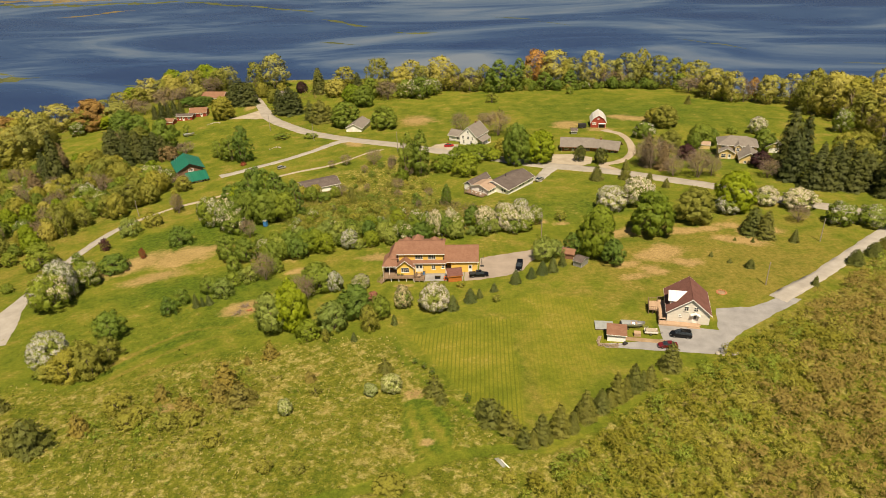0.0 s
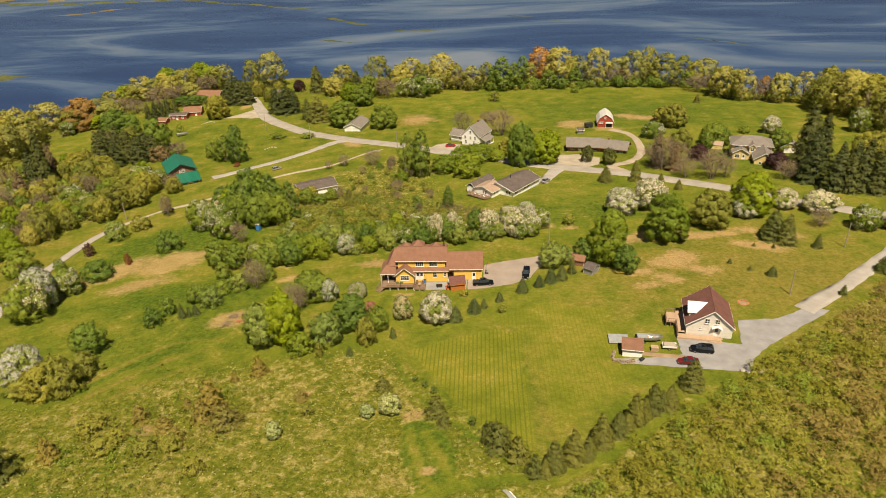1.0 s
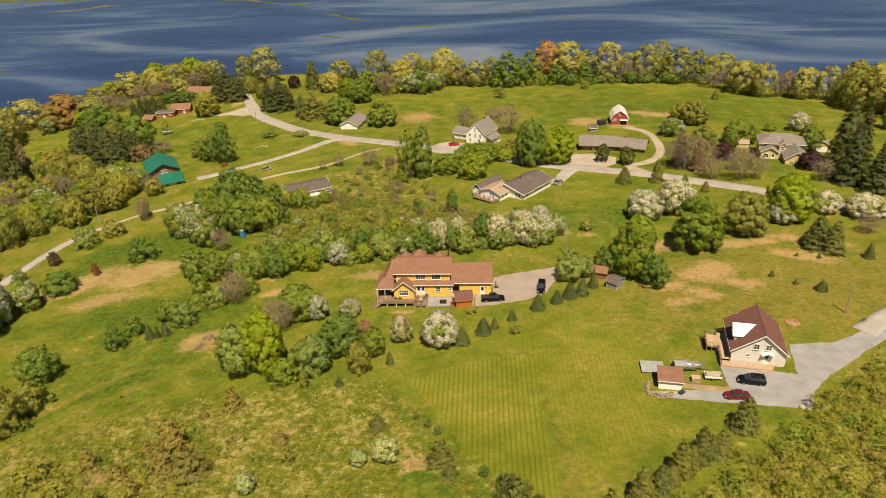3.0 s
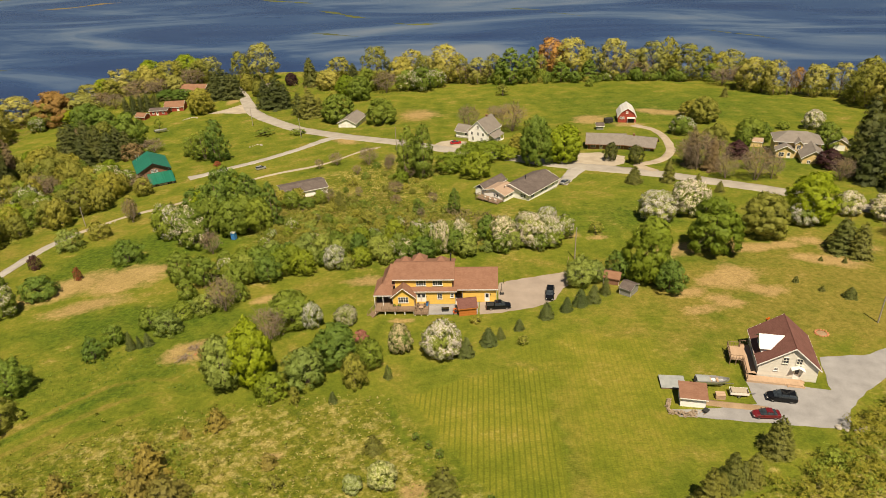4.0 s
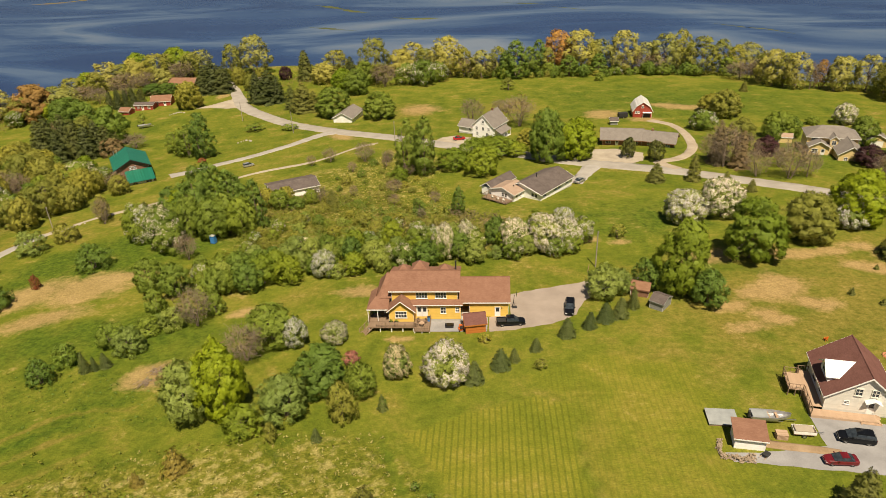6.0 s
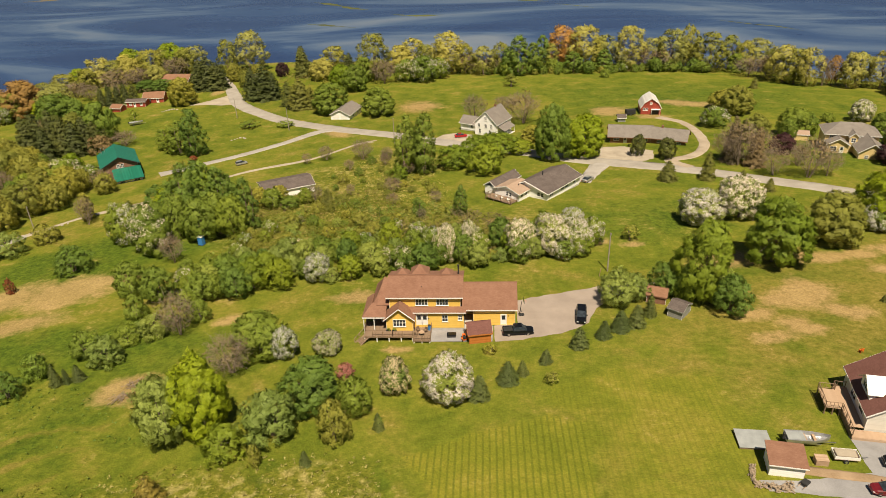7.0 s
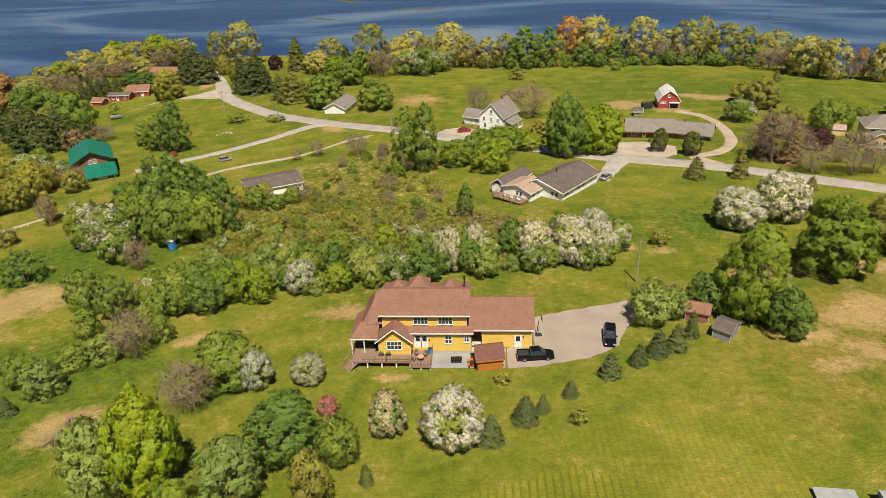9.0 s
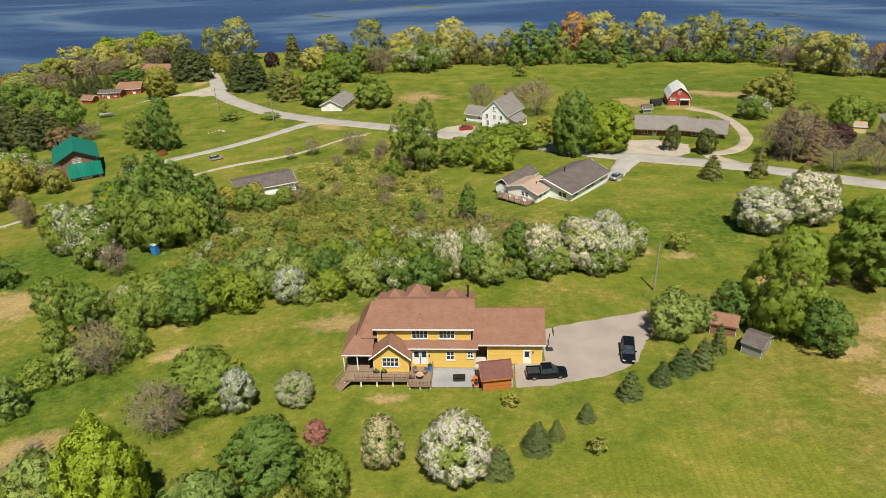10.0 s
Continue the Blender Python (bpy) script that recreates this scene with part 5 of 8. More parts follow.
grow("fir", "dark", [(-162.4, 105.0, 25.8, 8.4), (-166.4, 105.5, 15.8, 7.0), (-175.7, 116.5, 14.7, 6.7)], "in the western wood")
grow("fir", "brown", [(-165.4, 115.8, 17.2, 6.7), (-164.8, 92.6, 11.8, 8.1)], "in the western wood")
grow("fir", "dark", [(-153.0, 134.8, 15.9, 9.8), (-133.9, 132.7, 13.6, 8.9), (-128.9, 138.2, 11.6, 7.9), (-143.1, 129.3, 12.8, 8.4), (-154.8, 142.6, 16.1, 10.1), (-141.2, 137.7, 15.2, 9.8), (-132.2, 137.7, 13.8, 9.0), (-152.1, 148.2, 15.0, 9.5), (-123.9, 136.8, 8.8, 6.3)], "in the grove behind the green-roofed house")
grow("maple", "deep", [(-133.5, 150.8, 15.8, 13.1), (-166.6, 174.9, 14.7, 13.5), (-161.0, 181.8, 11.7, 12.9)], "in the grove behind the green-roofed house")
grow("maple", "olive", [(-154.5, 167.6, 8.6, 10.1)], "in the grove behind the green-roofed house")
grow("bare", "brown", [(-120.5, 143.7, 5.9, 8.8), (-158.2, 154.4, 10.4, 8.4)], "in the grove behind the green-roofed house")
grow("shore", "gold", [(183.2, 215.3, 15.1, 13.8), (192.6, 212.1, 16.1, 14.4), (199.3, 177.1, 21.7, 22.6), (203.8, 145.8, 23.1, 17.4)], "in the eastern shore wood")
grow("shore", "olive", [(191.6, 184.0, 18.2, 15.7), (201.9, 162.8, 20.1, 18.2), (194.2, 120.3, 17.1, 13.0), (191.5, 195.1, 12.7, 12.3)], "in the eastern shore wood")
grow("speckled", "white", [(187.4, 142.0, 10.1, 9.2)], "in the eastern shore wood")
grow("speckled", "white", [(-114.6, 92.3, 9.9, 13.4), (-111.2, 99.7, 5.4, 9.9), (-132.8, 76.2, 8.7, 10.9), (-126.4, 72.3, 6.8, 8.9)], "beside the green-roofed house")


def grove(poly, gap, seed, mix, where, group=""):
    """Fills a polygon with mixed trees: mix rows are kind, tone, share, least and greatest height, width by height."""
    rng = random.Random(seed)
    places = {}
    for x, y in scatter(poly, gap, seed):
        if math.hypot(x + 48.5, y - 37.5) < 5.5:
            continue
        pick, row = rng.uniform(0, sum(r[2] for r in mix)), mix[0]
        for r in mix:
            pick -= r[2]
            if pick <= 0:
                row = r
                break
        h = rng.uniform(row[3], row[4])
        places.setdefault(row[:2], []).append((x, y, h, h * row[5] * rng.uniform(0.85, 1.15)))
    for (kind, tone), spots in places.items():
        grow(kind, tone, spots, where, group)


# the overgrown hedge behind the yellow house
HEDGE = [("apple", "fresh", 3, 4.4, 6.6, 1.0), ("apple", "deep", 3, 4.4, 6.6, 0.95), ("apple", "pale", 4, 4.0, 6.0, 1.05), ("speckled", "white", 5, 4.2, 6.2, 1.05), ("bush", "pale", 2, 2.8, 4.2, 1.2), ("apple", "mid", 2, 4.0, 5.5, 1.0)]
grove([(-42, 8), (-30, 13.5), (-20, 18.5), (-3, 19), (6, 23), (20, 24), (38, 28), (42, 33), (38, 40), (22, 37), (6, 35), (-10, 34), (-24, 33), (-36, 27), (-44, 20)], 3.7, 5, HEDGE, "in the overgrown hedge", "overgrown hedge")
grow("bloom", "white", [(-17.5, 20.5, 5.8, 5.6), (9.0, 27, 8.5, 5.0), (13.5, 32, 7.5, 4.4), (24.5, 30, 8.0, 7.0), (31.0, 30, 8.8, 8.6), (36.5, 30, 7.6, 6.5), (36, 35, 8.5, 7.0), (-26, 34, 3.6, 4.6), (2, 37, 4.0, 5.0)], "in the overgrown hedge", "overgrown hedge")
grove([(-50, 26), (-36, 28), (-22, 34), (-8, 36), (4, 38), (4, 46), (-14, 52), (-34, 50), (-46, 40)], 4.2, 6, [("bush", "olive", 4, 2.0, 3.6, 1.3), ("bush", "pale", 2, 1.8, 3.0, 1.3), ("speckled", "white", 1, 3, 4.2, 1.1), ("bush", "mid", 2, 1.8, 3.2, 1.3)], "in rough ground behind the hedge")
grove([(-32, 52), (-4, 46), (8, 48), (10, 62), (-2, 84), (-14, 112), (-28, 96), (-30, 70)], 5.6, 7, [("bush", "olive", 3, 1.6, 3.2, 1.4), ("bare", "brown", 2, 2.5, 4.5, 0.9), ("bush", "mid", 2, 1.2, 2.6, 1.3), ("sapling", "mid", 1, 2, 3.5, 0.7)], "in rough grass behind the hedge")
grove([(-48, -2), (-36, 4), (-40, 10), (-52, 6)], 5.0, 8, [("bush", "mid", 2, 3.0, 4.5, 1.2), ("bush", "pale", 2, 2.5, 4, 1.2)], "along the slope")

# the western wood
WEST = [("apple", "olive", 5, 5, 8, 0.95), ("maple", "gold", 0.8, 6, 10, 0.85), ("bare", "brown", 1.5, 6, 9, 0.8), ("apple", "mid", 3, 4.5, 7.5, 1.0), ("shore", "olive", 2, 8, 12, 0.75), ("speckled", "white", 1.4, 4.5, 6.5, 1.0), ("bare", "brown", 2, 6, 9, 0.8), ("maple", "bright", 0.8, 6, 9, 0.9)]
grove([(-129, 16), (-127, 33), (-119, 52), (-112, 68), (-105, 82), (-112, 92), (-122, 112), (-136, 108), (-150, 112), (-160, 100), (-190, 90), (-200, 10)], 5.0, 9, WEST, "in the western wood", "western wood")
grove([(-300, 130), (-214, 120), (-206, 150), (-212, 186), (-240, 200), (-275, 165)], 7.4, 12,
      [("shore", "gold", 4, 12, 18, 0.75), ("shore", "olive", 4, 12, 18, 0.75), ("maple", "rust", 0.6, 9, 13, 0.85), ("maple", "gold", 2, 8, 12, 0.85), ("bare", "brown", 2, 8, 12, 0.75)], "in the shore wood", "shore wood")
grove([(-196, 118), (-178, 104), (-150, 116), (-140, 122), (-158, 136)], 6.0, 14, WEST, "in the western wood", "western wood")

# the belt of trees along the shore
grove([(8, 258), (40, 252), (75, 256), (126, 262), (126, 266), (75, 262), (40, 258)], 4.2, 18, [("bush", "mid", 3, 2.5, 4.5, 1.2), ("bush", "olive", 2, 2, 4, 1.2), ("speckled", "white", 0.6, 3, 4.5, 1.1), ("apple", "deep", 2, 5, 8, 0.9)], "at the foot of the shore belt", "shore belt")
grove([(194, 210), (198, 176), (196, 130), (206, 96), (250, 60), (330, 60), (330, 170), (250, 206), (208, 222)], 9.0, 20, [("shore", "gold", 4, 14, 21, 0.8), ("shore", "olive", 3, 14, 21, 0.8), ("bare", "brown", 2, 10, 14, 0.8), ("speckled", "white", 0.6, 5, 7, 1)], "in the eastern shore wood", "eastern shore wood")
grove([(150, 82), (164, 92), (182, 82), (200, 60), (180, 44), (158, 48)], 6.0, 21, [("fir", "dark", 4, 11, 16, 0.5), ("shore", "olive", 1, 11, 14, 0.75)], "in a pine stand")


# ---- rough growth nobody could count ----
def thicket(name, poly, gap, seed, low, high, leaves, tones, label):
    """Low alder scrub as one object: many small leafy clumps."""
    rng = np.random.default_rng(seed)
    spots = np.array(scatter_fast(poly, gap, seed))
    by_tone = [[] for _ in tones]
    for x, y in spots:
        h = rng.uniform(low, high)
        w = h * rng.uniform(0.8, 1.3)
        m = max(6, int(leaves * h / high))
        z = gz(x, y)
        cl = [(x, y, z + h * 0.36, w * 0.5, h * 0.52)] + [(x + rng.normal() * w * 0.26, y + rng.normal() * w * 0.26, z + h * rng.uniform(0.4, 0.7), w * 0.26, h * 0.30) for _ in range(3)]
        c, n = crown_points(rng, cl, m, 0.8)
        c[:, 2] = np.maximum(c[:, 2], z + 0.05)
        tone_at = 0.5 + 0.5 * math.sin(x / 13.0 + 1.3 * math.sin(y / 17.0)) + 0.22 * math.sin(x / 4.1 + y / 5.3) + rng.normal() * 0.12
        by_tone[int(np.clip(tone_at * len(tones), 0, len(tones) - 1))].append(blades(c, n, 0.065 * h + 0.14, rng))
    verts, ways = [], []
    me = bpy.data.meshes.new(name)
    ids = []
    for i, chunks in enumerate(by_tone):
        me.materials.append(LEAF[tones[i]])
        if chunks:
            verts += [p[0] for p in chunks]
            ways += [p[1] for p in chunks]
            ids += [i] * (sum(len(p[0]) for p in chunks) // 3)
    v = np.concatenate(verts)
    n = len(v) // 3
    me.from_pydata(v.tolist(), [], np.arange(n * 3).reshape(n, 3).tolist())
    me.polygons.foreach_set("material_index", ids)
    me.normals_split_custom_set_from_vertices(np.concatenate(ways).tolist())
    return tagged(new(name, me), label, name, kind="stuff")


def scatter_fast(poly, gap, seed):
    """Jittered grid places inside a polygon."""
    rng = np.random.default_rng(seed)
    xs, ys = [p[0] for p in poly], [p[1] for p in poly]
    X, Y = np.meshgrid(np.arange(min(xs), max(xs), gap), np.arange(min(ys), max(ys), gap))
    X, Y = X + rng.uniform(-0.55, 0.55, X.shape) * gap, Y + rng.uniform(-0.55, 0.55, Y.shape) * gap
    ok = inside(poly, X, Y)
    ok &= np.hypot(X + 48.5, Y - 37.5) > 5.5
    for cx, cy, rx, ry, turn in MOWN:
        ok &= soft_blob(X, Y, cx, cy, rx, ry, turn) < 0.35
    for line in SWATHS:
        for p in smooth_line(line, 1.5):
            ok &= np.hypot(X - p[0], Y - p[1]) > p[2] * 0.55
    return list(zip(X[ok].tolist(), Y[ok].tolist()))


thicket("thicket", [(29, -92), (31, -80), (36, -75.5), (46, -68), (54, -61), (65, -51), (74, -43.5), (85, -36), (97, -28), (114, -14), (134, 2), (160, 22), (230, 70), (230, -10), (150, -60), (104, -96)], 2.45, 31, 1.5, 3.9, 125,
        ("alder", "mid", "alder", "alder", "olive", "hazel", "hazel"), "dense low alder thicket in yellow-green and brown leaf")
thicket("meadow_scrub", [(-110, -60), (-70, -57), (-46, -36), (-30, -42), (-14, -45), (2, -38), (11, -50), (26, -70), (28, -94), (-60, -100), (-110, -94)], 3.0, 32, 0.35, 1.2, 16,
        ("alder", "mid", "olive", "alder"), "low weeds and shrubs scattered through rough meadow")
thicket("meadow_scrub", [(-58, -68), (-57, -58), (-46, -54), (-33, -44), (-21, -50), (-21, -58), (-26, -66), (-31, -76), (-44, -80), (-55, -75)], 2.0, 33, 0.7, 2.1, 34,
        ("alder", "mid", "fresh", "alder", "olive"), "low olive scrub in the rough meadow")
thicket("rough_growth", [(-46, 24), (-20, 32), (10, 38), (30, 40), (26, 48), (14, 56), (-6, 62), (-24, 64), (-46, 56)], 1.7, 34, 0.9, 2.8, 40,
        ("alder", "mid", "pale", "alder", "olive", "hazel", "brown"), "tangled rough growth behind the hedge")
thicket("rough_growth", [(-48, 56), (-24, 62), (-8, 62), (-6, 72), (-22, 76), (-44, 70)], 2.0, 39, 0.8, 2.2, 30, ("hazel", "olive", "alder", "brown", "hazel"), "brown scrub before the low outbuilding")
thicket("rough_growth", [(-126, 20), (-118, 50), (-106, 80), (-120, 108), (-180, 108), (-190, 20)], 2.8, 35, 1.2, 2.6, 22, ("olive", "gold", "mid", "brown"), "undergrowth of the western wood")
thicket("rough_growth", [(-200, 140), (-196, 194), (-160, 220), (-124, 250), (-128, 285), (-165, 282), (-215, 240), (-262, 175), (-240, 140)], 4.0, 36, 1.6, 3.4, 22, ("olive", "gold", "brown"), "undergrowth of the shore wood")
thicket("rough_growth", [(-90, 242), (-30, 228), (-10, 256), (40, 256), (128, 264), (152, 234), (180, 208), (184, 214), (150, 268), (100, 284), (-90, 288)], 3.2, 37, 1.0, 2.6, 24, ("olive", "mid", "gold", "brown"), "undergrowth of the shore belt")
thicket("rough_growth", [(-14, 60), (12, 58), (4, 84), (8, 104), (-10, 114), (-26, 96), (-30, 66)], 3.0, 38, 0.6, 1.8, 20, ("olive", "mid", "alder", "hazel"), "rough grass and weeds by the road")
thicket("meadow_grass", [(-115, -62), (-90, -52), (-60, -48), (-36, -38), (-16, -34), (2, -33), (11, -47), (28, -70), (30, -90), (20, -95), (-60, -95), (-110, -92)], 1.25, 41, 0.25, 0.6, 9,
        ("straw", "alder", "straw", "mid", "alder"), "tussocks of straw-coloured and green meadow grass")
thicket("meadow_grass", [(-100, -30), (-70, -40), (-40, -32), (-18, -30), (-30, -20), (-60, -16), (-92, -14)], 1.8, 42, 0.2, 0.5, 7, ("mid", "alder", "deep"), "green tussocks of unmown meadow grass")
thicket("meadow_grass", [(-34, 54), (0, 50), (14, 60), (2, 88), (6, 106), (-12, 116), (-30, 98)], 1.7, 43, 0.25, 0.6, 8, ("straw", "alder", "mid"), "tussocks of rough grass by the road")


# ---- buildings ----
def wall_sheet(bm, length, height, thick, holes=(), gable=0.0, peak=0.5):
    """A wall standing on the x axis from 0 to length, its outer face at y = 0, with real openings (x0, z0, x1, z1) and a gable on top."""
    xs = sorted({0.0, length, *[h[0] for h in holes], *[h[2] for h in holes]})
    zs = sorted({0.0, height, *[h[1] for h in holes], *[h[3] for h in holes]})
    solid = {(i, j) for i in range(len(xs) - 1) for j in range(len(zs) - 1)
             if not any(h[0] < (xs[i] + xs[i + 1]) / 2 < h[2] and h[1] < (zs[j] + zs[j + 1]) / 2 < h[3] for h in holes)}
    at = {}

    def corner(i, y, j):
        if (i, y, j) not in at:
            at[i, y, j] = bm.verts.new((xs[i], y, zs[j]))
        return at[i, y, j]

    for i, j in solid:
        bm.faces.new([corner(*c) for c in ((i, 0, j), (i + 1, 0, j), (i + 1, 0, j + 1), (i, 0, j + 1))])
        bm.faces.new([corner(*c) for c in ((i, thick, j), (i, thick, j + 1), (i + 1, thick, j + 1), (i + 1, thick, j))])
        for di, dj, p, q in ((-1, 0, (i, j), (i, j + 1)), (1, 0, (i + 1, j), (i + 1, j + 1)), (0, -1, (i, j), (i + 1, j)), (0, 1, (i, j + 1), (i + 1, j + 1))):
            if (i + di, j + dj) not in solid and not (gable and dj == 1 and j == len(zs) - 2):
                bm.faces.new([corner(p[0], 0, p[1]), corner(q[0], 0, q[1]), corner(q[0], thick, q[1]), corner(p[0], thick, p[1])])
    if gable:
        top = len(zs) - 1
        a, b = [[corner(i, y, top) for i in range(len(xs))] + [bm.verts.new((length * peak, y, height + gable))] for y in (0, thick)]
        bm.faces.new(a)
        bm.faces.new(b[::-1])
        for i, j in ((len(a) - 2, len(a) - 1), (len(a) - 1, 0)):
            bm.faces.new((a[i], b[i], b[j], a[j]))
    return bm


def window(parent, x0, z0, x1, z1, face, bars=(2, 2), name="window", trim=TRIM):
    """A window in the opening of a wall: casing, sill, glazing bars and panes. face: the wall's pose."""
    root = new(name)
    root.parent, root.matrix_basis = parent, face
    w = 0.09
    bm = bmesh.new()
    for a in ((x0 - w, z0 - w, x0, z1 + w), (x1, z0 - w, x1 + w, z1 + w), (x0, z1, x1, z1 + w), (x0, z0 - w, x1, z0)):
        cuboid(bm, a[0], -0.05, a[1], a[2], 0.06, a[3])
    part("window_frame", bm, trim, root)
    part("window_sill", box(x0 - w - 0.05, -0.11, z0 - w - 0.04, x1 + w + 0.05, 0.0, z0 - w + 0.01), trim, root)
    nx, nz = bars
    bm = bmesh.new()
    for i in range(1, nx):
        x = x0 + (x1 - x0) * i / nx
        cuboid(bm, x - 0.035, -0.01, z0, x + 0.035, 0.05, z1)
    for j in range(1, nz):
        z = z0 + (z1 - z0) * j / nz
        cuboid(bm, x0, 0.0, z - 0.03, x1, 0.045, z + 0.03)
    if nx > 1 or nz > 1:
        part("muntin", bm, trim, root)
    part("pane", box(x0, 0.055, z0, x1, 0.075, z1), GLASS, root)
    return root


def door(parent, x0, z0, x1, z1, face, glazed=True, colour=TRIM, name="door"):
    root = new(name)
    root.parent, root.matrix_basis = parent, face
    bm = bmesh.new()
    w = 0.09
    for a in ((x0 - w, z0, x0, z1 + w), (x1, z0, x1 + w, z1 + w), (x0, z1, x1, z1 + w)):
        cuboid(bm, a[0], -0.04, a[1], a[2], 0.06, a[3])
    part("door_frame", bm, TRIM, root)
    part("leaf", box(x0, 0.03, z0, x1, 0.08, z1), colour, root)
    if glazed:
        part("pane", box(x0 + 0.14, 0.015, z0 + (z1 - z0) * 0.5, x1 - 0.14, 0.032, z1 - 0.16), GLASS, root)
    part("door_handle", box(x1 - 0.13, -0.03, z0 + 0.98, x1 - 0.08, 0.03, z0 + 1.06, 0.01), ALLOY, root)
    return root


def gable_roof(parent, x0, x1, y0, y1, eave, ridge, material, over=0.45, thick=0.16, ridge_y=None, trim=TRIM, name="roof", cut0=0.0, cut1=0.0, rake=None):
    """A gable roof with its ridge along x, eaves over both sides, fascia along the eaves and the rakes."""
    ry = (y0 + y1) / 2 if ridge_y is None else ridge_y
    eave, ridge = eave + 1.05 * thick, ridge + 1.05 * thick
    s0, s1 = (ridge - eave) / (ry - y0), (ridge - eave) / (y1 - ry)
    a0, a1 = y0 - over, y1 + over
    xa, xb = x0 - over, x1 + over
    bm = bmesh.new()
    slab(bm, [(xa, a0, eave - over * s0), (xb, a0, eave - over * s0), (xb - cut0, ry, ridge), (xa + cut1, ry, ridge)], thick)
    slab(bm, [(xb, a1, eave - over * s1), (xa, a1, eave - over * s1), (xa + cut1, ry, ridge), (xb - cut0, ry, ridge)], thick)
    roof = part(name, bm, material, parent)
    for yy, z in ((a0, eave - over * s0), (a1, eave - over * s1)):
        d = -0.03 if yy < ry else 0.03
        part("fascia", box(xa, min(yy, yy + d), z - 0.24, xb, max(yy, yy + d), z - 0.02), trim, roof)
    for xx in (xa, xb):
        for yy, z in ((a0, eave - over * s0), (a1, eave - over * s1)):
            d = 0.03 if xx == xb else -0.03
            bm = bmesh.new()
            v = [(xx, yy, z - 0.26), (xx, ry, ridge - 0.26), (xx, ry, ridge - 0.01), (xx, yy, z - 0.01)]
            f = [bm.verts.new(p) for p in v] + [bm.verts.new((p[0] + d, p[1], p[2])) for p in v]
            bm.faces.new(f[:4])
            bm.faces.new(f[4:][::-1])
            for i in range(4):
                j = (i + 1) % 4
                bm.faces.new((f[i], f[4 + i], f[4 + j], f[j]))
            part("rake_board", bm, rake or trim, roof)
    cap = bmesh.new()
    tube(cap, (xa + cut1, ry, ridge + 0.0), (xb - cut0, ry, ridge + 0.0), 0.07, 0.07, 6)
    part("ridge_cap", cap, material, roof)
    return roof


def hip_roof(parent, x0, x1, y0, y1, eave, top, material, over=0.4, inset=None, name="roof", eave_board=True):
    """A hipped roof; a square plan makes a pyramid."""
    x0, x1, y0, y1 = x0 - over, x1 + over, y0 - over, y1 + over
    my = (y0 + y1) / 2
    ins = (y1 - y0) / 2 if inset is None else inset
    ra, rb = (x0 + ins, my, top), (x1 - ins, my, top)
    bm = bmesh.new()
    c = [(x0, y0, eave), (x1, y0, eave), (x1, y1, eave), (x0, y1, eave)]
    if (Vector(ra) - Vector(rb)).length < 0.05:
        for i in range(4):
            slab(bm, [c[i], c[(i + 1) % 4], ra], 0.12)
    else:
        slab(bm, [c[0], c[1], rb, ra], 0.14)
        slab(bm, [c[2], c[3], ra, rb], 0.14)
        slab(bm, [c[1], c[2], rb], 0.14)
        slab(bm, [c[3], c[0], ra], 0.14)
    roof = part(name, bm, material, parent)
    if eave_board:
        for a in ((x0, y0 - 0.03, x1, y0), (x0, y1, x1, y1 + 0.03), (x0 - 0.03, y0, x0, y1), (x1, y0, x1 + 0.03, y1)):
            part("fascia", box(a[0], a[1], eave - 0.2, a[2], a[3], eave - 0.02), TRIM, roof)
    return roof


SIDES = {"front": lambda x0, y0, x1, y1: (pose(x0, y0, 0), x1 - x0), "back": lambda x0, y0, x1, y1: (pose(x1, y1, 0, 0, 0, 180), x1 - x0),
         "right": lambda x0, y0, x1, y1: (pose(x1, y0, 0, 0, 0, 90), y1 - y0), "left": lambda x0, y0, x1, y1: (pose(x0, y1, 0, 0, 0, -90), y1 - y0)}


def block(parent, x0, y0, x1, y1, base, eave, material, openings=None, gables=(), ridge=0.0, foot=0.5, thick=0.18, peak=0.5):
    """Four walls on a concrete foot. openings: side -> rows of (kind, x0, z0, x1, z1[, bars]), measured along that side, z from base."""
    openings = openings or {}
    part("foundation", box(x0 + 0.03, y0 + 0.03, base - 2.5, x1 - 0.03, y1 - 0.03, base + 0.02), CONCRETE, parent)
    for side in ("front", "back", "left", "right"):
        m, length = SIDES[side](x0, y0, x1, y1)
        inset = thick if side in ("left", "right") else 0.0
        rows = openings.get(side, ())
        holes = [(r[1] - inset, r[2], r[3] - inset, r[4]) for r in rows]
        bm = wall_sheet(bmesh.new(), length - 2 * inset, eave - base, thick, holes, (ridge - eave) * (1 - 2 * inset / length) if side in gables else 0.0, peak)
        face = m @ pose(inset, 0, base)
        wall = part("wall", bm, material, parent)
        wall.matrix_basis = face
        for r, h in zip(rows, holes):
            if r[0] == "window":
                window(parent, *h, face, r[5] if len(r) > 5 else (2, 2))
            elif r[0] == "door":
                door(parent, *h, face)
            elif r[0] == "garage_door":
                part("garage_door", box(h[0], 0.04, h[1], h[2], 0.1, h[3]), TRIM, parent).matrix_basis = face
    for cx, cy in ((x0, y0), (x1, y0), (x1, y1), (x0, y1)):
        part("corner_board", box(cx - 0.025, cy - 0.025, base + 0.02, cx + 0.025, cy + 0.025, eave - 0.02), TRIM, parent)


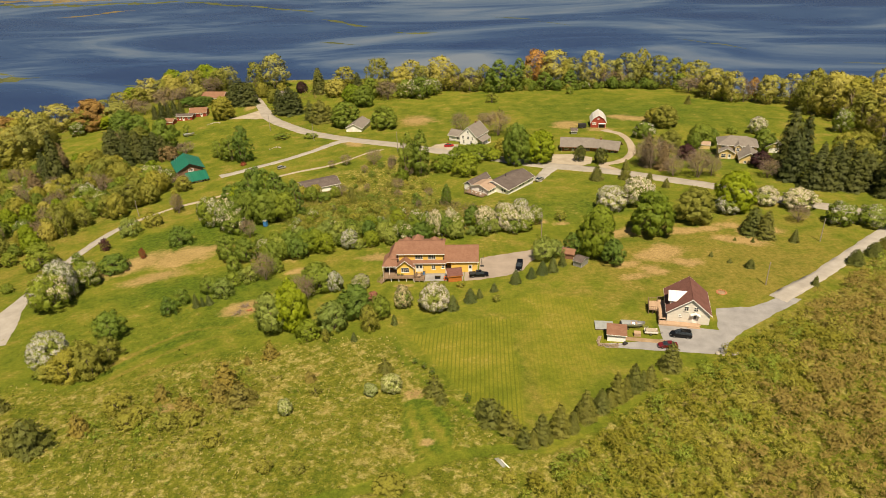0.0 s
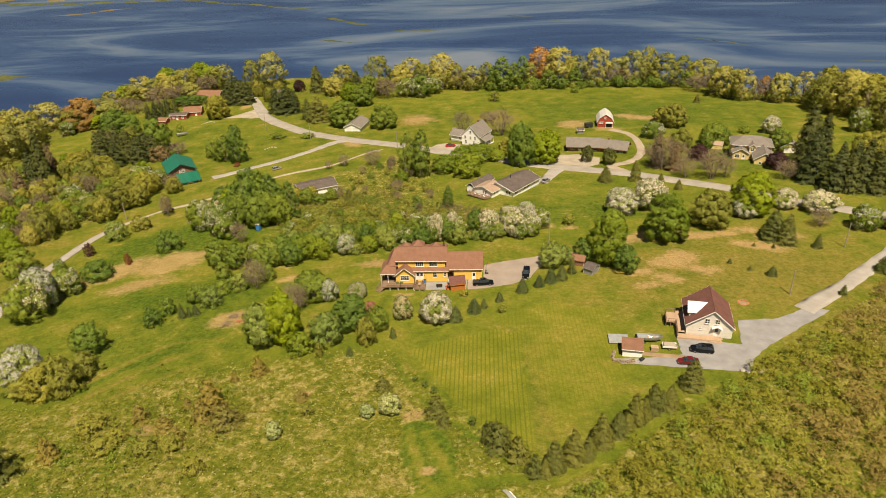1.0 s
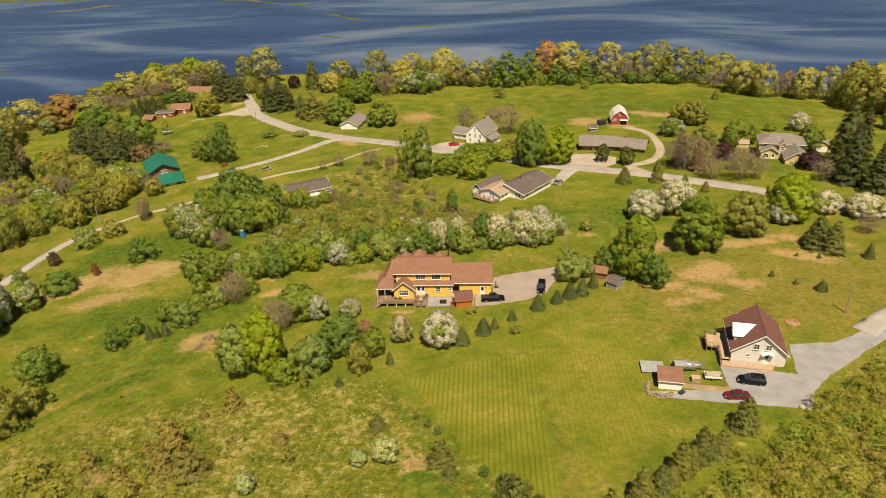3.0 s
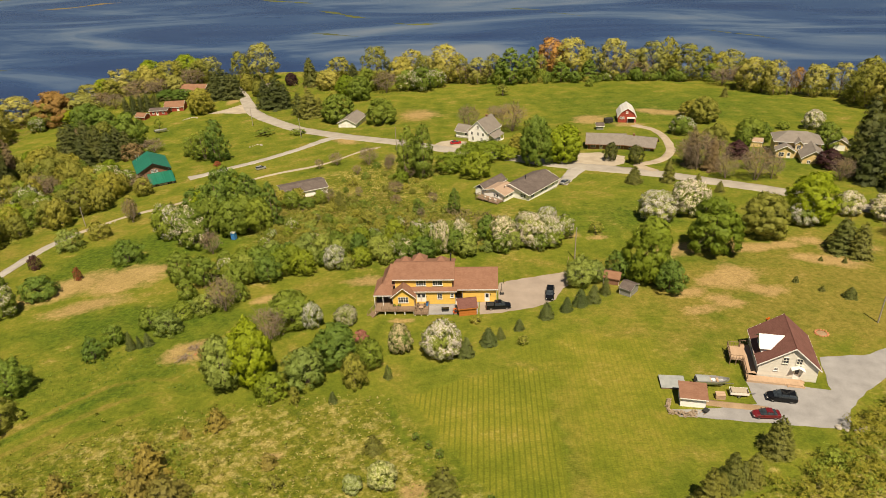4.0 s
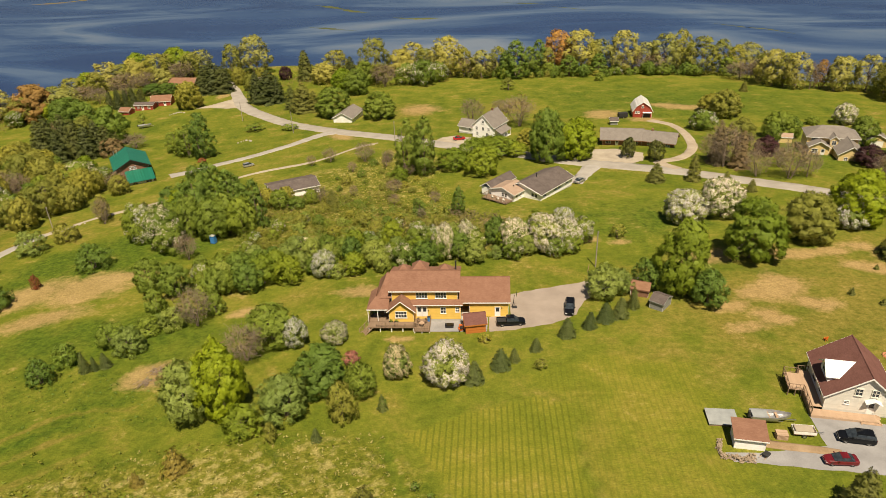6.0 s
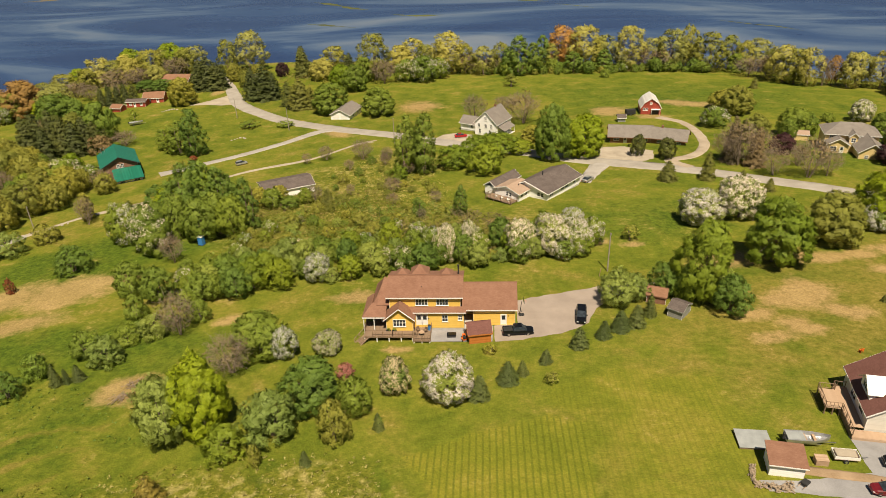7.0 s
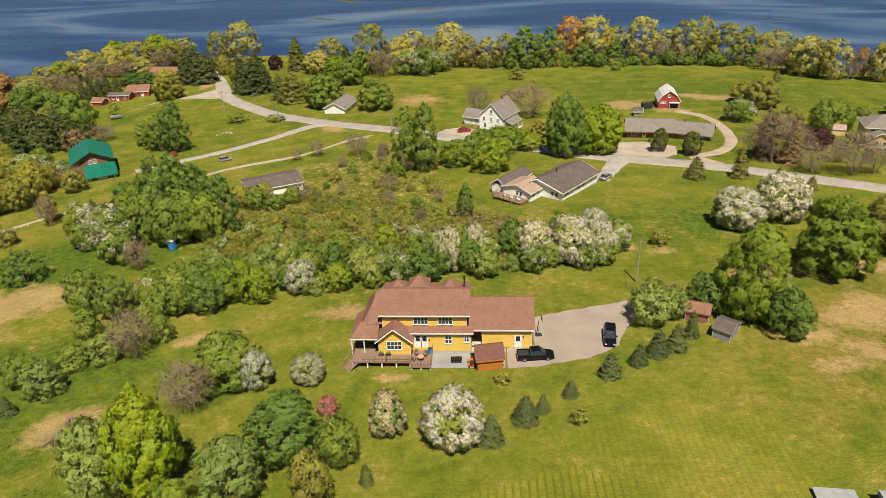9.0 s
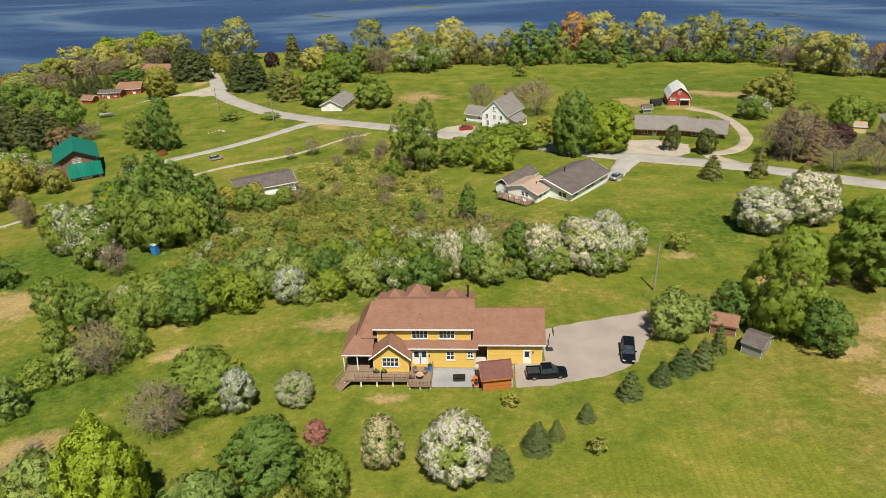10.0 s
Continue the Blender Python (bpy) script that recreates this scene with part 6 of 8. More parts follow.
def railing(parent, pts, height=0.95, gap=0.45, material=DECK):
    """A rail with posts and balusters along a line of points."""
    root = new("railing")
    root.parent = parent
    for a, b in zip(pts, pts[1:]):
        a, b = Vector(a), Vector(b)
        up = Vector((0, 0, height))
        n = max(1, round((b - a).length / 1.6))
        bm = bmesh.new()
        tube(bm, a + up, b + up, 0.055, 0.055, 4)
        tube(bm, a + up * 0.15, b + up * 0.15, 0.035, 0.035, 4)
        part("rail", bm, material, root)
        for i in range(n + 1):
            p = a.lerp(b, i / n)
            part("post", box(p.x - 0.05, p.y - 0.05, p.z - 0.1, p.x + 0.05, p.y + 0.05, p.z + height + 0.08), material, root)
        bm = bmesh.new()
        m = max(2, int((b - a).length / gap))
        for i in range(1, m):
            p = a.lerp(b, i / m)
            cuboid(bm, p.x - 0.02, p.y - 0.02, p.z + 0.1, p.x + 0.02, p.y + 0.02, p.z + height - 0.02)
        part("infill", bm, material, root)
    return root


def planks(parent, x0, y0, x1, y1, z, material, pitch=0.145, name="plank"):
    """Deck boards along x, each a piece of its own."""
    me = None
    n = int((y1 - y0) / pitch)
    for i in range(n):
        if me is None:
            bm = box(0, 0, -0.035, x1 - x0, pitch - 0.012, 0.0)
            me = bpy.data.meshes.new(name)
            bm.to_mesh(me)
            bm.free()
            me.materials.append(material)
        ob = new(name, me)
        ob.parent = parent
        ob.location = (x0, y0 + i * pitch, z)


def stairs(parent, x, y, z0, z1, width, run, way, material):
    """Open steps from z1 down to z0; way: unit direction of descent in the plan."""
    n = max(2, round((z1 - z0) / 0.18))
    side = Vector((-way[1], way[0], 0)) * width / 2
    d = Vector((way[0], way[1], 0))
    for i in range(n):
        c = Vector((x, y, z1 - (z1 - z0) * (i + 1) / n)) + d * run * (i + 0.5)
        bm = bmesh.new()
        pts = [c + side - d * run * 0.55, c - side - d * run * 0.55, c - side + d * run * 0.55, c + side + d * run * 0.55]
        slab(bm, pts, 0.05, (0, 0, 1))
        part("step", bm, material, parent)
    bm = bmesh.new()
    for s in (side, -side):
        tube(bm, Vector((x, y, z1 - 0.1)) + s, Vector((x, y, z0)) + s + d * run * n, 0.09, 0.09, 4)
    part("stringer", bm, material, parent)


def chimney(parent, x, y, z0, z1, material=BRICK, r=0.3):
    bm = box(x - r, y - r, z0, x + r, y + r, z1)
    cuboid(bm, x - r - 0.06, y - r - 0.06, z1 - 0.15, x + r + 0.06, y + r + 0.06, z1 - 0.02)
    part("chimney", bm, material, parent)


def yellow_house():
    z = 0.0
    h = thing("house", pose(0, 0, z), "two-storey yellow clapboard house with brown shingle roof", "house")
    fl = 0.55
    up, low = SIDING_YELLOW, SIDING_YELLOW
    # main body, two storeys
    win = {"front": [("window", 4.65, 4.2, 6.65, 5.35, (4, 2)), ("window", 8.25, 4.2, 10.2, 5.35, (4, 2))], "right": [("window", 3.5, 3.9, 4.5, 5.1)], "left": [("window", 3.0, 3.9, 4.2, 5.1)]}
    block(h, 0.25, -0.75, 12.6, 7.6, fl, 6.55, up, win, ("left", "right"), 8.1)
    gable_roof(h, 0.25, 12.6, -0.75, 7.6, 6.55, 8.1, ROOF_BROWN, 0.5, rake=ROOF_BROWN)
    # lower front with a lean-to roof
    front = {"front": [("door", 0.45, 0.6, 1.35, 2.75), ("door", 1.45, 0.6, 2.35, 2.75), ("window", 4.95, 1.35, 5.85, 2.6), ("window", 7.75, 1.65, 8.35, 2.6)]}
    block(h, 4.5, -1.55, 13.2, -0.80, fl, 3.95, low, front)
    bm = bmesh.new()
    slab(bm, [(3.6, -1.95, 3.95), (13.6, -1.95, 3.95), (13.6, -0.76, 4.45), (3.6, -0.76, 4.45)], 0.14)
    lean = part("porch_roof", bm, ROOF_BROWN, h)
    part("fascia", box(3.6, -1.99, 3.75, 13.6, -1.955, 3.93), TRIM, lean)
    # gabled bay
    bay_open = {"front": [("window", 1.25, 1.45, 3.3, 2.75, (4, 2))]}
    block(h, -0.15, -3.2, 4.45, -0.8, fl, 3.7, low, bay_open, ("front",), 5.55)
    bm = bmesh.new()
    slab(bm, [(-0.6, -3.65, 3.4), (2.15, -3.65, 5.75), (2.15, -0.7, 5.75), (-0.6, -0.7, 3.4)], 0.15)
    slab(bm, [(4.9, -3.65, 3.4), (2.15, -3.65, 5.75), (2.15, -0.7, 5.75), (4.9, -0.7, 3.4)], 0.15)
    bay_roof = part("bay_roof", bm, ROOF_BROWN, h)
    for xa in (-0.6, 4.9):
        part("bargeboard", tube(bmesh.new(), (xa, -3.68, 3.31), (2.15, -3.68, 5.66), 0.085, 0.085, 4), TRIM, bay_roof, "white bargeboard")
    # lower wing at the western end, with an open porch
    # walls in dark deck wood, imitating the shade under the porch roof
    block(h, -2.6, -0.3, 0.2, 6.6, fl, 3.9, DECK, {"front": [("door", 1.2, 0.6, 2.1, 2.7)]})
    bm = bmesh.new()
    slab(bm, [(-1.0, 3.4, 7.9), (0.2, 3.4, 7.9), (0.2, -0.9, 4.8), (-1.9, -0.9, 4.8)], 0.15)
    slab(bm, [(-1.0, 3.4, 7.9), (-1.9, -0.9, 4.8), (-3.0, -0.9, 4.3), (-3.0, 7.2, 4.3), (-1.0, 5.5, 7.0)], 0.15, (-0.9, 0, 0.45))
    slab(bm, [(-4.3, -3.1, 3.75), (-0.2, -3.1, 3.75), (-0.2, -0.4, 4.9), (-2.9, -0.4, 4.9)], 0.14)
    slab(bm, [(-4.3, -3.1, 3.75), (-2.9, -0.4, 4.9), (-2.9, 3.0, 4.9), (-4.3, 3.4, 3.75)], 0.14)
    west = part("wing_roof", bm, ROOF_BROWN, h)
    part("fascia", box(-4.3, -3.14, 3.5, -0.25, -3.1, 3.7), TRIM, west)
    for px_, py_ in ((-4.1, -2.9), (-2.3, -2.9), (-4.1, 0.0), (-4.1, 3.0)):
        part("porch_post", box(px_ - 0.07, py_ - 0.07, -1.2, px_ + 0.07, py_ + 0.07, 3.65), TRIM, h)
    # three gablets on the far slope
    for gx, r, top in ((2.1, 1.2, 8.6), (5.2, 1.7, 9.1), (10.0, 1.2, 8.6)):
        part("gablet_wall", box(gx - r + 0.35, 5.0, 6.0, gx + r - 0.35, 4.9 + 2 * r - 1.0, top - r * 0.95 - 0.1), up, h)
        hip_roof(h, gx - r + 0.3, gx + r - 0.3, 5.0 - 0.3, 5.0 + 2 * r - 0.9, top - r * 0.95, top, ROOF_BROWN, 0.3, None, "gablet_roof", False)
    bm = tube(bmesh.new(), (12.2, 4.6, 7.6), (12.2, 4.6, 9.6), 0.13, 0.13, 10)
    tube(bm, (12.2, 4.6, 9.5), (12.2, 4.6, 9.7), 0.2, 0.2, 10)
    part("flue", bm, DARK, h, "black metal flue")
    part("vent_pipe", tube(bmesh.new(), (5.9, 1.0, 6.6), (5.9, 1.0, 7.5), 0.06, 0.06, 8), DARK, h)
    # breezeway and garage
    block(h, 14.8, 0.0, 22.1, 7.4, 0.05, 3.6, low, {"front": [("door", 4.85, 0.1, 5.75, 2.15)], "right": [("garage_door", 1.0, 0.02, 3.4, 2.3), ("garage_door", 3.9, 0.02, 6.3, 2.3)]}, ("left", "right"), 6.55)
    gable_roof(h, 13.2, 22.1, -0.05, 7.45, 3.65, 6.55, ROOF_BROWN, 0.4, rake=ROOF_BROWN)
    part("breezeway_wall", box(13.25, 3.2, 0.0, 14.78, 3.4, 3.4), low, h)
    part("breezeway_floor", box(13.25, -1.3, -0.3, 14.78, 3.2, 0.35), CONCRETE, h)
    stairs(h, 14.0, -1.3, 0.0, 0.36, 1.4, 0.3, (0, -1), CONCRETE)
    for lx, lz in ((4.65, 2.55), (7.1, 2.55), (20.9, 2.05)):
        yy = -1.62 if lx < 10 else -0.07
        part("wall_lantern", box(lx - 0.07, yy - 0.06, lz - 0.17, lx + 0.07, yy + 0.06, lz + 0.12, 0.02), DARK, h)
    # timber deck in two levels, with rails and steps
    d = thing("deck", pose(0, 0, 0), "weathered timber deck with rails before the yellow house", "deck")
    planks(d, -3.9, -5.0, 4.6, -3.25, 1.12, DECK)
    planks(d, -4.0, -3.2, -0.2, -0.35, 1.12, DECK)
    planks(d, 4.6, -5.6, 7.6, -1.6, 0.75, DECK)
    for fx0, fx1, fy, fz in ((-3.9, 4.6, -5.0, 1.08), (4.6, 7.6, -5.6, 0.71)):
        part("joist", box(fx0, fy - 0.04, fz - 0.2, fx1, fy, fz - 0.01), DECK, d)
    for fx in (-3.8, -1.7, 0.4, 2.5, 4.5):
        part("deck_post", box(fx - 0.09, -4.95, -1.2, fx + 0.09, -4.77, 1.08), TRIM, d)
    for fx in (4.75, 6.1, 7.45):
        part("deck_post", box(fx - 0.08, -5.55, -1.2, fx + 0.08, -5.4, 0.71), TRIM, d)
    railing(d, [(-2.4, -4.95, 1.12), (1.1, -4.95, 1.12), (4.55, -4.95, 1.12)])
    railing(d, [(-3.9, -0.5, 1.12), (-3.9, -3.3, 1.12)])
    railing(d, [(7.55, -1.8, 0.75), (7.55, -5.5, 0.75)])
    railing(d, [(4.7, -5.55, 0.75), (7.55, -5.55, 0.75)])
    stairs(d, -3.3, -4.3, -0.35, 1.12, 1.4, 0.3, (-0.8, -0.6), DECK)
    railing(d, [(-3.9, -3.6, 1.12), (-5.6, -4.95, -0.3)])
    return h


yellow_house()


def cream_house():
    x, y = 67.2, -28.8
    h = thing("house", pose(x, y, 2.65, 0, 0, -10.2), "cream gabled house with maroon shingle roof and white dormer", "house")
    w, dep = 9.5, 10.0
    block(h, 0, 0, w, dep, 0.0, 3.0, SIDING_CREAM, {"front": [("door", 5.75, 0.35, 6.65, 2.4), ("window", 2.55, 1.75, 3.15, 2.2, (1, 2))], "left": [("window", 3.0, 0.9, 5.0, 2.2), ("door", 6.5, 0.3, 8.2, 2.3)], "right": [("window", 3.0, 1.0, 4.2, 2.2), ("window", 7.0, 1.0, 8.2, 2.2)]}, ("front",), 6.75, peak=0.55)
    bm = wall_sheet(bmesh.new(), w, 0.02, 0.18, (), 3.73, 0.45)
    part("gable", bm, SIDING_CREAM, h).matrix_basis = pose(w, dep - 0.05, 2.78, 0, 0, 180)
    roof = gable_roof(h, 0.0, dep, -w, 0.0, 3.0, 6.75, ROOF_MAROON, 0.45, 0.18, -w * 0.55)
    roof.matrix_basis = pose(0, 0, 0, 0, 0, 90)
    front = pose(0, -0.085, 0)
    for x0 in (3.65, 5.8):
        window(h, x0, 3.5, x0 + 0.85, 4.6, front, (2, 2), trim=SIDING_CREAM)
    # gabled dormer in the western slope, its ridge running into the roof
    bm = bmesh.new()
    face = [(2.35, 3.25), (2.35, 4.72), (4.2, 6.15), (6.05, 4.72), (6.05, 3.25)]
    ends = [[bm.verts.new((xx, yy, zz)) for yy, zz in face] for xx in (0.5, 4.4)]
    bm.faces.new(ends[0])
    bm.faces.new(ends[1][::-1])
    for i in range(5):
        j = (i + 1) % 5
        bm.faces.new((ends[0][i], ends[1][i], ends[1][j], ends[0][j]))
    part("dormer_wall", bm, SIDING_WHITE, h)
    bm = bmesh.new()
    slab(bm, [(0.05, 2.0, 4.55), (2.2, 2.0, 4.55), (4.62, 4.2, 6.3), (0.05, 4.2, 6.3)], 0.1)
    slab(bm, [(0.05, 6.4, 4.55), (2.2, 6.4, 4.55), (4.62, 4.2, 6.3), (0.05, 4.2, 6.3)], 0.1)
    part("dormer_roof", bm, METAL_WHITE, h, "white metal dormer roof")
    window(h, 1.0, 3.95, 2.7, 4.85, pose(0.415, 6.05, 0, 0, 0, -90), (3, 1))
    part("skylight", box(-0.35, -0.5, 0, 0.35, 0.5, 0.07), TRIM, h).matrix_basis = pose(7.1, 6.2, 4.98, 0, 41.5, 0)
    # hood over the door
    bm = bmesh.new()
    slab(bm, [(5.1, -0.9, 2.6), (6.2, -0.9, 3.2), (6.2, 0.05, 3.2), (5.1, 0.05, 2.6)], 0.08)
    slab(bm, [(7.3, -0.9, 2.6), (6.2, -0.9, 3.2), (6.2, 0.05, 3.2), (7.3, 0.05, 2.6)], 0.08)
    part("door_hood", bm, TRIM, h)
    d = thing("deck", pose(x, y, 2.65, 0, 0, -10.2), "fresh timber deck wrapping round the cream house", "deck")
    planks(d, -1.9, -1.75, 6.9, -0.05, 0.34, DECK_NEW)
    planks(d, -1.9, 0.0, -0.05, 8.6, 0.6, DECK_NEW)
    planks(d, -4.1, 3.3, -1.95, 7.6, 0.75, DECK_NEW)
    part("skirt", box(-1.9, -1.8, -0.5, 6.9, -1.76, 0.3), DECK_NEW, d)
    part("skirt", box(-1.95, -1.7, -1.0, -1.91, 8.6, 0.55), DECK, d)
    for px_, py_ in ((-4.0, 3.4), (-4.0, 7.5), (-3.0, 3.4), (-3.0, 7.5), (-2.1, 3.4), (-2.1, 7.5)):
        part("deck_post", box(px_ - 0.07, py_ - 0.07, -1.6, px_ + 0.07, py_ + 0.07, 0.72), DECK, d)
    railing(d, [(-2.0, 3.35, 0.75), (-4.05, 3.35, 0.75), (-4.05, 7.55, 0.75), (-2.0, 7.55, 0.75)])
    railing(d, [(-1.85, 7.6, 0.6), (-1.85, 8.5, 0.6), (-0.3, 8.5, 0.6)])
    railing(d, [(-1.85, -1.6, 0.6), (-1.85, 3.2, 0.6)])
    stairs(d, 7.0, -0.9, -0.05, 0.34, 1.7, 0.35, (1, 0), DECK_NEW)
    stairs(d, 6.0, -1.8, -0.05, 0.34, 2.6, 0.35, (0, -1), DECK_NEW)


def bungalow():
    # white bungalow: a long wing and a lower cross wing, ridge towards the road
    a = math.degrees(math.atan2(75.6 - 63.1, 43.0 - 33.1))
    h = thing("house", pose(33.1, 63.1, -4.6, 0, 0, a), "white bungalow with dark weathered shingle roof", "house")
    L, W_ = 15.8, 9.3
    block(h, 0, 0, L, W_, 0.0, 2.55, SIDING_WHITE, {"front": [("window", 1.2, 1.1, 2.6, 2.0, (2, 1)), ("window", 6.4, 1.1, 7.8, 2.0, (3, 1)), ("window", 8.4, 1.1, 9.8, 2.0, (3, 1)), ("window", 12.5, 1.1, 13.5, 2.0)], "left": [("window", 6.2, 0.9, 7.0, 1.9, (1, 2)), ("window", 7.3, 0.9, 8.1, 1.9, (1, 2))]}, ("left",), 4.1, peak=0.28)
    bm = bmesh.new()
    slab(bm, [(-0.5, -0.55, 2.38), (L + 0.5, -0.55, 2.38), (L + 0.5, 5.0, 4.3), (-0.5, 6.7, 4.3)], 0.16)
    slab(bm, [(-0.5, 6.7, 4.3), (L + 0.5, 5.0, 4.3), (L + 0.5, 9.9, 2.38), (-0.5, 9.9, 2.75)], 0.16)
    roof = part("roof", bm, ROOF_DARK, h)
    part("fascia", box(-0.5, -0.6, 2.14, L + 0.5, -0.56, 2.36), TRIM, roof)
    for p, q in (((-0.54, -0.55, 2.26), (-0.54, 6.7, 4.18)), ((-0.54, 6.7, 4.18), (-0.54, 9.9, 2.63)), ((L + 0.54, -0.55, 2.26), (L + 0.54, 5.0, 4.18))):
        part("rake_board", tube(bmesh.new(), p, q, 0.12, 0.12, 4), TRIM, roof)
    part("gable", wall_sheet(bmesh.new(), W_ - 0.4, 0.02, 0.18, (), 1.5, 0.52), SIDING_WHITE, h).matrix_basis = pose(L, 0.2, 2.55, 0, 0, 90)
    part("flue", tube(bmesh.new(), (6.0, 5.6, 3.8), (6.0, 5.6, 5.3), 0.16, 0.16, 8), DARK, h, "black metal flue")
    # lower cross wing with a tan roof, and a low dark roof behind it
    block(h, -4.6, 5.7, -0.02, 13.4, 0.0, 2.3, SIDING_WHITE, {"left": [("window", 3.6, 0.9, 4.3, 1.9, (1, 2)), ("window", 4.6, 0.9, 5.3, 1.9, (1, 2))], "front": [("door", 0.9, 0.1, 1.8, 2.1), ("window", 2.6, 1.0, 3.6, 1.9)]}, ("left",), 3.5)
    gable_roof(h, -4.6, 1.6, 5.7, 13.4, 2.3, 3.55, ROOF_TAN, 0.45)
    part("flue", tube(bmesh.new(), (-1.6, 8.0, 2.9), (-1.6, 8.0, 3.6), 0.13, 0.13, 8), DARK, h)
    gable_roof(h, -4.4, 6.0, 13.2, 17.0, 2.2, 3.5, ROOF_DARK, 0.4, name="rear_roof")
    block(h, -4.4, 13.5, 6.0, 17.0, 0.0, 2.2, SIDING_WHITE)
    d = thing("deck", pose(33.1, 63.1, -4.6, 0, 0, a), "grey weathered deck behind the white bungalow", "deck")
    planks(d, -7.8, 6.0, -4.7, 14.4, 0.5, DECK)
    for py_ in (6.1, 8.8, 11.6, 14.3):
        for px_ in (-7.7, -4.9):
            part("deck_post", box(px_ - 0.07, py_ - 0.07, -1.5, px_ + 0.07, py_ + 0.07, 0.46), DECK, d)
    railing(d, [(-4.8, 6.05, 0.5), (-7.75, 6.05, 0.5), (-7.75, 14.3, 0.5), (-4.8, 14.3, 0.5)])
    for i in range(3):
        garden_chair(h.matrix_basis @ pose(-6.6, 7.6 + i * 2.0, 0.5, 0, 0, 30 * i), "white plastic chair on the bungalow deck", TRIM)


def garden_chair(m, label, material):
    c = thing("garden_chair", m, label, "chair", "garden chairs")
    part("seat", box(-0.25, -0.25, 0.38, 0.25, 0.25, 0.43, 0.01), material, c)
    part("backrest", box(-0.25, 0.22, 0.43, 0.25, 0.27, 0.95, 0.01), material, c)
    for px_ in (-0.22, 0.22):
        part("armrest", box(px_ - 0.03, -0.25, 0.60, px_ + 0.03, 0.25, 0.64), material, c)
        for py_ in (-0.22, 0.22):
            part("leg", box(px_ - 0.025, py_ - 0.025, 0.0, px_ + 0.025, py_ + 0.025, 0.6), material, c)


def long_house():
    h = thing("house", pose(58.3, 118.2, -8.2, 0, 0, -8), "long low brick bungalow with grey shingle roof", "house")
    block(h, 0, 0, 13.0, 7.5, 0.0, 2.6, BRICK, {"front": [("window", 1.2, 0.9, 2.8, 2.1), ("door", 4.4, 0.05, 5.3, 2.1), ("window", 8.8, 0.8, 11.8, 2.1, (4, 1))]}, ("left",), 4.9)
    gable_roof(h, 0, 13.0, 0, 7.5, 2.6, 4.9, ROOF_GREY, 0.9, trim=ROOF_RUST)
    m = pose(13.0, 0.0, 0, 0, 0, -14)
    for nm, bx, mat_ in (("wall", (0, 0, 0, 10.5, 0.2, 2.6), BRICK), ("wall", (0, 6.4, 0, 10.5, 6.6, 2.6), BRICK), ("wall", (10.3, 0.2, 0, 10.5, 6.4, 2.6), BRICK)):
        part(nm, box(*bx), mat_, h).matrix_basis = m
    part("foundation", box(0.1, 0.1, -2.0, 10.4, 6.5, 0.02), CONCRETE, h).matrix_basis = m
    bm = wall_sheet(bmesh.new(), 6.2, 0.02, 0.2, (), 2.1)
    part("gable", bm, BRICK, h).matrix_basis = m @ pose(10.5, 0.2, 2.6, 0, 0, 90)
    gable_roof(h, 0, 10.5, 0, 6.6, 2.6, 4.7, ROOF_GREY, 0.9, trim=ROOF_RUST).matrix_basis = m
    for x0 in (2.0, 5.5, 8.0):
        window(h, x0, 0.9, x0 + 1.3, 2.0, m @ pose(0, -0.085, 0))
    for x0, y0 in ((5.0, 2.4), (7.0, 2.4)):
        part("skylight", box(-0.4, -0.4, 0, 0.4, 0.4, 0.08), GLASS, h).matrix_basis = pose(x0, y0, 4.1, 31, 0, 0)
    chimney(h, 16.5, 2.6, 4.0, 5.6)


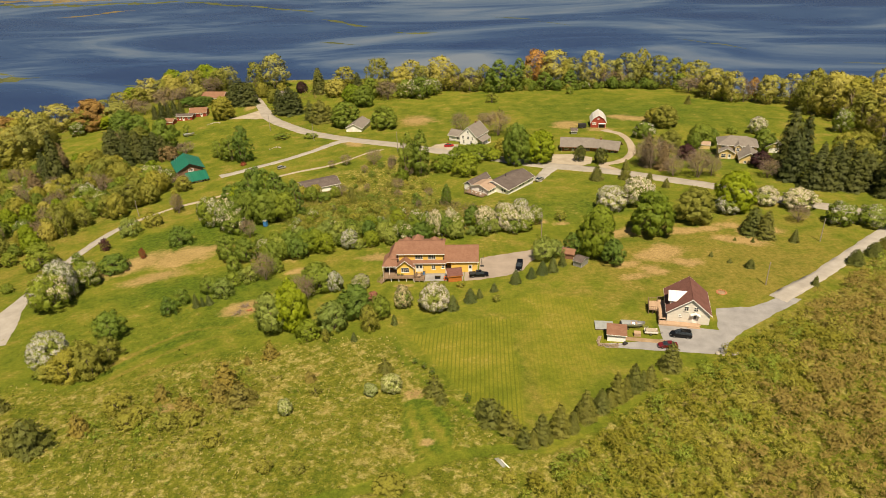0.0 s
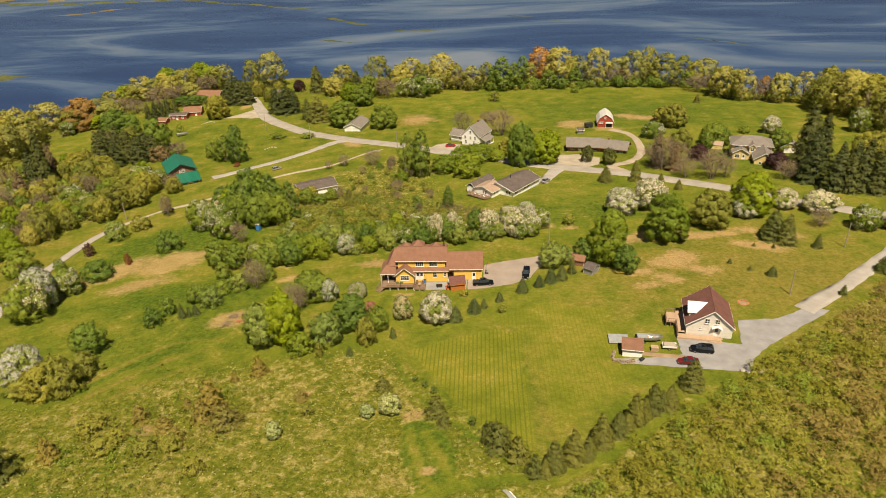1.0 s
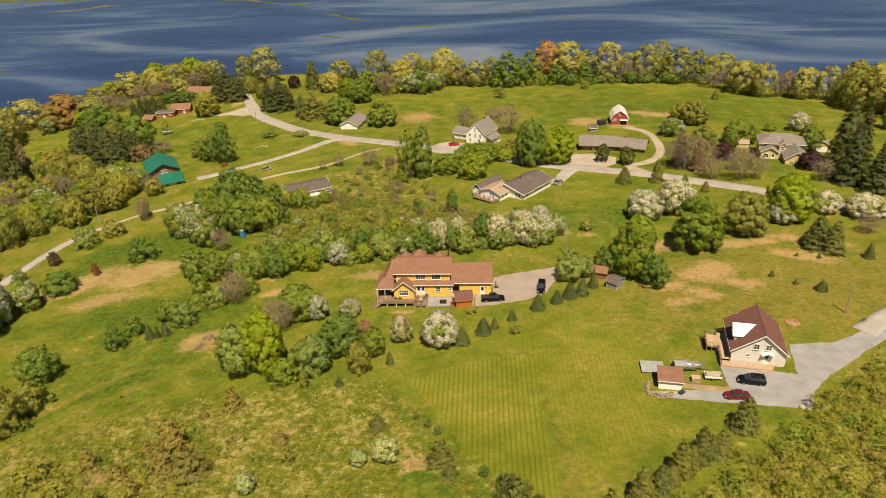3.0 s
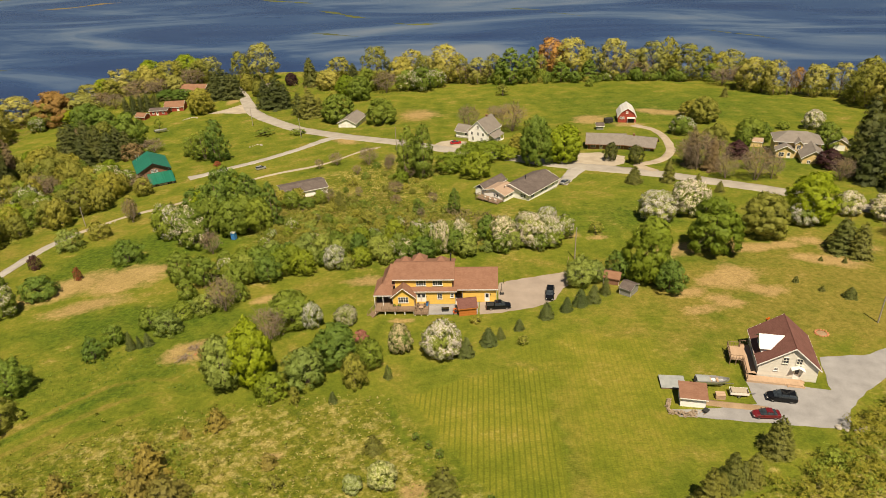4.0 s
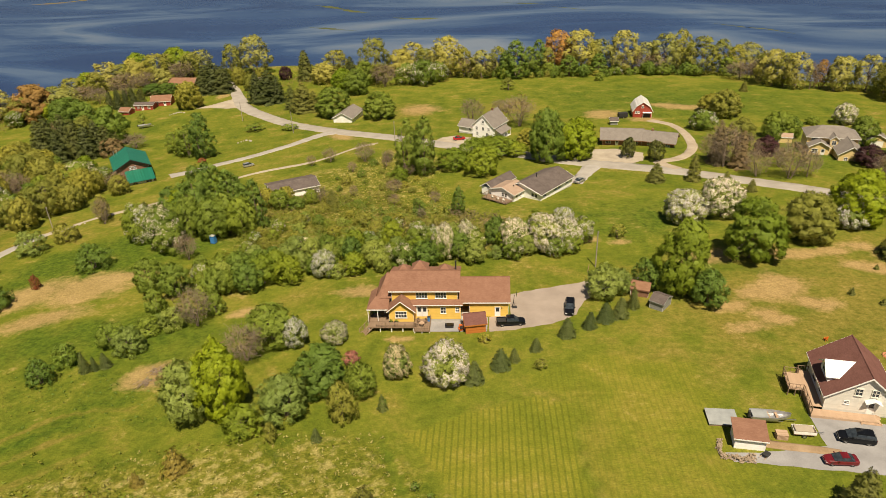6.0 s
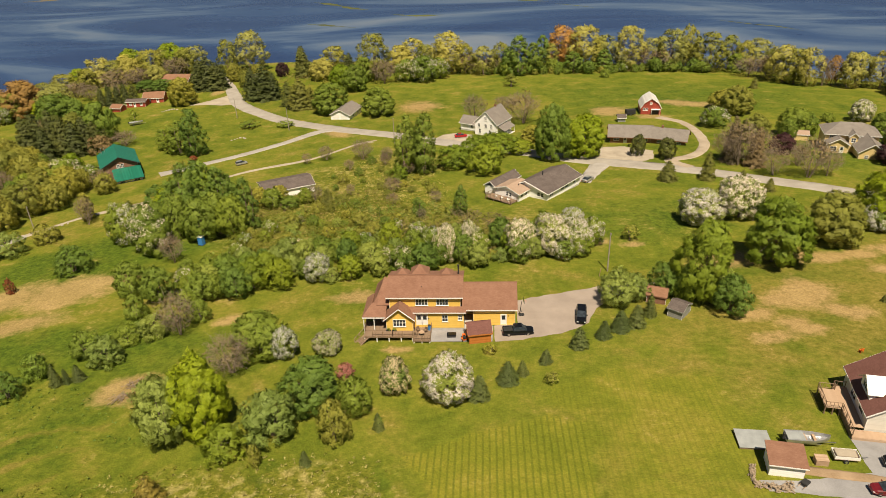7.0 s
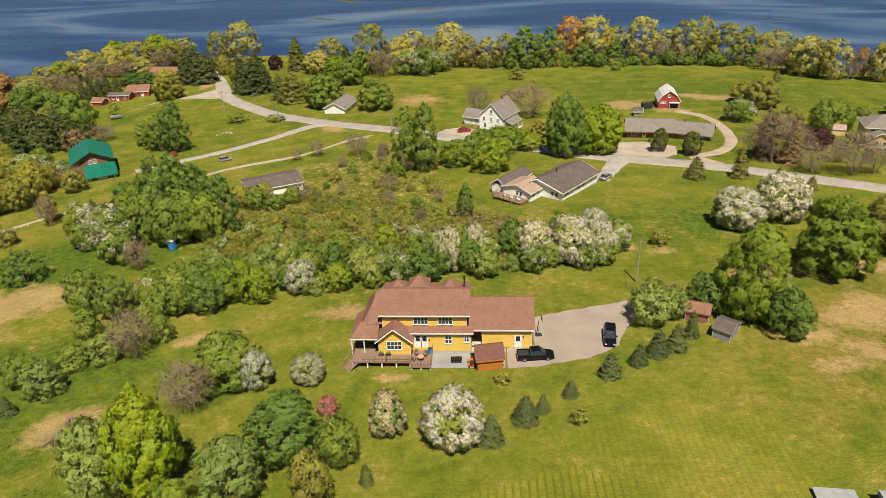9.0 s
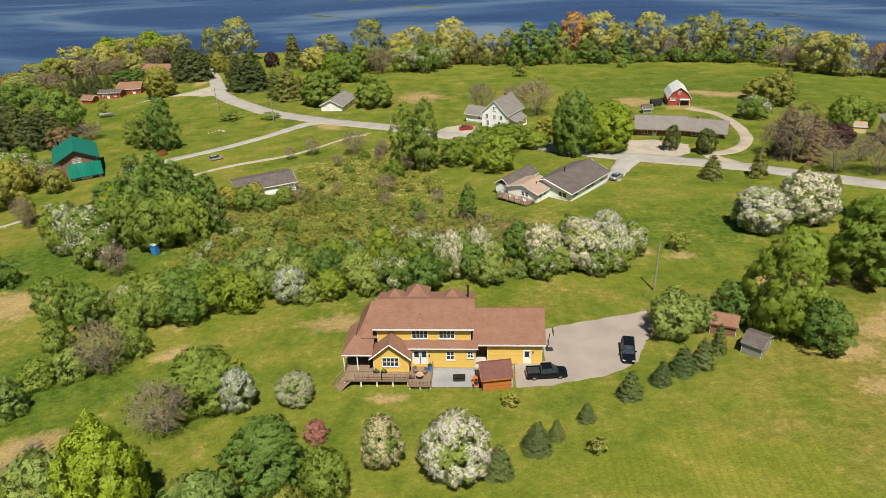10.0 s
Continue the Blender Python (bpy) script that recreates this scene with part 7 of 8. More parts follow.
def red_barn():
    h = thing("barn", pose(76.6, 158.3, -11.4, 0, 0, -6), "red gambrel barn with white metal roof", "barn")
    w, L = 7.4, 10.0
    prof = [(0, 0), (w, 0), (w, 2.9), (w - 1.3, 4.7), (w / 2, 6.3), (1.3, 4.7), (0, 2.9)]
    for y0 in (0.0, L - 0.2):
        bm = bmesh.new()
        a = [bm.verts.new((x, y0, z)) for x, z in prof]
        b = [bm.verts.new((x, y0 + 0.2, z)) for x, z in prof]
        bm.faces.new(a)
        bm.faces.new(b[::-1])
        for i in range(7):
            bm.faces.new((a[i], b[i], b[(i + 1) % 7], a[(i + 1) % 7]))
        part("gable_wall", bm, SIDING_RED, h)
    part("wall", box(0, 0.2, 0, 0.2, L - 0.2, 2.9), SIDING_RED, h)
    part("wall", box(w - 0.2, 0.2, 0, w, L - 0.2, 2.9), SIDING_RED, h)
    part("foundation", box(0.1, 0.1, -1.5, w - 0.1, L - 0.1, 0.02), CONCRETE, h)
    bm = bmesh.new()
    line = [(-0.3, 2.55), (1.15, 4.75), (w / 2, 6.45), (w - 1.15, 4.75), (w + 0.3, 2.55)]
    for (xa, za), (xb, zb) in zip(line, line[1:]):
        slab(bm, [(xa, -0.3, za), (xb, -0.3, zb), (xb, L + 0.3, zb), (xa, L + 0.3, za)], 0.1)
    roof = part("roof", bm, METAL_WHITE, h, "white metal gambrel roof")
    bm = bmesh.new()
    for (xa, za), (xb, zb) in zip(line, line[1:]):
        tube(bm, (xa, -0.33, za - 0.06), (xb, -0.33, zb - 0.06), 0.09, 0.09, 4)
    part("bargeboard", bm, TRIM, roof)
    # dark panel on the solid gable wall imitates an open doorway's shade
    part("barn_door", box(3.9, -0.08, 0.0, 6.6, -0.01, 2.3), DARK, h, "dark panel imitating shade inside the open barn doorway")
    part("canopy", box(3.7, -1.3, 2.35, 7.0, -0.02, 2.5), TRIM, h, "white canopy over the barn door")
    for x0 in (3.75, 6.95):
        part("canopy_post", box(x0 - 0.05, -1.25, -0.3, x0 + 0.05, -1.15, 2.35), TRIM, h)
    for x0, z0 in ((0.8, 1.9), (1.8, 1.9), (3.2, 4.2)):
        window(h, x0, z0, x0 + 0.7, z0 + 0.8, pose(0, -0.085, 0), (2, 2))


def green_house():
    # gabled house with a lean-to wing before it, both under green metal
    h = thing("house", pose(-104.96, 98.7, -12.0, 0, 0, 31), "brown timber house with bright green metal roof", "house")
    w, L = 10.4, 14.0
    block(h, 0, 0, w, L, 0.0, 4.9, BRICK, {"front": [("window", 4.2, 4.0, 5.0, 5.0), ("window", 5.5, 4.0, 6.3, 5.0)], "right": [("window", 3, 1, 4.2, 2.2), ("window", 8, 1, 9.2, 2.2)]}, ("front", "back"), 7.5)
    roof = gable_roof(h, 0.0, L, -w, 0.0, 4.9, 7.5, METAL_GREEN, 0.8, trim=DARK)
    roof.matrix_basis = pose(0, 0, 0, 0, 0, 90)
    block(h, 3.0, -6.4, 10.6, -0.05, -0.3, 1.9, SIDING_WHITE, {"front": [("window", 1.0, 0.7, 2.4, 1.7), ("window", 5.2, 0.5, 6.9, 1.8)]})
    bm = bmesh.new()
    slab(bm, [(2.5, -7.2, 1.95), (11.2, -7.2, 1.95), (11.2, -0.02, 3.7), (2.5, -0.02, 3.7)], 0.12)
    low = part("wing_roof", bm, METAL_GREEN, h, "green metal lean-to roof")
    part("fascia", box(2.5, -7.25, 1.72, 11.2, -7.21, 1.92), DARK, low)
    for i in (0, 1):
        bm = tube(bmesh.new(), (0.9 + i * 1.0, L - 1.5, 5.0), (0.9 + i * 1.0, L - 1.5, 7.4), 0.11, 0.11, 8)
        tube(bm, (0.9 + i * 1.0, L - 1.5, 7.3), (0.9 + i * 1.0, L - 1.5, 7.55), 0.17, 0.17, 8)
        part("flue", bm, ALLOY, h, "shiny metal flue")


def farmhouse():
    a = math.degrees(math.atan2(130.9 - 135.4, 21.5 - 13.6))
    h = thing("house", pose(13.6, 135.4, -10.2, 0, 0, a), "tall white farmhouse with grey shingle roof", "house")
    w, L = 8.8, 10.5
    wins = {"front": [("window", 1.3, 3.0, 2.1, 4.2), ("window", 4.0, 3.0, 4.8, 4.2), ("window", 6.3, 3.0, 7.1, 4.2), ("window", 1.6, 0.8, 2.4, 2.2), ("window", 5.6, 0.8, 6.4, 2.2)], "right": [("window", 2.0, 3.1, 2.8, 4.2), ("window", 6.0, 3.1, 6.8, 4.2)]}
    block(h, 0, 0, w, L, 0.0, 4.7, SIDING_WHITE, wins, ("front", "back"), 8.8)
    gable_roof(h, 0, L, -w, 0, 4.7, 8.8, ROOF_GREY, 0.4).matrix_basis = pose(0, 0, 0, 0, 0, 90)
    window(h, 4.0, 5.8, 4.8, 6.8, pose(0, -0.085, 0))
    chimney(h, 4.4, 7.0, 8.2, 9.6)
    # side porch
    bm = bmesh.new()
    slab(bm, [(w + 3.0, 0.6, 2.5), (w + 3.0, 8.5, 2.5), (w - 0.05, 8.5, 3.9), (w - 0.05, 0.6, 3.9)], 0.12)
    part("porch_roof", bm, ROOF_GREY, h)
    part("porch_floor", box(w, 0.8, -1.5, w + 2.8, 8.3, 0.25), TRIM, h)
    for yy in (0.9, 3.3, 5.7, 8.2):
        part("porch_post", box(w + 2.6, yy - 0.07, 0.25, w + 2.75, yy + 0.07, 2.5), TRIM, h)
    # garage wing
    block(h, -8.0, 3.4, -0.02, 9.2, 0.0, 2.4, SIDING_WHITE, {"front": [("garage_door", 0.8, 0.05, 3.2, 2.0), ("window", 4.4, 0.9, 5.2, 1.9), ("window", 6.2, 0.9, 7.0, 1.9)]}, ("left",), 4.2)
    gable_roof(h, -8.0, -0.45, 3.4, 9.2, 2.4, 4.2, ROOF_GREY, 0.5)


def white_shed():
    a = math.degrees(math.atan2(179.9 - 165.7, -34.4 + 37.2))
    h = thing("garage", pose(-37.2, 165.7, -14.0, 0, 0, a), "low white garage with grey shingle roof", "garage")
    block(h, 0, 0, 13.0, 8.2, 0.0, 2.4, SIDING_WHITE, {"left": [("garage_door", 1.0, 0.05, 3.6, 2.0), ("garage_door", 4.4, 0.05, 7.0, 2.0)], "front": [("window", 3.0, 1.0, 4.4, 1.9), ("window", 8.0, 1.0, 9.4, 1.9)]}, ("left", "right"), 4.4)
    gable_roof(h, 0, 13.0, 0, 8.2, 2.4, 4.4, ROOF_GREY, 0.5)


def sandy_house():
    h = thing("house", pose(120.2, 104.4, -6.4, 0, 0, -14), "sand-coloured two-storey house with grey-brown roof", "house")
    block(h, 0, 0, 14.5, 8.5, 0.0, 5.0, SIDING_SAND, {"front": [("window", 1.2, 3.3, 2.2, 4.5), ("window", 9.6, 3.3, 10.6, 4.5), ("window", 12.0, 3.3, 13.0, 4.5)]})
    hip_roof(h, 0, 14.5, 0, 8.5, 5.0, 7.6, ROOF_GREY, 0.6)
    block(h, 6.2, -2.2, 8.4, 0.0, 0.0, 5.2, SIDING_SAND, {"front": [("window", 0.5, 3.3, 1.6, 4.6)]}, ("front",), 6.1)
    gable_roof(h, -2.2, 1.5, -8.4, -6.2, 5.2, 6.1, ROOF_GREY, 0.35).matrix_basis = pose(0, 0, 0, 0, 0, 90)
    block(h, 7.6, -9.6, 14.6, -0.05, -0.2, 3.0, SIDING_SAND, {"front": [("window", 1.6, 1.2, 2.5, 2.2), ("window", 4.6, 1.2, 5.5, 2.2)]}, ("front",), 5.4)
    gable_roof(h, -9.6, 0.3, -14.6, -7.6, 3.0, 5.4, ROOF_GREY, 0.5).matrix_basis = pose(0, 0, 0, 0, 0, 90)
    block(h, 0.4, -3.6, 6.0, -0.05, 0.0, 3.0, SIDING_SAND, {"front": [("door", 3.4, 0.1, 4.4, 2.2), ("window", 0.8, 0.9, 2.4, 2.2)]}, ("front",), 4.6)
    gable_roof(h, -3.6, 0.2, -6.0, -0.4, 3.0, 4.6, ROOF_GREY, 0.5).matrix_basis = pose(0, 0, 0, 0, 0, 90)
    s = thing("shed", pose(116.5, 116.0, gz(116.5, 116), 0, 0, -14), "small sand-coloured garden shed", "shed")
    block(s, 0, 0, 4.0, 2.6, 0.0, 2.0, SIDING_SAND, {}, ("left", "right"), 2.9)
    gable_roof(s, 0, 4.0, 0, 2.6, 2.0, 2.9, ROOF_TAN, 0.2)
    s = thing("garage", pose(141.0, 108.5, gz(141, 108.5), 0, 0, -14), "sand-coloured garage behind a dark purple tree", "garage")
    block(s, 0, 0, 6.0, 7.0, 0.0, 2.6, SIDING_SAND, {"front": [("garage_door", 1.2, 0.05, 4.8, 2.2)]}, ("front", "back"), 4.4)
    gable_roof(s, 0, 7.0, -6.0, 0, 2.6, 4.4, ROOF_GREY, 0.4).matrix_basis = pose(0, 0, 0, 0, 0, 90)


def cottage(name, x, y, w, d, eave, ridge, turn, wall_mat, roof_mat, label, front=()):
    h = thing(name, pose(x, y, gz(x, y) - 0.1, 0, 0, turn), label, name)
    block(h, 0, 0, w, d, 0.1, eave, wall_mat, {"front": list(front)}, ("left", "right"), ridge)
    gable_roof(h, 0, w, 0, d, eave, ridge, roof_mat, 0.4)
    return h


def small_shed():
    # cedar shed before the yellow house, roof in two planes with the long one to the front
    h = thing("shed", pose(14.2, -6.1, gz(16, -5) - 0.02, 0, 0, 10), "orange cedar garden shed with brown shingle roof", "shed")
    part("floor", box(0, 0, -0.4, 3.7, 3.3, 0.08), DECK, h)
    for side in ("front", "back", "left", "right"):
        m, length = SIDES[side](0, 0, 3.7, 3.3)
        ins = 0.1 if side in ("left", "right") else 0
        g = 1.35 * (1 - 2 * ins / 3.3) if side in ("left", "right") else 0
        part("wall", wall_sheet(bmesh.new(), length - 2 * ins, 2.05, 0.1, (), g, 0.5), SIDING_CEDAR, h).matrix_basis = m @ pose(ins, 0, 0.08)
    gable_roof(h, 0, 3.7, 0, 3.3, 2.12, 3.4, ROOF_MAROON, 0.25, 0.1, trim=SIDING_CEDAR)
    g = thing("shed", pose(49.0, 2.4, gz(50.5, 3) - 0.02, 0, 0, -38), "weathered grey timber garden shed", "shed")
    block(g, 0, 0, 2.6, 3.6, 0.1, 1.9, SIDING_GREY, {}, ("left", "right"), 2.7, thick=0.1)
    gable_roof(g, 0, 2.6, 0, 3.6, 1.9, 2.7, ROOF_DARK, 0.2, 0.08, trim=SIDING_GREY)
    b = thing("shed", pose(46.4, 7.6, gz(47.5, 8.5) - 0.02, 0, 0, -20), "brown timber shed half hidden by trees", "shed")
    block(b, 0, 0, 3.4, 3.0, 0.1, 1.9, BRICK, {}, ("left", "right"), 2.8, thick=0.1)
    gable_roof(b, 0, 3.4, 0, 3.0, 1.9, 2.8, ROOF_RUST, 0.2, 0.08, trim=BRICK)
    o = thing("shed", pose(51.9, -36.9, 2.85, 0, 0, -9), "white utility shed with brown mono-pitch roof", "shed")
    block(o, 0, 0, 4.0, 3.0, 0.0, 2.0, SIDING_WHITE, {"right": [("door", 1.2, 0.05, 2.1, 1.85)]})
    bm = bmesh.new()
    slab(bm, [(-0.3, -0.35, 2.05), (4.3, -0.35, 2.05), (4.3, 3.3, 2.75), (-0.3, 3.3, 2.75)], 0.1)
    r = part("roof", bm, ROOF_BROWN, o)
    part("fascia", box(-0.3, -0.39, 1.86, 4.3, -0.355, 2.03), TRIM, r)
    part("rear_wall", box(0.1, 2.82, 2.0, 3.9, 2.98, 2.55), SIDING_WHITE, o)


cream_house()
bungalow()
long_house()
red_barn()
green_house()
farmhouse()
white_shed()
sandy_house()
small_shed()
cottage("cottage", -146.0, 214.5, 9.5, 7.5, 2.6, 4.6, 8, SIDING_RED, ROOF_RUST, "red timber cottage with rusty brown roof", [("window", 2.0, 0.9, 3.4, 2.0), ("door", 6.2, 0.1, 7.2, 2.1)])
cottage("cottage", -151.5, 208.5, 9.0, 5.0, 2.8, 3.5, 2, SIDING_RED, ROOF_DARK, "low red cabin with dark flat-pitched roof", [("window", 1.4, 1.0, 2.4, 2.1), ("door", 3.4, 0.1, 4.4, 2.1), ("window", 6.5, 1.0, 7.6, 2.1)])
cottage("shed", -156.0, 202.0, 5.0, 4.5, 2.1, 3.3, -10, SIDING_RED, ROOF_RUST, "small red shed with rusty roof")
cottage("cottage", -152.0, 249.0, 15.0, 9.0, 2.8, 5.4, -6, BRICK, ROOF_RUST, "brown cottage with rusty roof among trees")
cottage("shed", -44.0, 71.5, 14.0, 9.0, 2.4, 3.6, 28, SIDING_WHITE, ROOF_DARK, "low white outbuilding with dark flat-pitched roof")
cottage("cottage", -100.5, 246.0, 7.0, 6.0, 2.6, 4.2, 60, SIDING_GREY, ROOF_GREY, "grey cottage hidden behind dark firs")
cottage("shed", 66.0, 146.5, 2.6, 2.6, 1.8, 2.6, 0, SIDING_GREY, ROOF_DARK, "small dark shed behind the brick bungalow")


# ---- vehicles ----
def wheel(parent, x, y, r=0.36, width=0.24):
    bm = bmesh.new()
    s = 1 if y > 0 else -1
    prof = [(r * 0.62, -width / 2), (r * 0.93, -width / 2), (r, -width * 0.32), (r, width * 0.32), (r * 0.93, width / 2), (r * 0.62, width / 2)]
    n = 16
    rings = [[bm.verts.new((pr * math.cos(2 * math.pi * i / n), py, pr * math.sin(2 * math.pi * i / n))) for i in range(n)] for pr, py in prof]
    for a, b in zip(rings, rings[1:]):
        for i in range(n):
            bm.faces.new((a[i], a[(i + 1) % n], b[(i + 1) % n], b[i]))
    root = new("wheel")
    root.parent, root.location = parent, (x, y, r)
    part("tyre", bm, RUBBER, root)
    part("rim", tube(bmesh.new(), (0, -width * 0.4 * s, 0), (0, width * 0.42 * s, 0), r * 0.63, r * 0.58, 12), ALLOY, root)


def hull(bm, sections):
    """A body lofted through cross sections: rows of (x, half width low, half width high, z low, z high)."""
    rings = []
    for x, wl, wh, z0, z1 in sections:
        c = 0.16
        pts = [(-wl, z0), (wl, z0), (wl * 1.02, z0 + (z1 - z0) * 0.45), (wh, z1 - c * 0.5), (wh - c, z1), (-wh + c, z1), (-wh, z1 - c * 0.5), (-wl * 1.02, z0 + (z1 - z0) * 0.45)]
        rings.append([bm.verts.new((x, y, z)) for y, z in pts])
    n = 8
    for a, b in zip(rings, rings[1:]):
        for i in range(n):
            bm.faces.new((a[i], b[i], b[(i + 1) % n], a[(i + 1) % n]))
    bm.faces.new(rings[0])
    bm.faces.new(rings[-1][::-1])
    return bm


def car(x, y, turn, paint, label, kind="suv", size=1.0, category="car"):
    """A parked vehicle whose nose points along its x axis."""
    v = thing("car" if kind != "pickup" else "pickup_truck", pose(x, y, gz(x, y) + 0.08, 0, 0, turn) @ Matrix.Diagonal((size, size, size, 1)), label, category)
    if kind == "pickup":
        lower = [(-2.95, 0.86, 0.88, 0.5, 1.02), (-2.8, 0.95, 0.95, 0.42, 1.08), (0.2, 0.97, 0.95, 0.38, 1.10), (1.5, 0.97, 0.93, 0.4, 1.10), (2.6, 0.93, 0.86, 0.42, 1.02), (2.92, 0.80, 0.74, 0.5, 0.86)]
        cabin = [(-0.95, 0.86, 0.70, 1.08, 1.72), (-0.8, 0.88, 0.74, 1.08, 1.86), (0.7, 0.88, 0.74, 1.08, 1.86), (1.6, 0.86, 0.70, 1.08, 1.14)]
        wheels, half = (-1.85, 1.85), 0.86
    elif kind == "suv":
        lower = [(-2.35, 0.80, 0.80, 0.48, 0.98), (-2.2, 0.91, 0.90, 0.36, 1.05), (0.9, 0.93, 0.90, 0.32, 1.05), (1.9, 0.90, 0.82, 0.36, 0.98), (2.35, 0.76, 0.68, 0.45, 0.80)]
        cabin = [(-2.25, 0.84, 0.66, 1.02, 1.35), (-1.95, 0.85, 0.70, 1.02, 1.68), (0.3, 0.85, 0.70, 1.02, 1.70), (1.35, 0.83, 0.66, 1.02, 1.08)]
        wheels, half = (-1.4, 1.45), 0.80
    else:
        lower = [(-2.2, 0.74, 0.72, 0.42, 0.86), (-2.05, 0.85, 0.82, 0.32, 0.92), (0.9, 0.87, 0.83, 0.28, 0.92), (1.8, 0.83, 0.75, 0.32, 0.84), (2.2, 0.70, 0.62, 0.4, 0.68)]
        cabin = [(-1.6, 0.76, 0.58, 0.90, 1.0), (-0.9, 0.77, 0.62, 0.90, 1.40), (0.2, 0.77, 0.62, 0.90, 1.42), (1.15, 0.74, 0.58, 0.90, 0.96)]
        wheels, half = (-1.3, 1.35), 0.74
    body = part("body", hull(bmesh.new(), lower), paint, v)
    glass = part("cabin", hull(bmesh.new(), cabin), GLASS, v)
    a, b = cabin[1], cabin[2]
    part("roof", box(a[0] + 0.03, -a[2] + 0.02, a[4] - 0.03, b[0] - 0.02, a[2] - 0.02, a[4] + 0.035, 0.03), paint, v)
    bm = bmesh.new()
    for xx in (a[0] + 0.1, (a[0] + b[0]) / 2, b[0]):
        for s in (-1, 1):
            tube(bm, (xx, s * (a[1] + 0.01), a[3]), (xx - 0.05, s * (a[2] + 0.01), a[4]), 0.045, 0.04, 4)
    part("pillar", bm, paint, v)
    if kind == "pickup":
        part("bed", box(-2.78, -0.80, 1.06, -1.05, 0.80, 1.11), DARK, v, "black truck bed")
        for s in (-1, 1):
            part("bed_rail", box(-2.85, s * 0.9 - 0.06, 1.06, -0.98, s * 0.9 + 0.06, 1.24, 0.02), paint, v)
        part("tailgate", box(-2.92, -0.9, 0.75, -2.84, 0.9, 1.24, 0.02), paint, v)
    for xx in wheels:
        for s in (-1, 1):
            wheel(v, xx, s * half)
    nose, tail = lower[-1], lower[0]
    for s in (-1, 1):
        part("headlight", box(nose[0] - 0.22, s * (nose[1] - 0.16) - 0.15, nose[4] - 0.22, nose[0] + 0.02, s * (nose[1] - 0.16) + 0.15, nose[4] - 0.06, 0.02), LAMP_CLEAR, v)
        part("tail_light", box(tail[0] - 0.02, s * (tail[1] - 0.08) - 0.08, tail[4] - 0.32, tail[0] + 0.1, s * (tail[1] - 0.08) + 0.08, tail[4] - 0.08, 0.02), LAMP_RED, v)
        part("mirror", box(b[0] + 0.35, s * 0.98 - 0.1, 1.02 if kind != "sedan" else 0.9, b[0] + 0.5, s * 0.98 + 0.1, 1.2 if kind != "sedan" else 1.05, 0.03), paint, v)
    part("front_bumper", box(nose[0] - 0.12, -nose[1], 0.3, nose[0] + 0.06, nose[1], 0.52, 0.03), DARK if kind == "pickup" else paint, v)
    return v


car(22.5, -2.9, 5, PAINT_BLACK, "black crew-cab pickup truck parked beside the garage", "pickup", 0.9, "pickup truck")
car(33.9, 2.0, 262, PAINT_BLACK, "black hatchback parked on the asphalt driveway", "suv", 1.0)
car(68.9, -35.3, 169, PAINT_BLACK, "black sport utility vehicle on the gravel yard", "suv", 1.0)
car(64.8, -39.7, 178, PAINT_MAROON, "dark red car at the edge of the gravel yard", "sedan", 0.95)
car(8.6, 132.0, 12, PAINT_RED, "bright red car beside the white farmhouse", "sedan", 1.0)
car(45.6, 78.6, 52, PAINT_SILVER, "silver car beside the white bungalow", "sedan", 1.0)
car(-63.5, 109.3, 35, PAINT_SILVER, "small silver car parked in the grass by the lane", "suv", 0.8)


# ---- poles, boats and yard things ----
def utility_pole(x, y, height, turn, label, arm=True):
    p = thing("utility_pole", pose(x, y, gz(x, y), 0, 0, turn), label, "pole", "utility poles")
    part("pole", tube(bmesh.new(), (0, 0, -0.8), (0, 0, height), 0.16, 0.10, 8), POLE_WOOD, p)
    if arm:
        part("crossarm", box(-0.9, -0.06, height - 0.75, 0.9, 0.06, height - 0.6), POLE_WOOD, p)
        for xx in (-0.8, 0.0, 0.8):
            part("insulator", tube(bmesh.new(), (xx, 0, height - 0.6), (xx, 0, height - 0.38), 0.06, 0.045, 8), LAMP_CLEAR, p)
    else:
        part("cap", tube(bmesh.new(), (0.12, 0, height - 0.5), (0.12, 0, height - 0.1), 0.09, 0.09, 8), ALLOY, p)


for x, y, hgt, turn, arm in ((41.6, 20.9, 8.7, 0, False), (122.3, 16.0, 7.4, 0, False), (96.9, -10.8, 6.8, 0, False), (-114.8, 238.8, 8.4, 0, True), (-59.0, 153.3, 8.8, -30, False), (-14.3, 126.2, 9.4, -30, False), (-104.5, 59.0, 6.5, 20, False), (-88.0, 178.0, 8.5, 40, False)):
    utility_pole(x, y, hgt, turn, "weathered wooden utility pole beside the road", arm)
for x, y in ((39.6, 18.6), (43.2, 19.0)):
    p = thing("marker_stake", pose(x, y, gz(x, y), 4, 6, 0), "leaning pale timber stake in the lawn", "stake")
    part("stake", box(-0.05, -0.05, -0.3, 0.05, 0.05, 1.9), DECK_NEW, p)


def toilet_cabin(x, y):
    t = thing("portable_toilet", pose(x, y, gz(x, y), 0, 0, -15), "blue portable toilet cabin beside the grove", "toilet")
    part("cabin", box(-0.6, -0.6, 0.1, 0.6, 0.6, 2.1, 0.05), BLUE, t)
    part("door", box(-0.42, -0.64, 0.2, 0.42, -0.6, 2.0, 0.02), BLUE, t)
    part("roof", box(-0.66, -0.66, 2.1, 0.66, 0.66, 2.35, 0.12), TRIM, t, "white plastic roof")
    part("base", box(-0.65, -0.65, -0.1, 0.65, 0.65, 0.12), DARK, t)


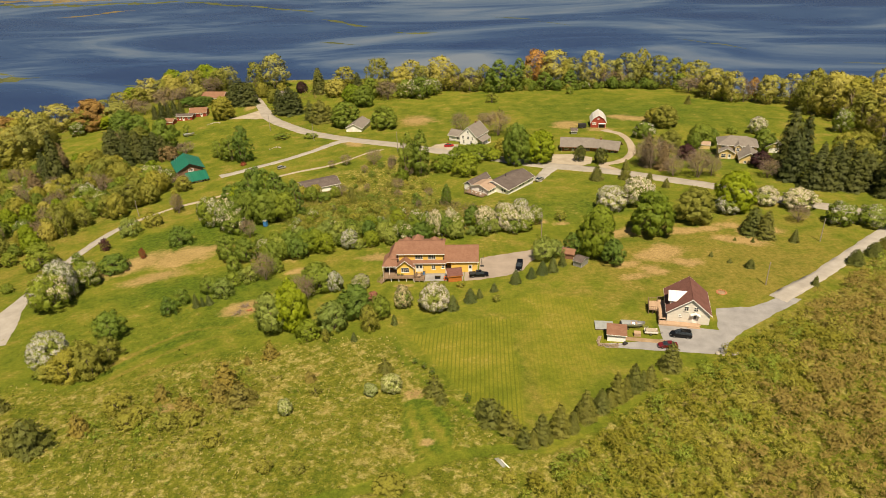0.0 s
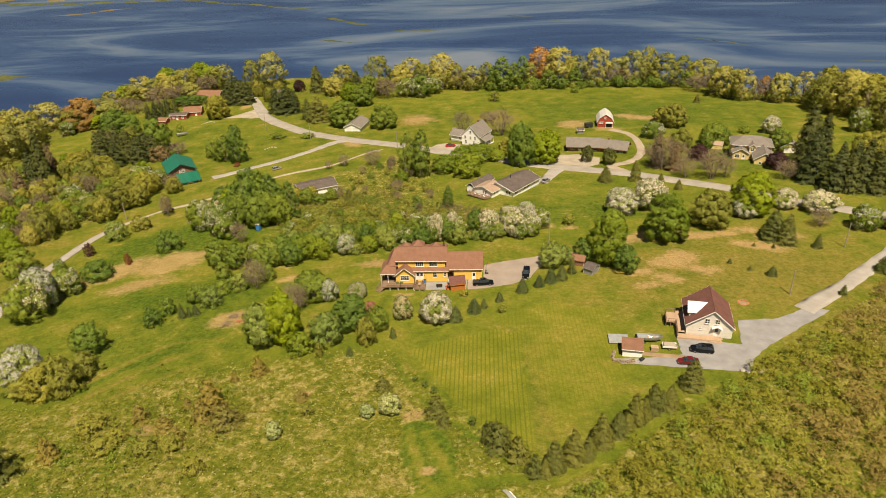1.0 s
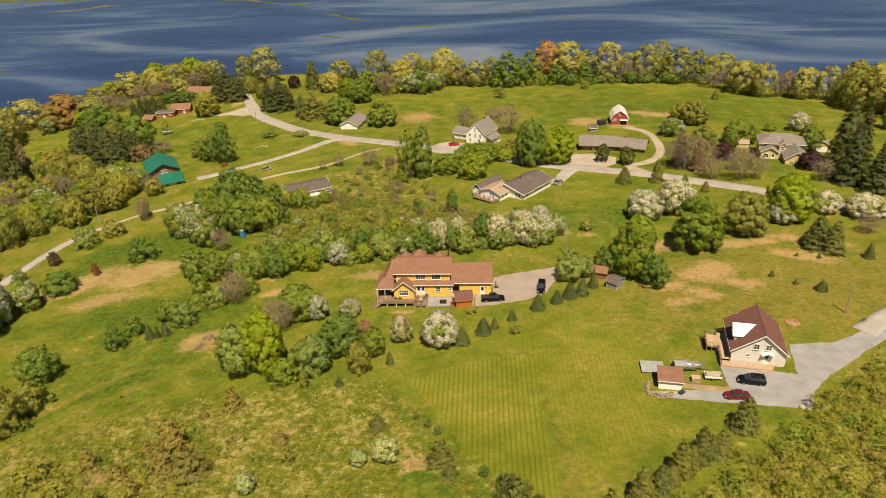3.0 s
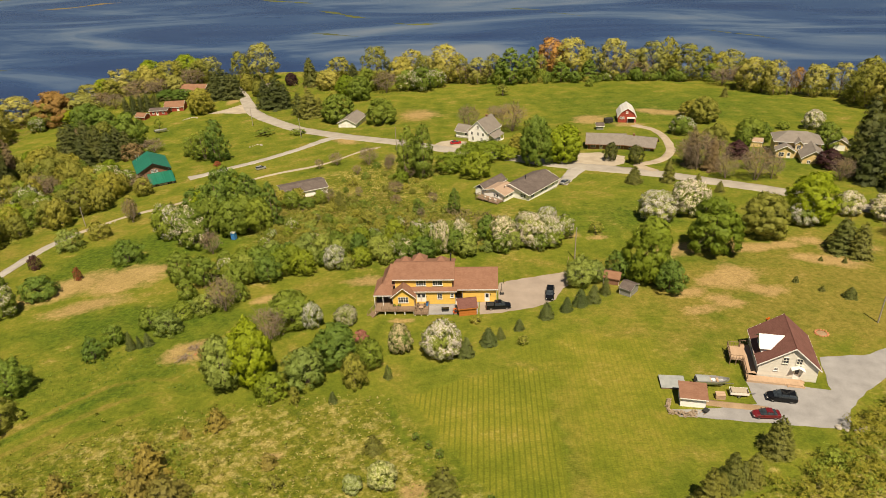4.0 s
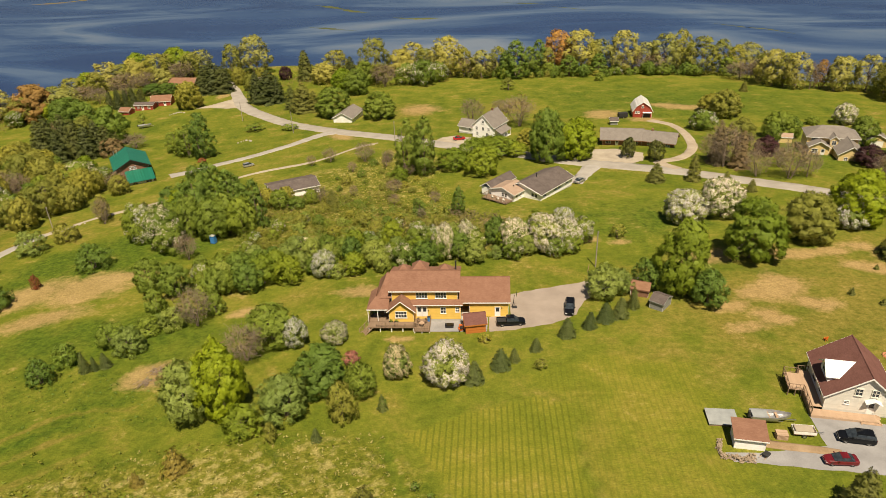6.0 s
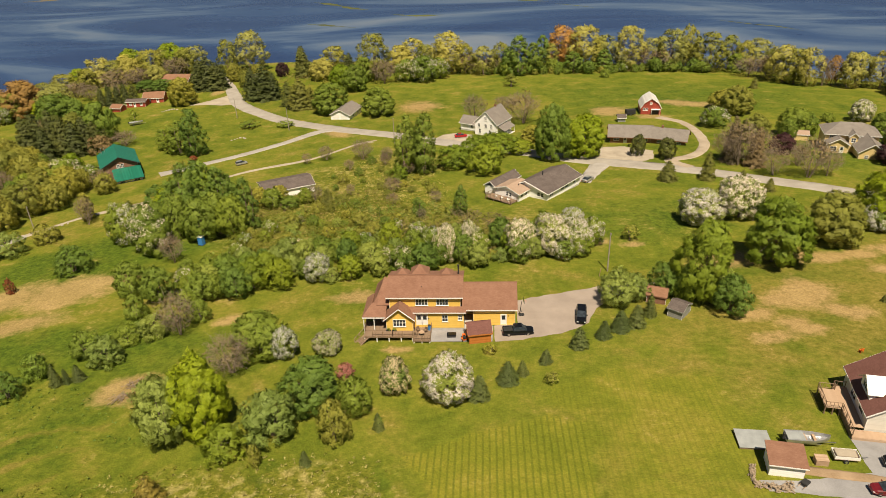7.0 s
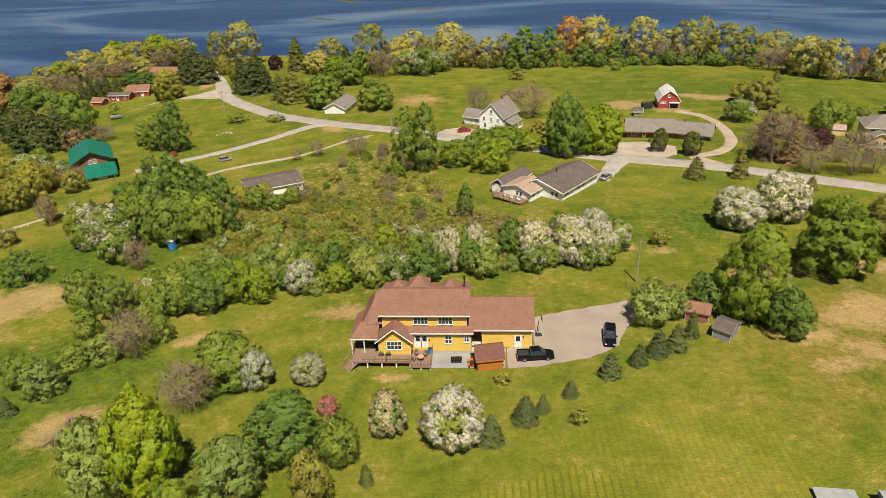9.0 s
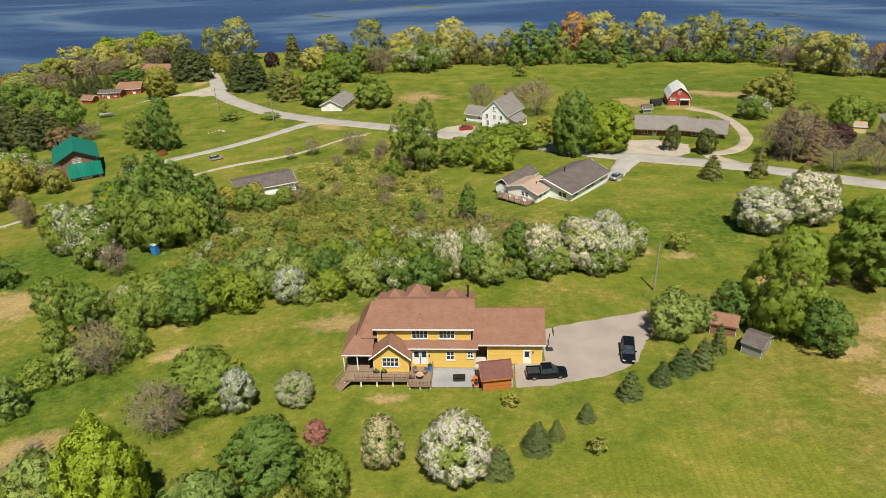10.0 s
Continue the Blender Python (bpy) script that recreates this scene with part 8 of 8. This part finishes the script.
def boat(x, y, turn):
    b = thing("boat", pose(x, y, gz(x, y), 0, 0, turn), "grey aluminium motor boat resting on its trailer", "boat")
    bm = bmesh.new()
    rows = [(-2.6, 0.95, 0.75), (-1.0, 1.0, 0.72), (0.8, 0.95, 0.7), (2.0, 0.6, 0.78), (2.9, 0.05, 1.05)]
    rings = []
    for xx, w, z in rows:
        rings.append([bm.verts.new(v) for v in ((xx, -w, z + 0.75), (xx, -w * 0.85, z + 0.2), (xx, 0, z), (xx, w * 0.85, z + 0.2), (xx, w, z + 0.75), (xx, w * 0.86, z + 0.75), (xx, w * 0.7, z + 0.3), (xx, -w * 0.7, z + 0.3), (xx, -w * 0.86, z + 0.75))])
    for p, q in zip(rings, rings[1:]):
        for i in range(9):
            bm.faces.new((p[i], q[i], q[(i + 1) % 9], p[(i + 1) % 9]))
    bm.faces.new(rings[0])
    bm.faces.new(rings[-1][::-1])
    part("hull", bm, PAINT_SILVER, b, "grey aluminium hull")
    for xx in (-1.5, -0.2, 1.0):
        part("thwart", box(xx - 0.18, -0.78, 1.15, xx + 0.18, 0.78, 1.2), DECK_NEW, b)
    part("cover", box(-2.5, -0.8, 1.4, -0.3, 0.8, 1.5, 0.04), TARP, b, "grey boat cover")
    part("outboard_motor", box(-2.95, -0.2, 0.8, -2.6, 0.2, 1.75, 0.08), DARK, b)
    t = thing("boat_trailer", pose(x, y, gz(x, y), 0, 0, turn), "galvanised boat trailer on the grass", "trailer")
    for s in (-1, 1):
        part("rail", box(-2.4, s * 0.5 - 0.05, 0.5, 1.8, s * 0.5 + 0.05, 0.62), ALLOY, t)
        wheel(t, -1.0, s * 0.95, 0.28, 0.18)
    part("drawbar", box(1.7, -0.05, 0.48, 3.8, 0.05, 0.6), ALLOY, t)
    part("axle", box(-1.05, -0.9, 0.24, -0.95, 0.9, 0.32), ALLOY, t)
    part("crossmember", box(-2.4, -0.5, 0.5, -2.3, 0.5, 0.72), ALLOY, t)
    part("crossmember", box(0.6, -0.5, 0.5, 0.7, 0.5, 0.72), ALLOY, t)


def cargo_trailer(x, y, turn, label):
    t = thing("trailer", pose(x, y, gz(x, y), 0, 0, turn), label, "trailer")
    part("floor", box(-1.5, -0.8, 0.5, 1.5, 0.8, 0.58), DECK_NEW, t)
    for a in ((-1.5, -0.8, 1.5, -0.76), (-1.5, 0.76, 1.5, 0.8), (-1.5, -0.76, -1.46, 0.76), (1.46, -0.76, 1.5, 0.76)):
        part("side", box(a[0], a[1], 0.58, a[2], a[3], 1.0), TRIM, t)
    part("load", box(-1.3, -0.65, 0.58, 1.2, 0.65, 1.12, 0.12), SAND, t, "pale covered load")
    part("drawbar", box(1.5, -0.05, 0.45, 2.7, 0.05, 0.53), ALLOY, t)
    for s in (-1, 1):
        wheel(t, -0.1, s * 0.92, 0.3, 0.18)


def fire_ring(x, y):
    f = thing("fire_ring", pose(x, y, gz(x, y)), "ring of orange bricks round a fire pit", "fire pit")
    for i in range(14):
        a = i / 14 * 2 * math.pi
        bm = bmesh.new()
        bmesh.ops.create_icosphere(bm, subdivisions=1, radius=0.24, matrix=pose(1.15 * math.cos(a), 1.15 * math.sin(a), 0.1, i * 40, i * 70, 0) @ Matrix.Diagonal((1.2, 0.9, 0.7, 1)))
        part("stone", bm, BRICK_ORANGE, f)
    bm = tube(bmesh.new(), (0, 0, -0.1), (0, 0, 0.06), 1.0, 0.95, 16)
    part("ash", bm, DIRT, f)


def rock_row(pts, label, size=0.45):
    r = thing("rock_border", pose(pts[0][0], pts[0][1], gz(*pts[0])), label, "rocks")
    rng = random.Random(label)
    for i, p in enumerate(smooth_line([(a, b, 0) for a, b in pts], size * 2.0)):
        bm = bmesh.new()
        bmesh.ops.create_icosphere(bm, subdivisions=2, radius=size * rng.uniform(0.6, 1.1))
        for v in bm.verts:
            v.co *= 1 + 0.22 * noise.noise(v.co * 2.5 + Vector((i, 0, 0)))
            v.co.z *= 0.6
        ob = part("stone", bm, STONE, r)
        ob.location = (p[0] - pts[0][0] + rng.uniform(-0.3, 0.3), p[1] - pts[0][1] + rng.uniform(-0.3, 0.3), gz(p[0], p[1]) - gz(*pts[0]) + size * 0.25)


toilet_cabin(-50.8, 41.6)
boat(58.6, -31.2, -4)
cargo_trailer(62.4, -33.9, -6, "white-sided cargo trailer with a pale load")
garden_chair(pose(76.2, -9.5, gz(76.2, -9.5), 0, 0, 200), "orange plastic garden chair on the lawn", ORANGE)


def wood_heap(pts, count, label):
    """Split logs thrown in a loose heap along a line of the plan."""
    rng = random.Random(label)
    root = thing("firewood_heap", pose(pts[0][0], pts[0][1], gz(*pts[0])), label, "firewood")
    line = smooth_line([(x, y, 0) for x, y in pts], 0.3)
    forms = []
    for r in (0.08, 0.11):
        me = bpy.data.meshes.new("log")
        bm = tube(bmesh.new(), (-0.24, 0, 0), (0.24, 0, 0), r, r * 0.9, 5)
        bm.to_mesh(me)
        bm.free()
        me.materials.append(FIREWOOD)
        forms.append(me)
    for i in range(count):
        p = rng.choice(line)
        off, layer = rng.gauss(0, 0.38), rng.random()
        x, y = p[0] + rng.gauss(0, 0.12), p[1] + off
        ob = new("log", rng.choice(forms))
        ob.parent = root
        z = gz(x, y) + 0.09 + layer * max(0.05, 0.55 - 0.7 * abs(off))
        ob.matrix_basis = root.matrix_basis.inverted() @ pose(x, y, z, 0, rng.uniform(-25, 25), rng.uniform(0, 360))


wood_heap([(50.6, -35.6), (49.9, -37.0), (49.9, -38.6), (51.2, -39.0), (52.6, -39.3), (54.0, -38.9)], 150, "loose heap of split firewood round the utility shed")
fire_ring(84.5, -14.6)
rock_row([(-78, 142), (-76, 145), (-73.5, 144)], "row of pale field stones in the grass", 0.5)
rock_row([(-129, 196), (-126, 200), (-123, 199)], "heap of grey field stones on the slope", 0.5)
rock_row([(-100, 56), (-98, 59), (-96, 61)], "row of field stones beside the track", 0.4)
rock_row([(75, -42.6), (77, -43.2), (79, -42.6)], "boulders at the corner of the gravel yard", 0.5)
t = thing("covered_float", pose(49.9, -32.3, gz(52, -30.5), 0, 0, -4), "flat raft under a grey-green tarpaulin", "raft")
part("frame", box(0.1, 0.1, 0.0, 4.2, 3.4, 0.4), DECK, t)
part("tarpaulin", box(0, 0, 0.4, 4.3, 3.5, 0.5, 0.04), TARP, t)
t = thing("crate", pose(58.3, -35.2, gz(58, -35), 0, 0, -6), "open pale timber crate beside the shed", "crate")
for a in ((0, 0, 1.5, 0.06), (0, 1.1, 1.5, 1.16), (0, 0.06, 0.06, 1.1), (1.44, 0.06, 1.5, 1.1)):
    part("side", box(a[0], a[1], 0.0, a[2], a[3], 0.85), DECK_NEW, t)
part("lid", box(-0.03, -0.03, 0.85, 1.53, 1.19, 0.9), DECK_NEW, t)
t = thing("wheelbarrow", pose(55.6, -38.6, gz(55.6, -38.6), 0, 0, 40), "dark wheelbarrow tipped beside the shed", "wheelbarrow")
part("tray", box(-0.5, -0.4, 0.3, 0.5, 0.4, 0.65, 0.08), DARK, t)
part("handle", box(-1.1, -0.35, 0.35, -0.4, -0.3, 0.4), DECK_NEW, t)
part("handle", box(-1.1, 0.3, 0.35, -0.4, 0.35, 0.4), DECK_NEW, t)
wheel(t, 0.6, 0.0, 0.2, 0.1)
t = thing("plank_stack", pose(26.6, -76.5, gz(26.6, -76.5), 0, 0, -55), "stack of weathered white planks lying in the meadow", "planks")
for i in range(6):
    part("board", box(-1.35 + 0.1 * (i % 3), -0.55 + (i % 3) * 0.24, 0.05 + 0.09 * (i // 3), 1.2 + 0.14 * (i % 2), -0.33 + (i % 3) * 0.24, 0.10 + 0.09 * (i // 3)), TARP, t)
part("board", box(-0.6, 0.25, 0.04, 2.6, 0.42, 0.09), TRIM, t, "longer white plank")
t = thing("basketball_hoop", pose(23.4, 3.4, gz(23.4, 3.4), 0, 0, 95), "black portable basketball hoop beside the garage", "basketball hoop")
part("base", box(-0.4, -0.5, 0, 0.4, 0.5, 0.2, 0.05), DARK, t)
part("pole", tube(bmesh.new(), (0, 0.3, 0.15), (0, 0, 2.9), 0.06, 0.05, 8), DARK, t)
part("backboard", box(-0.6, -0.42, 2.7, 0.6, -0.37, 3.45), GLASS, t)
bm = bmesh.new()
for i in range(16):
    a, b = 2 * math.pi * i / 16, 2 * math.pi * (i + 1) / 16
    tube(bm, (0.23 * math.cos(a), -0.68 + 0.23 * math.sin(a), 2.9), (0.23 * math.cos(b), -0.68 + 0.23 * math.sin(b), 2.9), 0.018, 0.018, 5)
part("rim", bm, ORANGE, t)
t = thing("gas_tank", pose(11.1, -3.6, gz(11, -3.6), 0, 0, 2), "black lidded storage bench on the gravel", "bench")
part("body", box(-0.75, -0.4, 0.05, 0.75, 0.4, 0.55, 0.05), DARK, t)
part("lid", box(-0.8, -0.45, 0.55, 0.8, 0.45, 0.68, 0.05), PAINT_BLACK, t)
for xx in (-0.65, 0.65):
    part("leg", box(xx - 0.06, -0.35, -0.05, xx + 0.06, 0.35, 0.06), DARK, t)
t = thing("riding_mower", pose(13.3, -4.6, gz(13.3, -4.6), 0, 0, 100), "small orange riding mower beside the cedar shed", "mower")
part("hood", box(0.0, -0.3, 0.35, 0.8, 0.3, 0.8, 0.08), ORANGE, t)
part("deck", box(-0.5, -0.5, 0.18, 0.4, 0.5, 0.34, 0.05), ORANGE, t)
part("seat", box(-0.6, -0.25, 0.55, -0.2, 0.25, 0.95, 0.08), DARK, t)
part("steering_wheel", tube(bmesh.new(), (-0.02, 0, 0.9), (0.02, 0, 0.94), 0.18, 0.18, 12), DARK, t)
for xx, r in ((0.6, 0.17), (-0.5, 0.24)):
    for s in (-0.42, 0.42):
        wheel(t, xx, s, r, 0.15)
for x, y, r in ((5.3, -3.0, 20), (6.6, -3.2, -30), (5.0, -4.4, 150)):
    garden_chair(pose(x, y, 0.75, 0, 0, r), "brown patio chair on the timber deck", DECK)
t = thing("patio_table", pose(6.0, -4.2, 0.75), "round patio table on the timber deck", "table")
part("tabletop", tube(bmesh.new(), (0, 0, 0.68), (0, 0, 0.73), 0.5, 0.5, 20), DECK_NEW, t)
part("column", tube(bmesh.new(), (0, 0, 0.0), (0, 0, 0.68), 0.05, 0.05, 8), DARK, t)
part("foot", tube(bmesh.new(), (0, 0, 0.0), (0, 0, 0.05), 0.28, 0.26, 12), DARK, t)
t = thing("barrel", pose(7.2, -2.4, 0.75), "blue plastic rain barrel on the deck", "barrel")
part("body", tube(bmesh.new(), (0, 0, 0), (0, 0, 0.85), 0.3, 0.3, 16), BLUE, t)
part("lid", tube(bmesh.new(), (0, 0, 0.85), (0, 0, 0.9), 0.31, 0.29, 16), DARK, t)
for x in (0.2, 1.2):
    t = thing("planter", pose(x, -3.5, 1.12), "dark planter box with green leaves on the deck", "planter")
    part("box", box(-0.4, -0.15, 0, 0.4, 0.15, 0.28, 0.02), DARK, t)
    c, n = crown_points(np.random.default_rng(3), [(0, 0, 0.42, 0.3, 0.18)], 60)
    ob = new("foliage", leaf_mesh("foliage", blades(c, n, 0.12, np.random.default_rng(4))))
    ob.parent = t
t = thing("trailer", pose(72.5, 157.6, gz(72.5, 157.6), 0, 0, 10), "dark box trailer beside the red barn", "trailer")
part("body", box(-1.8, -1.0, 0.5, 1.8, 1.0, 2.2, 0.05), DARK, t)
part("drawbar", box(1.8, -0.05, 0.45, 3.2, 0.05, 0.55), DARK, t)
for s in (-0.95, 0.95):
    wheel(t, 0.0, s, 0.35, 0.2)


def brush_pile(x, y, size, material, label):
    """Cut branches thrown crosswise on one another."""
    rng = random.Random(label)
    root = thing("brush_pile", pose(x, y, gz(x, y)), label, "brush pile")
    for i in range(26):
        a, ln = rng.uniform(0, 360), size * rng.uniform(0.5, 1.0)
        bm = tube(bmesh.new(), (-ln / 2, 0, 0), (0, rng.uniform(-0.15, 0.15), 0.06), 0.045, 0.035, 5)
        tube(bm, (0, 0, 0.03), (ln / 2, rng.uniform(-0.3, 0.3), 0.1), 0.035, 0.012, 4)
        part("branch", bm, material, root).matrix_basis = pose(rng.gauss(0, size * 0.25), rng.gauss(0, size * 0.18), rng.uniform(0.05, 0.5), rng.uniform(-14, 14), rng.uniform(-14, 14), a)


brush_pile(-39.5, -16.7, 2.4, BARK_GREY, "grey brush pile on a bare earth patch")
brush_pile(-39.9, -20.2, 2.6, BARK_GREY, "low pile of cut branches on bare earth")
brush_pile(-37.5, -18.9, 1.2, BRICK_ORANGE, "small heap of rusty orange dead boughs")
boat(-131.5, 175.6, 25)
